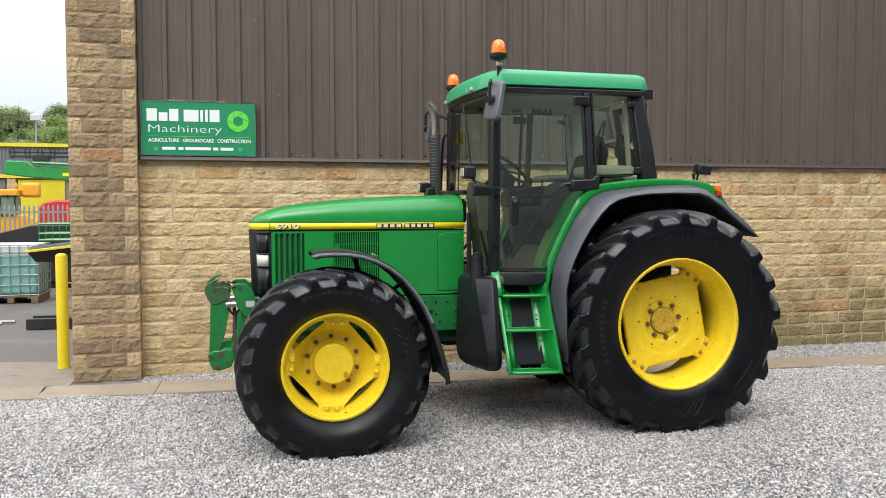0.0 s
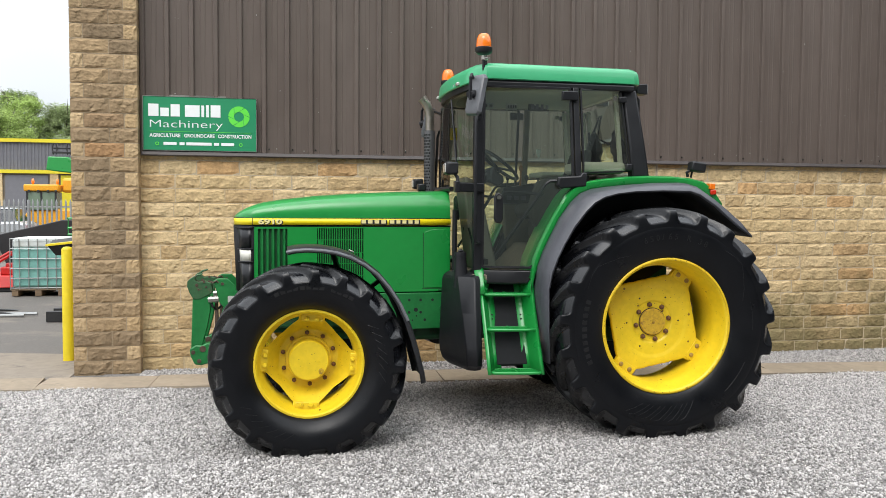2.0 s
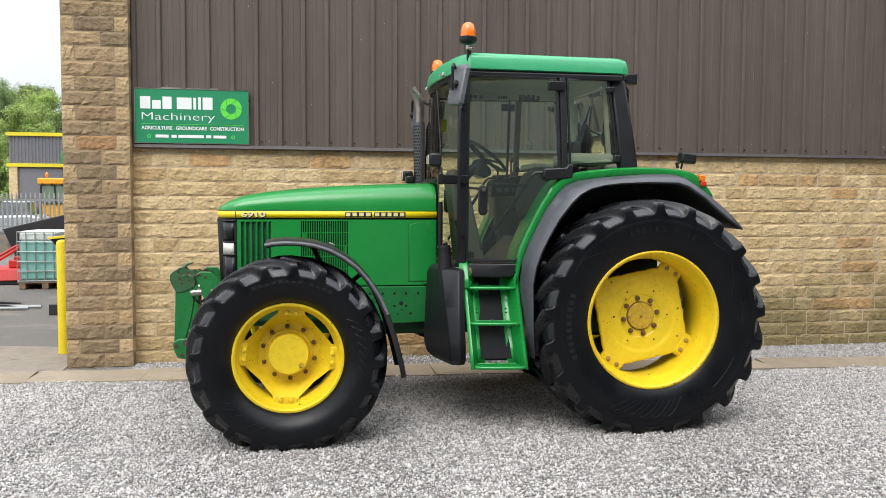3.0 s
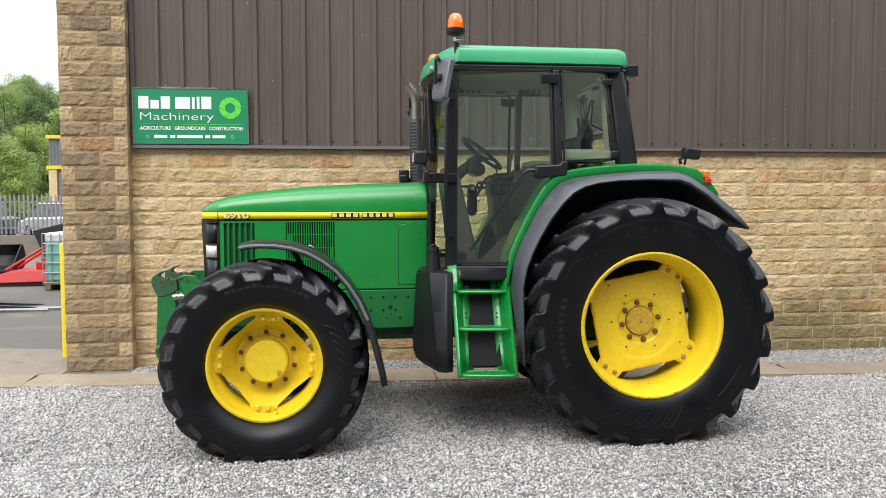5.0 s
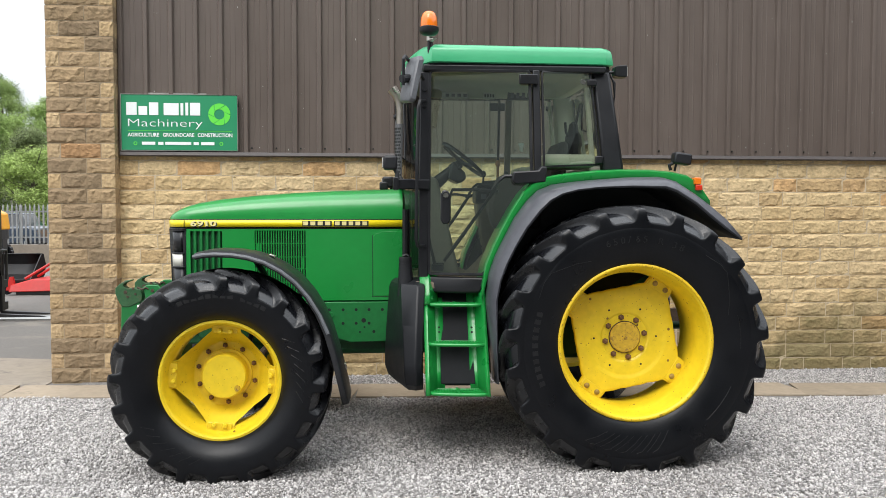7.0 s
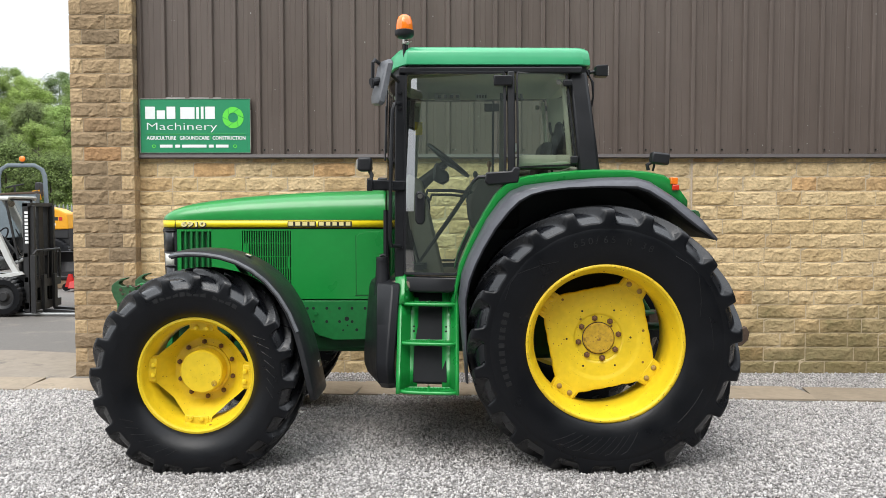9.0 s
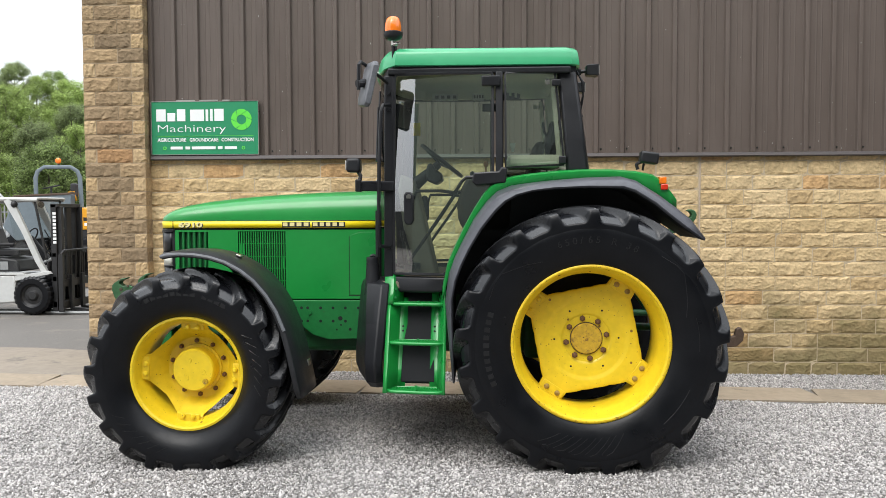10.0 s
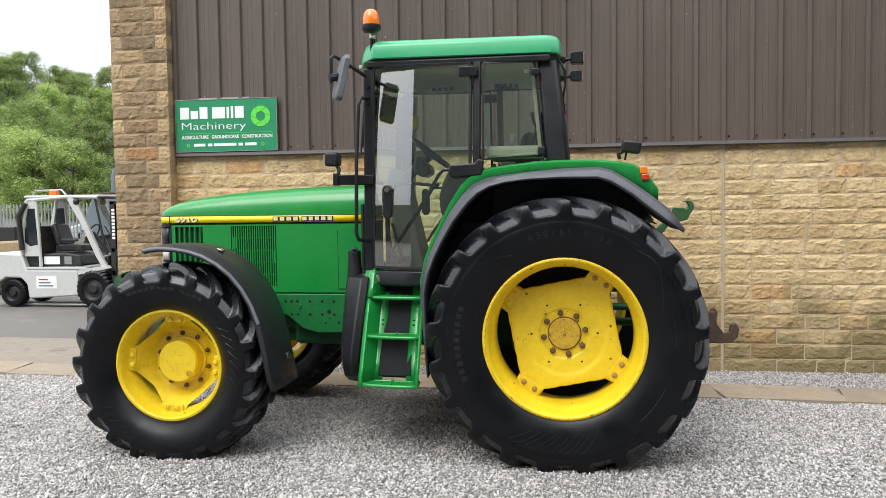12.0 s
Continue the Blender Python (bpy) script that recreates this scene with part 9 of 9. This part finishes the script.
# ---- wall stones and flags ----
def stone_mesh(name, length, height, rough, seed, mat, depth=0.06, cols=6):
    """A rock-faced stone, front toward -y, its foot at the origin's left corner."""
    rng = random.Random(seed)
    s = Shape()
    nz = 3
    for j in range(nz + 1):
        for i in range(cols + 1):
            u, v = i / cols, j / nz
            inner = 0 < i < cols and 0 < j < nz
            # the brow stands out and breaks back below it
            bulge = rough * rng.uniform(0.35, 1.0) * (1.1 if j == 2 else 0.8) if inner else rng.uniform(0.0, 0.12) * rough
            if 0 < i < cols:
                u += rng.uniform(-0.05, 0.05) if inner else 0
            z = (0, 0.16, 0.82, 1)[j] * height + (rng.uniform(-0.013, 0.013) if inner else 0)
            s.v.append((min(max(u, 0.03), 0.97) * length if 0 < i < cols else u * length, -bulge, z))
    n = cols + 1
    for j in range(nz):
        for i in range(cols):
            s.f.append((j * n + i, j * n + i + 1, (j + 1) * n + i + 1, (j + 1) * n + i))
    k = len(s.v)
    s.v += [(0, depth, 0), (length, depth, 0), (length, depth, height), (0, depth, height)]
    t = nz * n
    s.f.append((k, k + 1) + tuple(range(cols, -1, -1)))
    s.f.append(tuple(t + i for i in range(cols + 1)) + (k + 2, k + 3))
    s.f.append(tuple(j * n for j in range(nz + 1)) + (k + 3, k))
    s.f.append((k + 1, k + 2) + tuple(j * n + cols for j in range(nz, -1, -1)))
    return mesh_of(name, s, mat, 0)


def lay(parent, meshes, x, y, z, rng):
    me = rng.choice(meshes)
    ob = new("stone", me)
    ob.location = (x, y + rng.uniform(-0.005, 0.0005), z)
    ob.parent = parent
    return ob


rng = random.Random(11)
LENGTHS = (0.27, 0.33, 0.39, 0.45, 0.52)
JOINT, HIGH = 0.009, COURSE - 0.009
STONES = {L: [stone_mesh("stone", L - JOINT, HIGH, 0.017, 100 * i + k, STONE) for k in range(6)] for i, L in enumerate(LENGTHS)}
rest = Shape()
laid = 0
for c in range(16):
    z = WALL_FOOT + c * COURSE
    if z + HIGH > WALL_TOP + 0.12:
        break
    for a, b in ((-1.04, 4.862), (4.885, 9.6)):
        x = a - (0.0 if a > 0 else rng.uniform(0, 0.2))
        if a > 0 and c % 2 and z < 2.13:
            L = 0.27
            lay(wall_south, STONES[L], x, WALL_Y, z, rng)
            x += L
            laid += 1
        while x < b - 0.02:
            L = rng.choice(LENGTHS)
            left = b - x
            if left < L + 0.22:
                fits = [q for q in LENGTHS if q <= left + 0.012]
                if not fits or left - max(fits) < 0.10:
                    # a closer cut to the length that is left
                    me = stone_mesh("stone", left - JOINT, HIGH, 0.016, 5000 + laid, STONE)
                    if z < 2.13 and laid < 300:
                        lay(wall_south, [me], x, WALL_Y, z, rng)
                        laid += 1
                    else:
                        rest.add([(v.co.x + x, v.co.y + WALL_Y, min(v.co.z + z, 2.25)) for v in me.vertices], [tuple(p.vertices) for p in me.polygons])
                    break
                L = max(fits)
            me = rng.choice(STONES[L])
            if z < 2.13 and x < 7.0 and laid < 300:
                lay(wall_south, STONES[L], x, WALL_Y, z, rng)
                laid += 1
            else:
                rest.add([(v.co.x + x, v.co.y + WALL_Y, min(v.co.z + z, 2.25)) for v in me.vertices], [tuple(p.vertices) for p in me.polygons])
            x += L
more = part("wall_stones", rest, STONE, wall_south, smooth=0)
tagged(more, kind="stuff")

PIER_SETS = ((0.385, 0.285), (0.135, 0.395, 0.14))
PIER_MESH = {L: [stone_mesh("stone", L - JOINT, HIGH, 0.022 if L > 0.2 else 0.014, 900 + 10 * i + k, PIER_STONE if L > 0.2 else QUOIN_STONE, depth=0.17) for k in range(5)] for i, L in enumerate(sorted({q for row in PIER_SETS for q in row}))}
for c in range(41):
    z = WALL_FOOT + 0.01 + c * COURSE
    x = -1.70
    for L in PIER_SETS[c % 2]:
        lay(pier, PIER_MESH[L], x, PIER_Y, z, rng)
        x += L

pavement = whole("pavement", Shape().rings([[(x, kerb_y(x) - 0.25, -0.3), (x, kerb_y(x) + 0.25, -0.3), (x, kerb_y(x) + 0.25, -0.075), (x, kerb_y(x) - 0.25, -0.075)] for x in (-9.0, -4.0, 0.0, 5.0, 11.0)]), MORTAR, (0, 0, 0), "strip of worn flagstones along the foot of the wall", "pavement", kind="structure")
FLAG_X = -9.0
while FLAG_X < 10.8:
    L = rng.uniform(0.62, 1.15)
    s = Shape()
    j = 0.006
    x0, x1 = FLAG_X + j, FLAG_X + L - j
    top = -0.047 + rng.uniform(-0.004, 0.006)
    w0, w1 = rng.uniform(0.27, 0.30), rng.uniform(0.26, 0.29)
    skew = rng.uniform(-0.05, 0.05)
    s.rings([[(x0 + skew, kerb_y(x0) - w0, z), (x1 + skew, kerb_y(x1) - w0, z), (x1 - skew, kerb_y(x1) + w1, z), (x0 - skew, kerb_y(x0) + w1, z)] for z in (-0.11, top)])
    part("flagstone", s, FLAG, pavement, smooth=0)
    FLAG_X += L
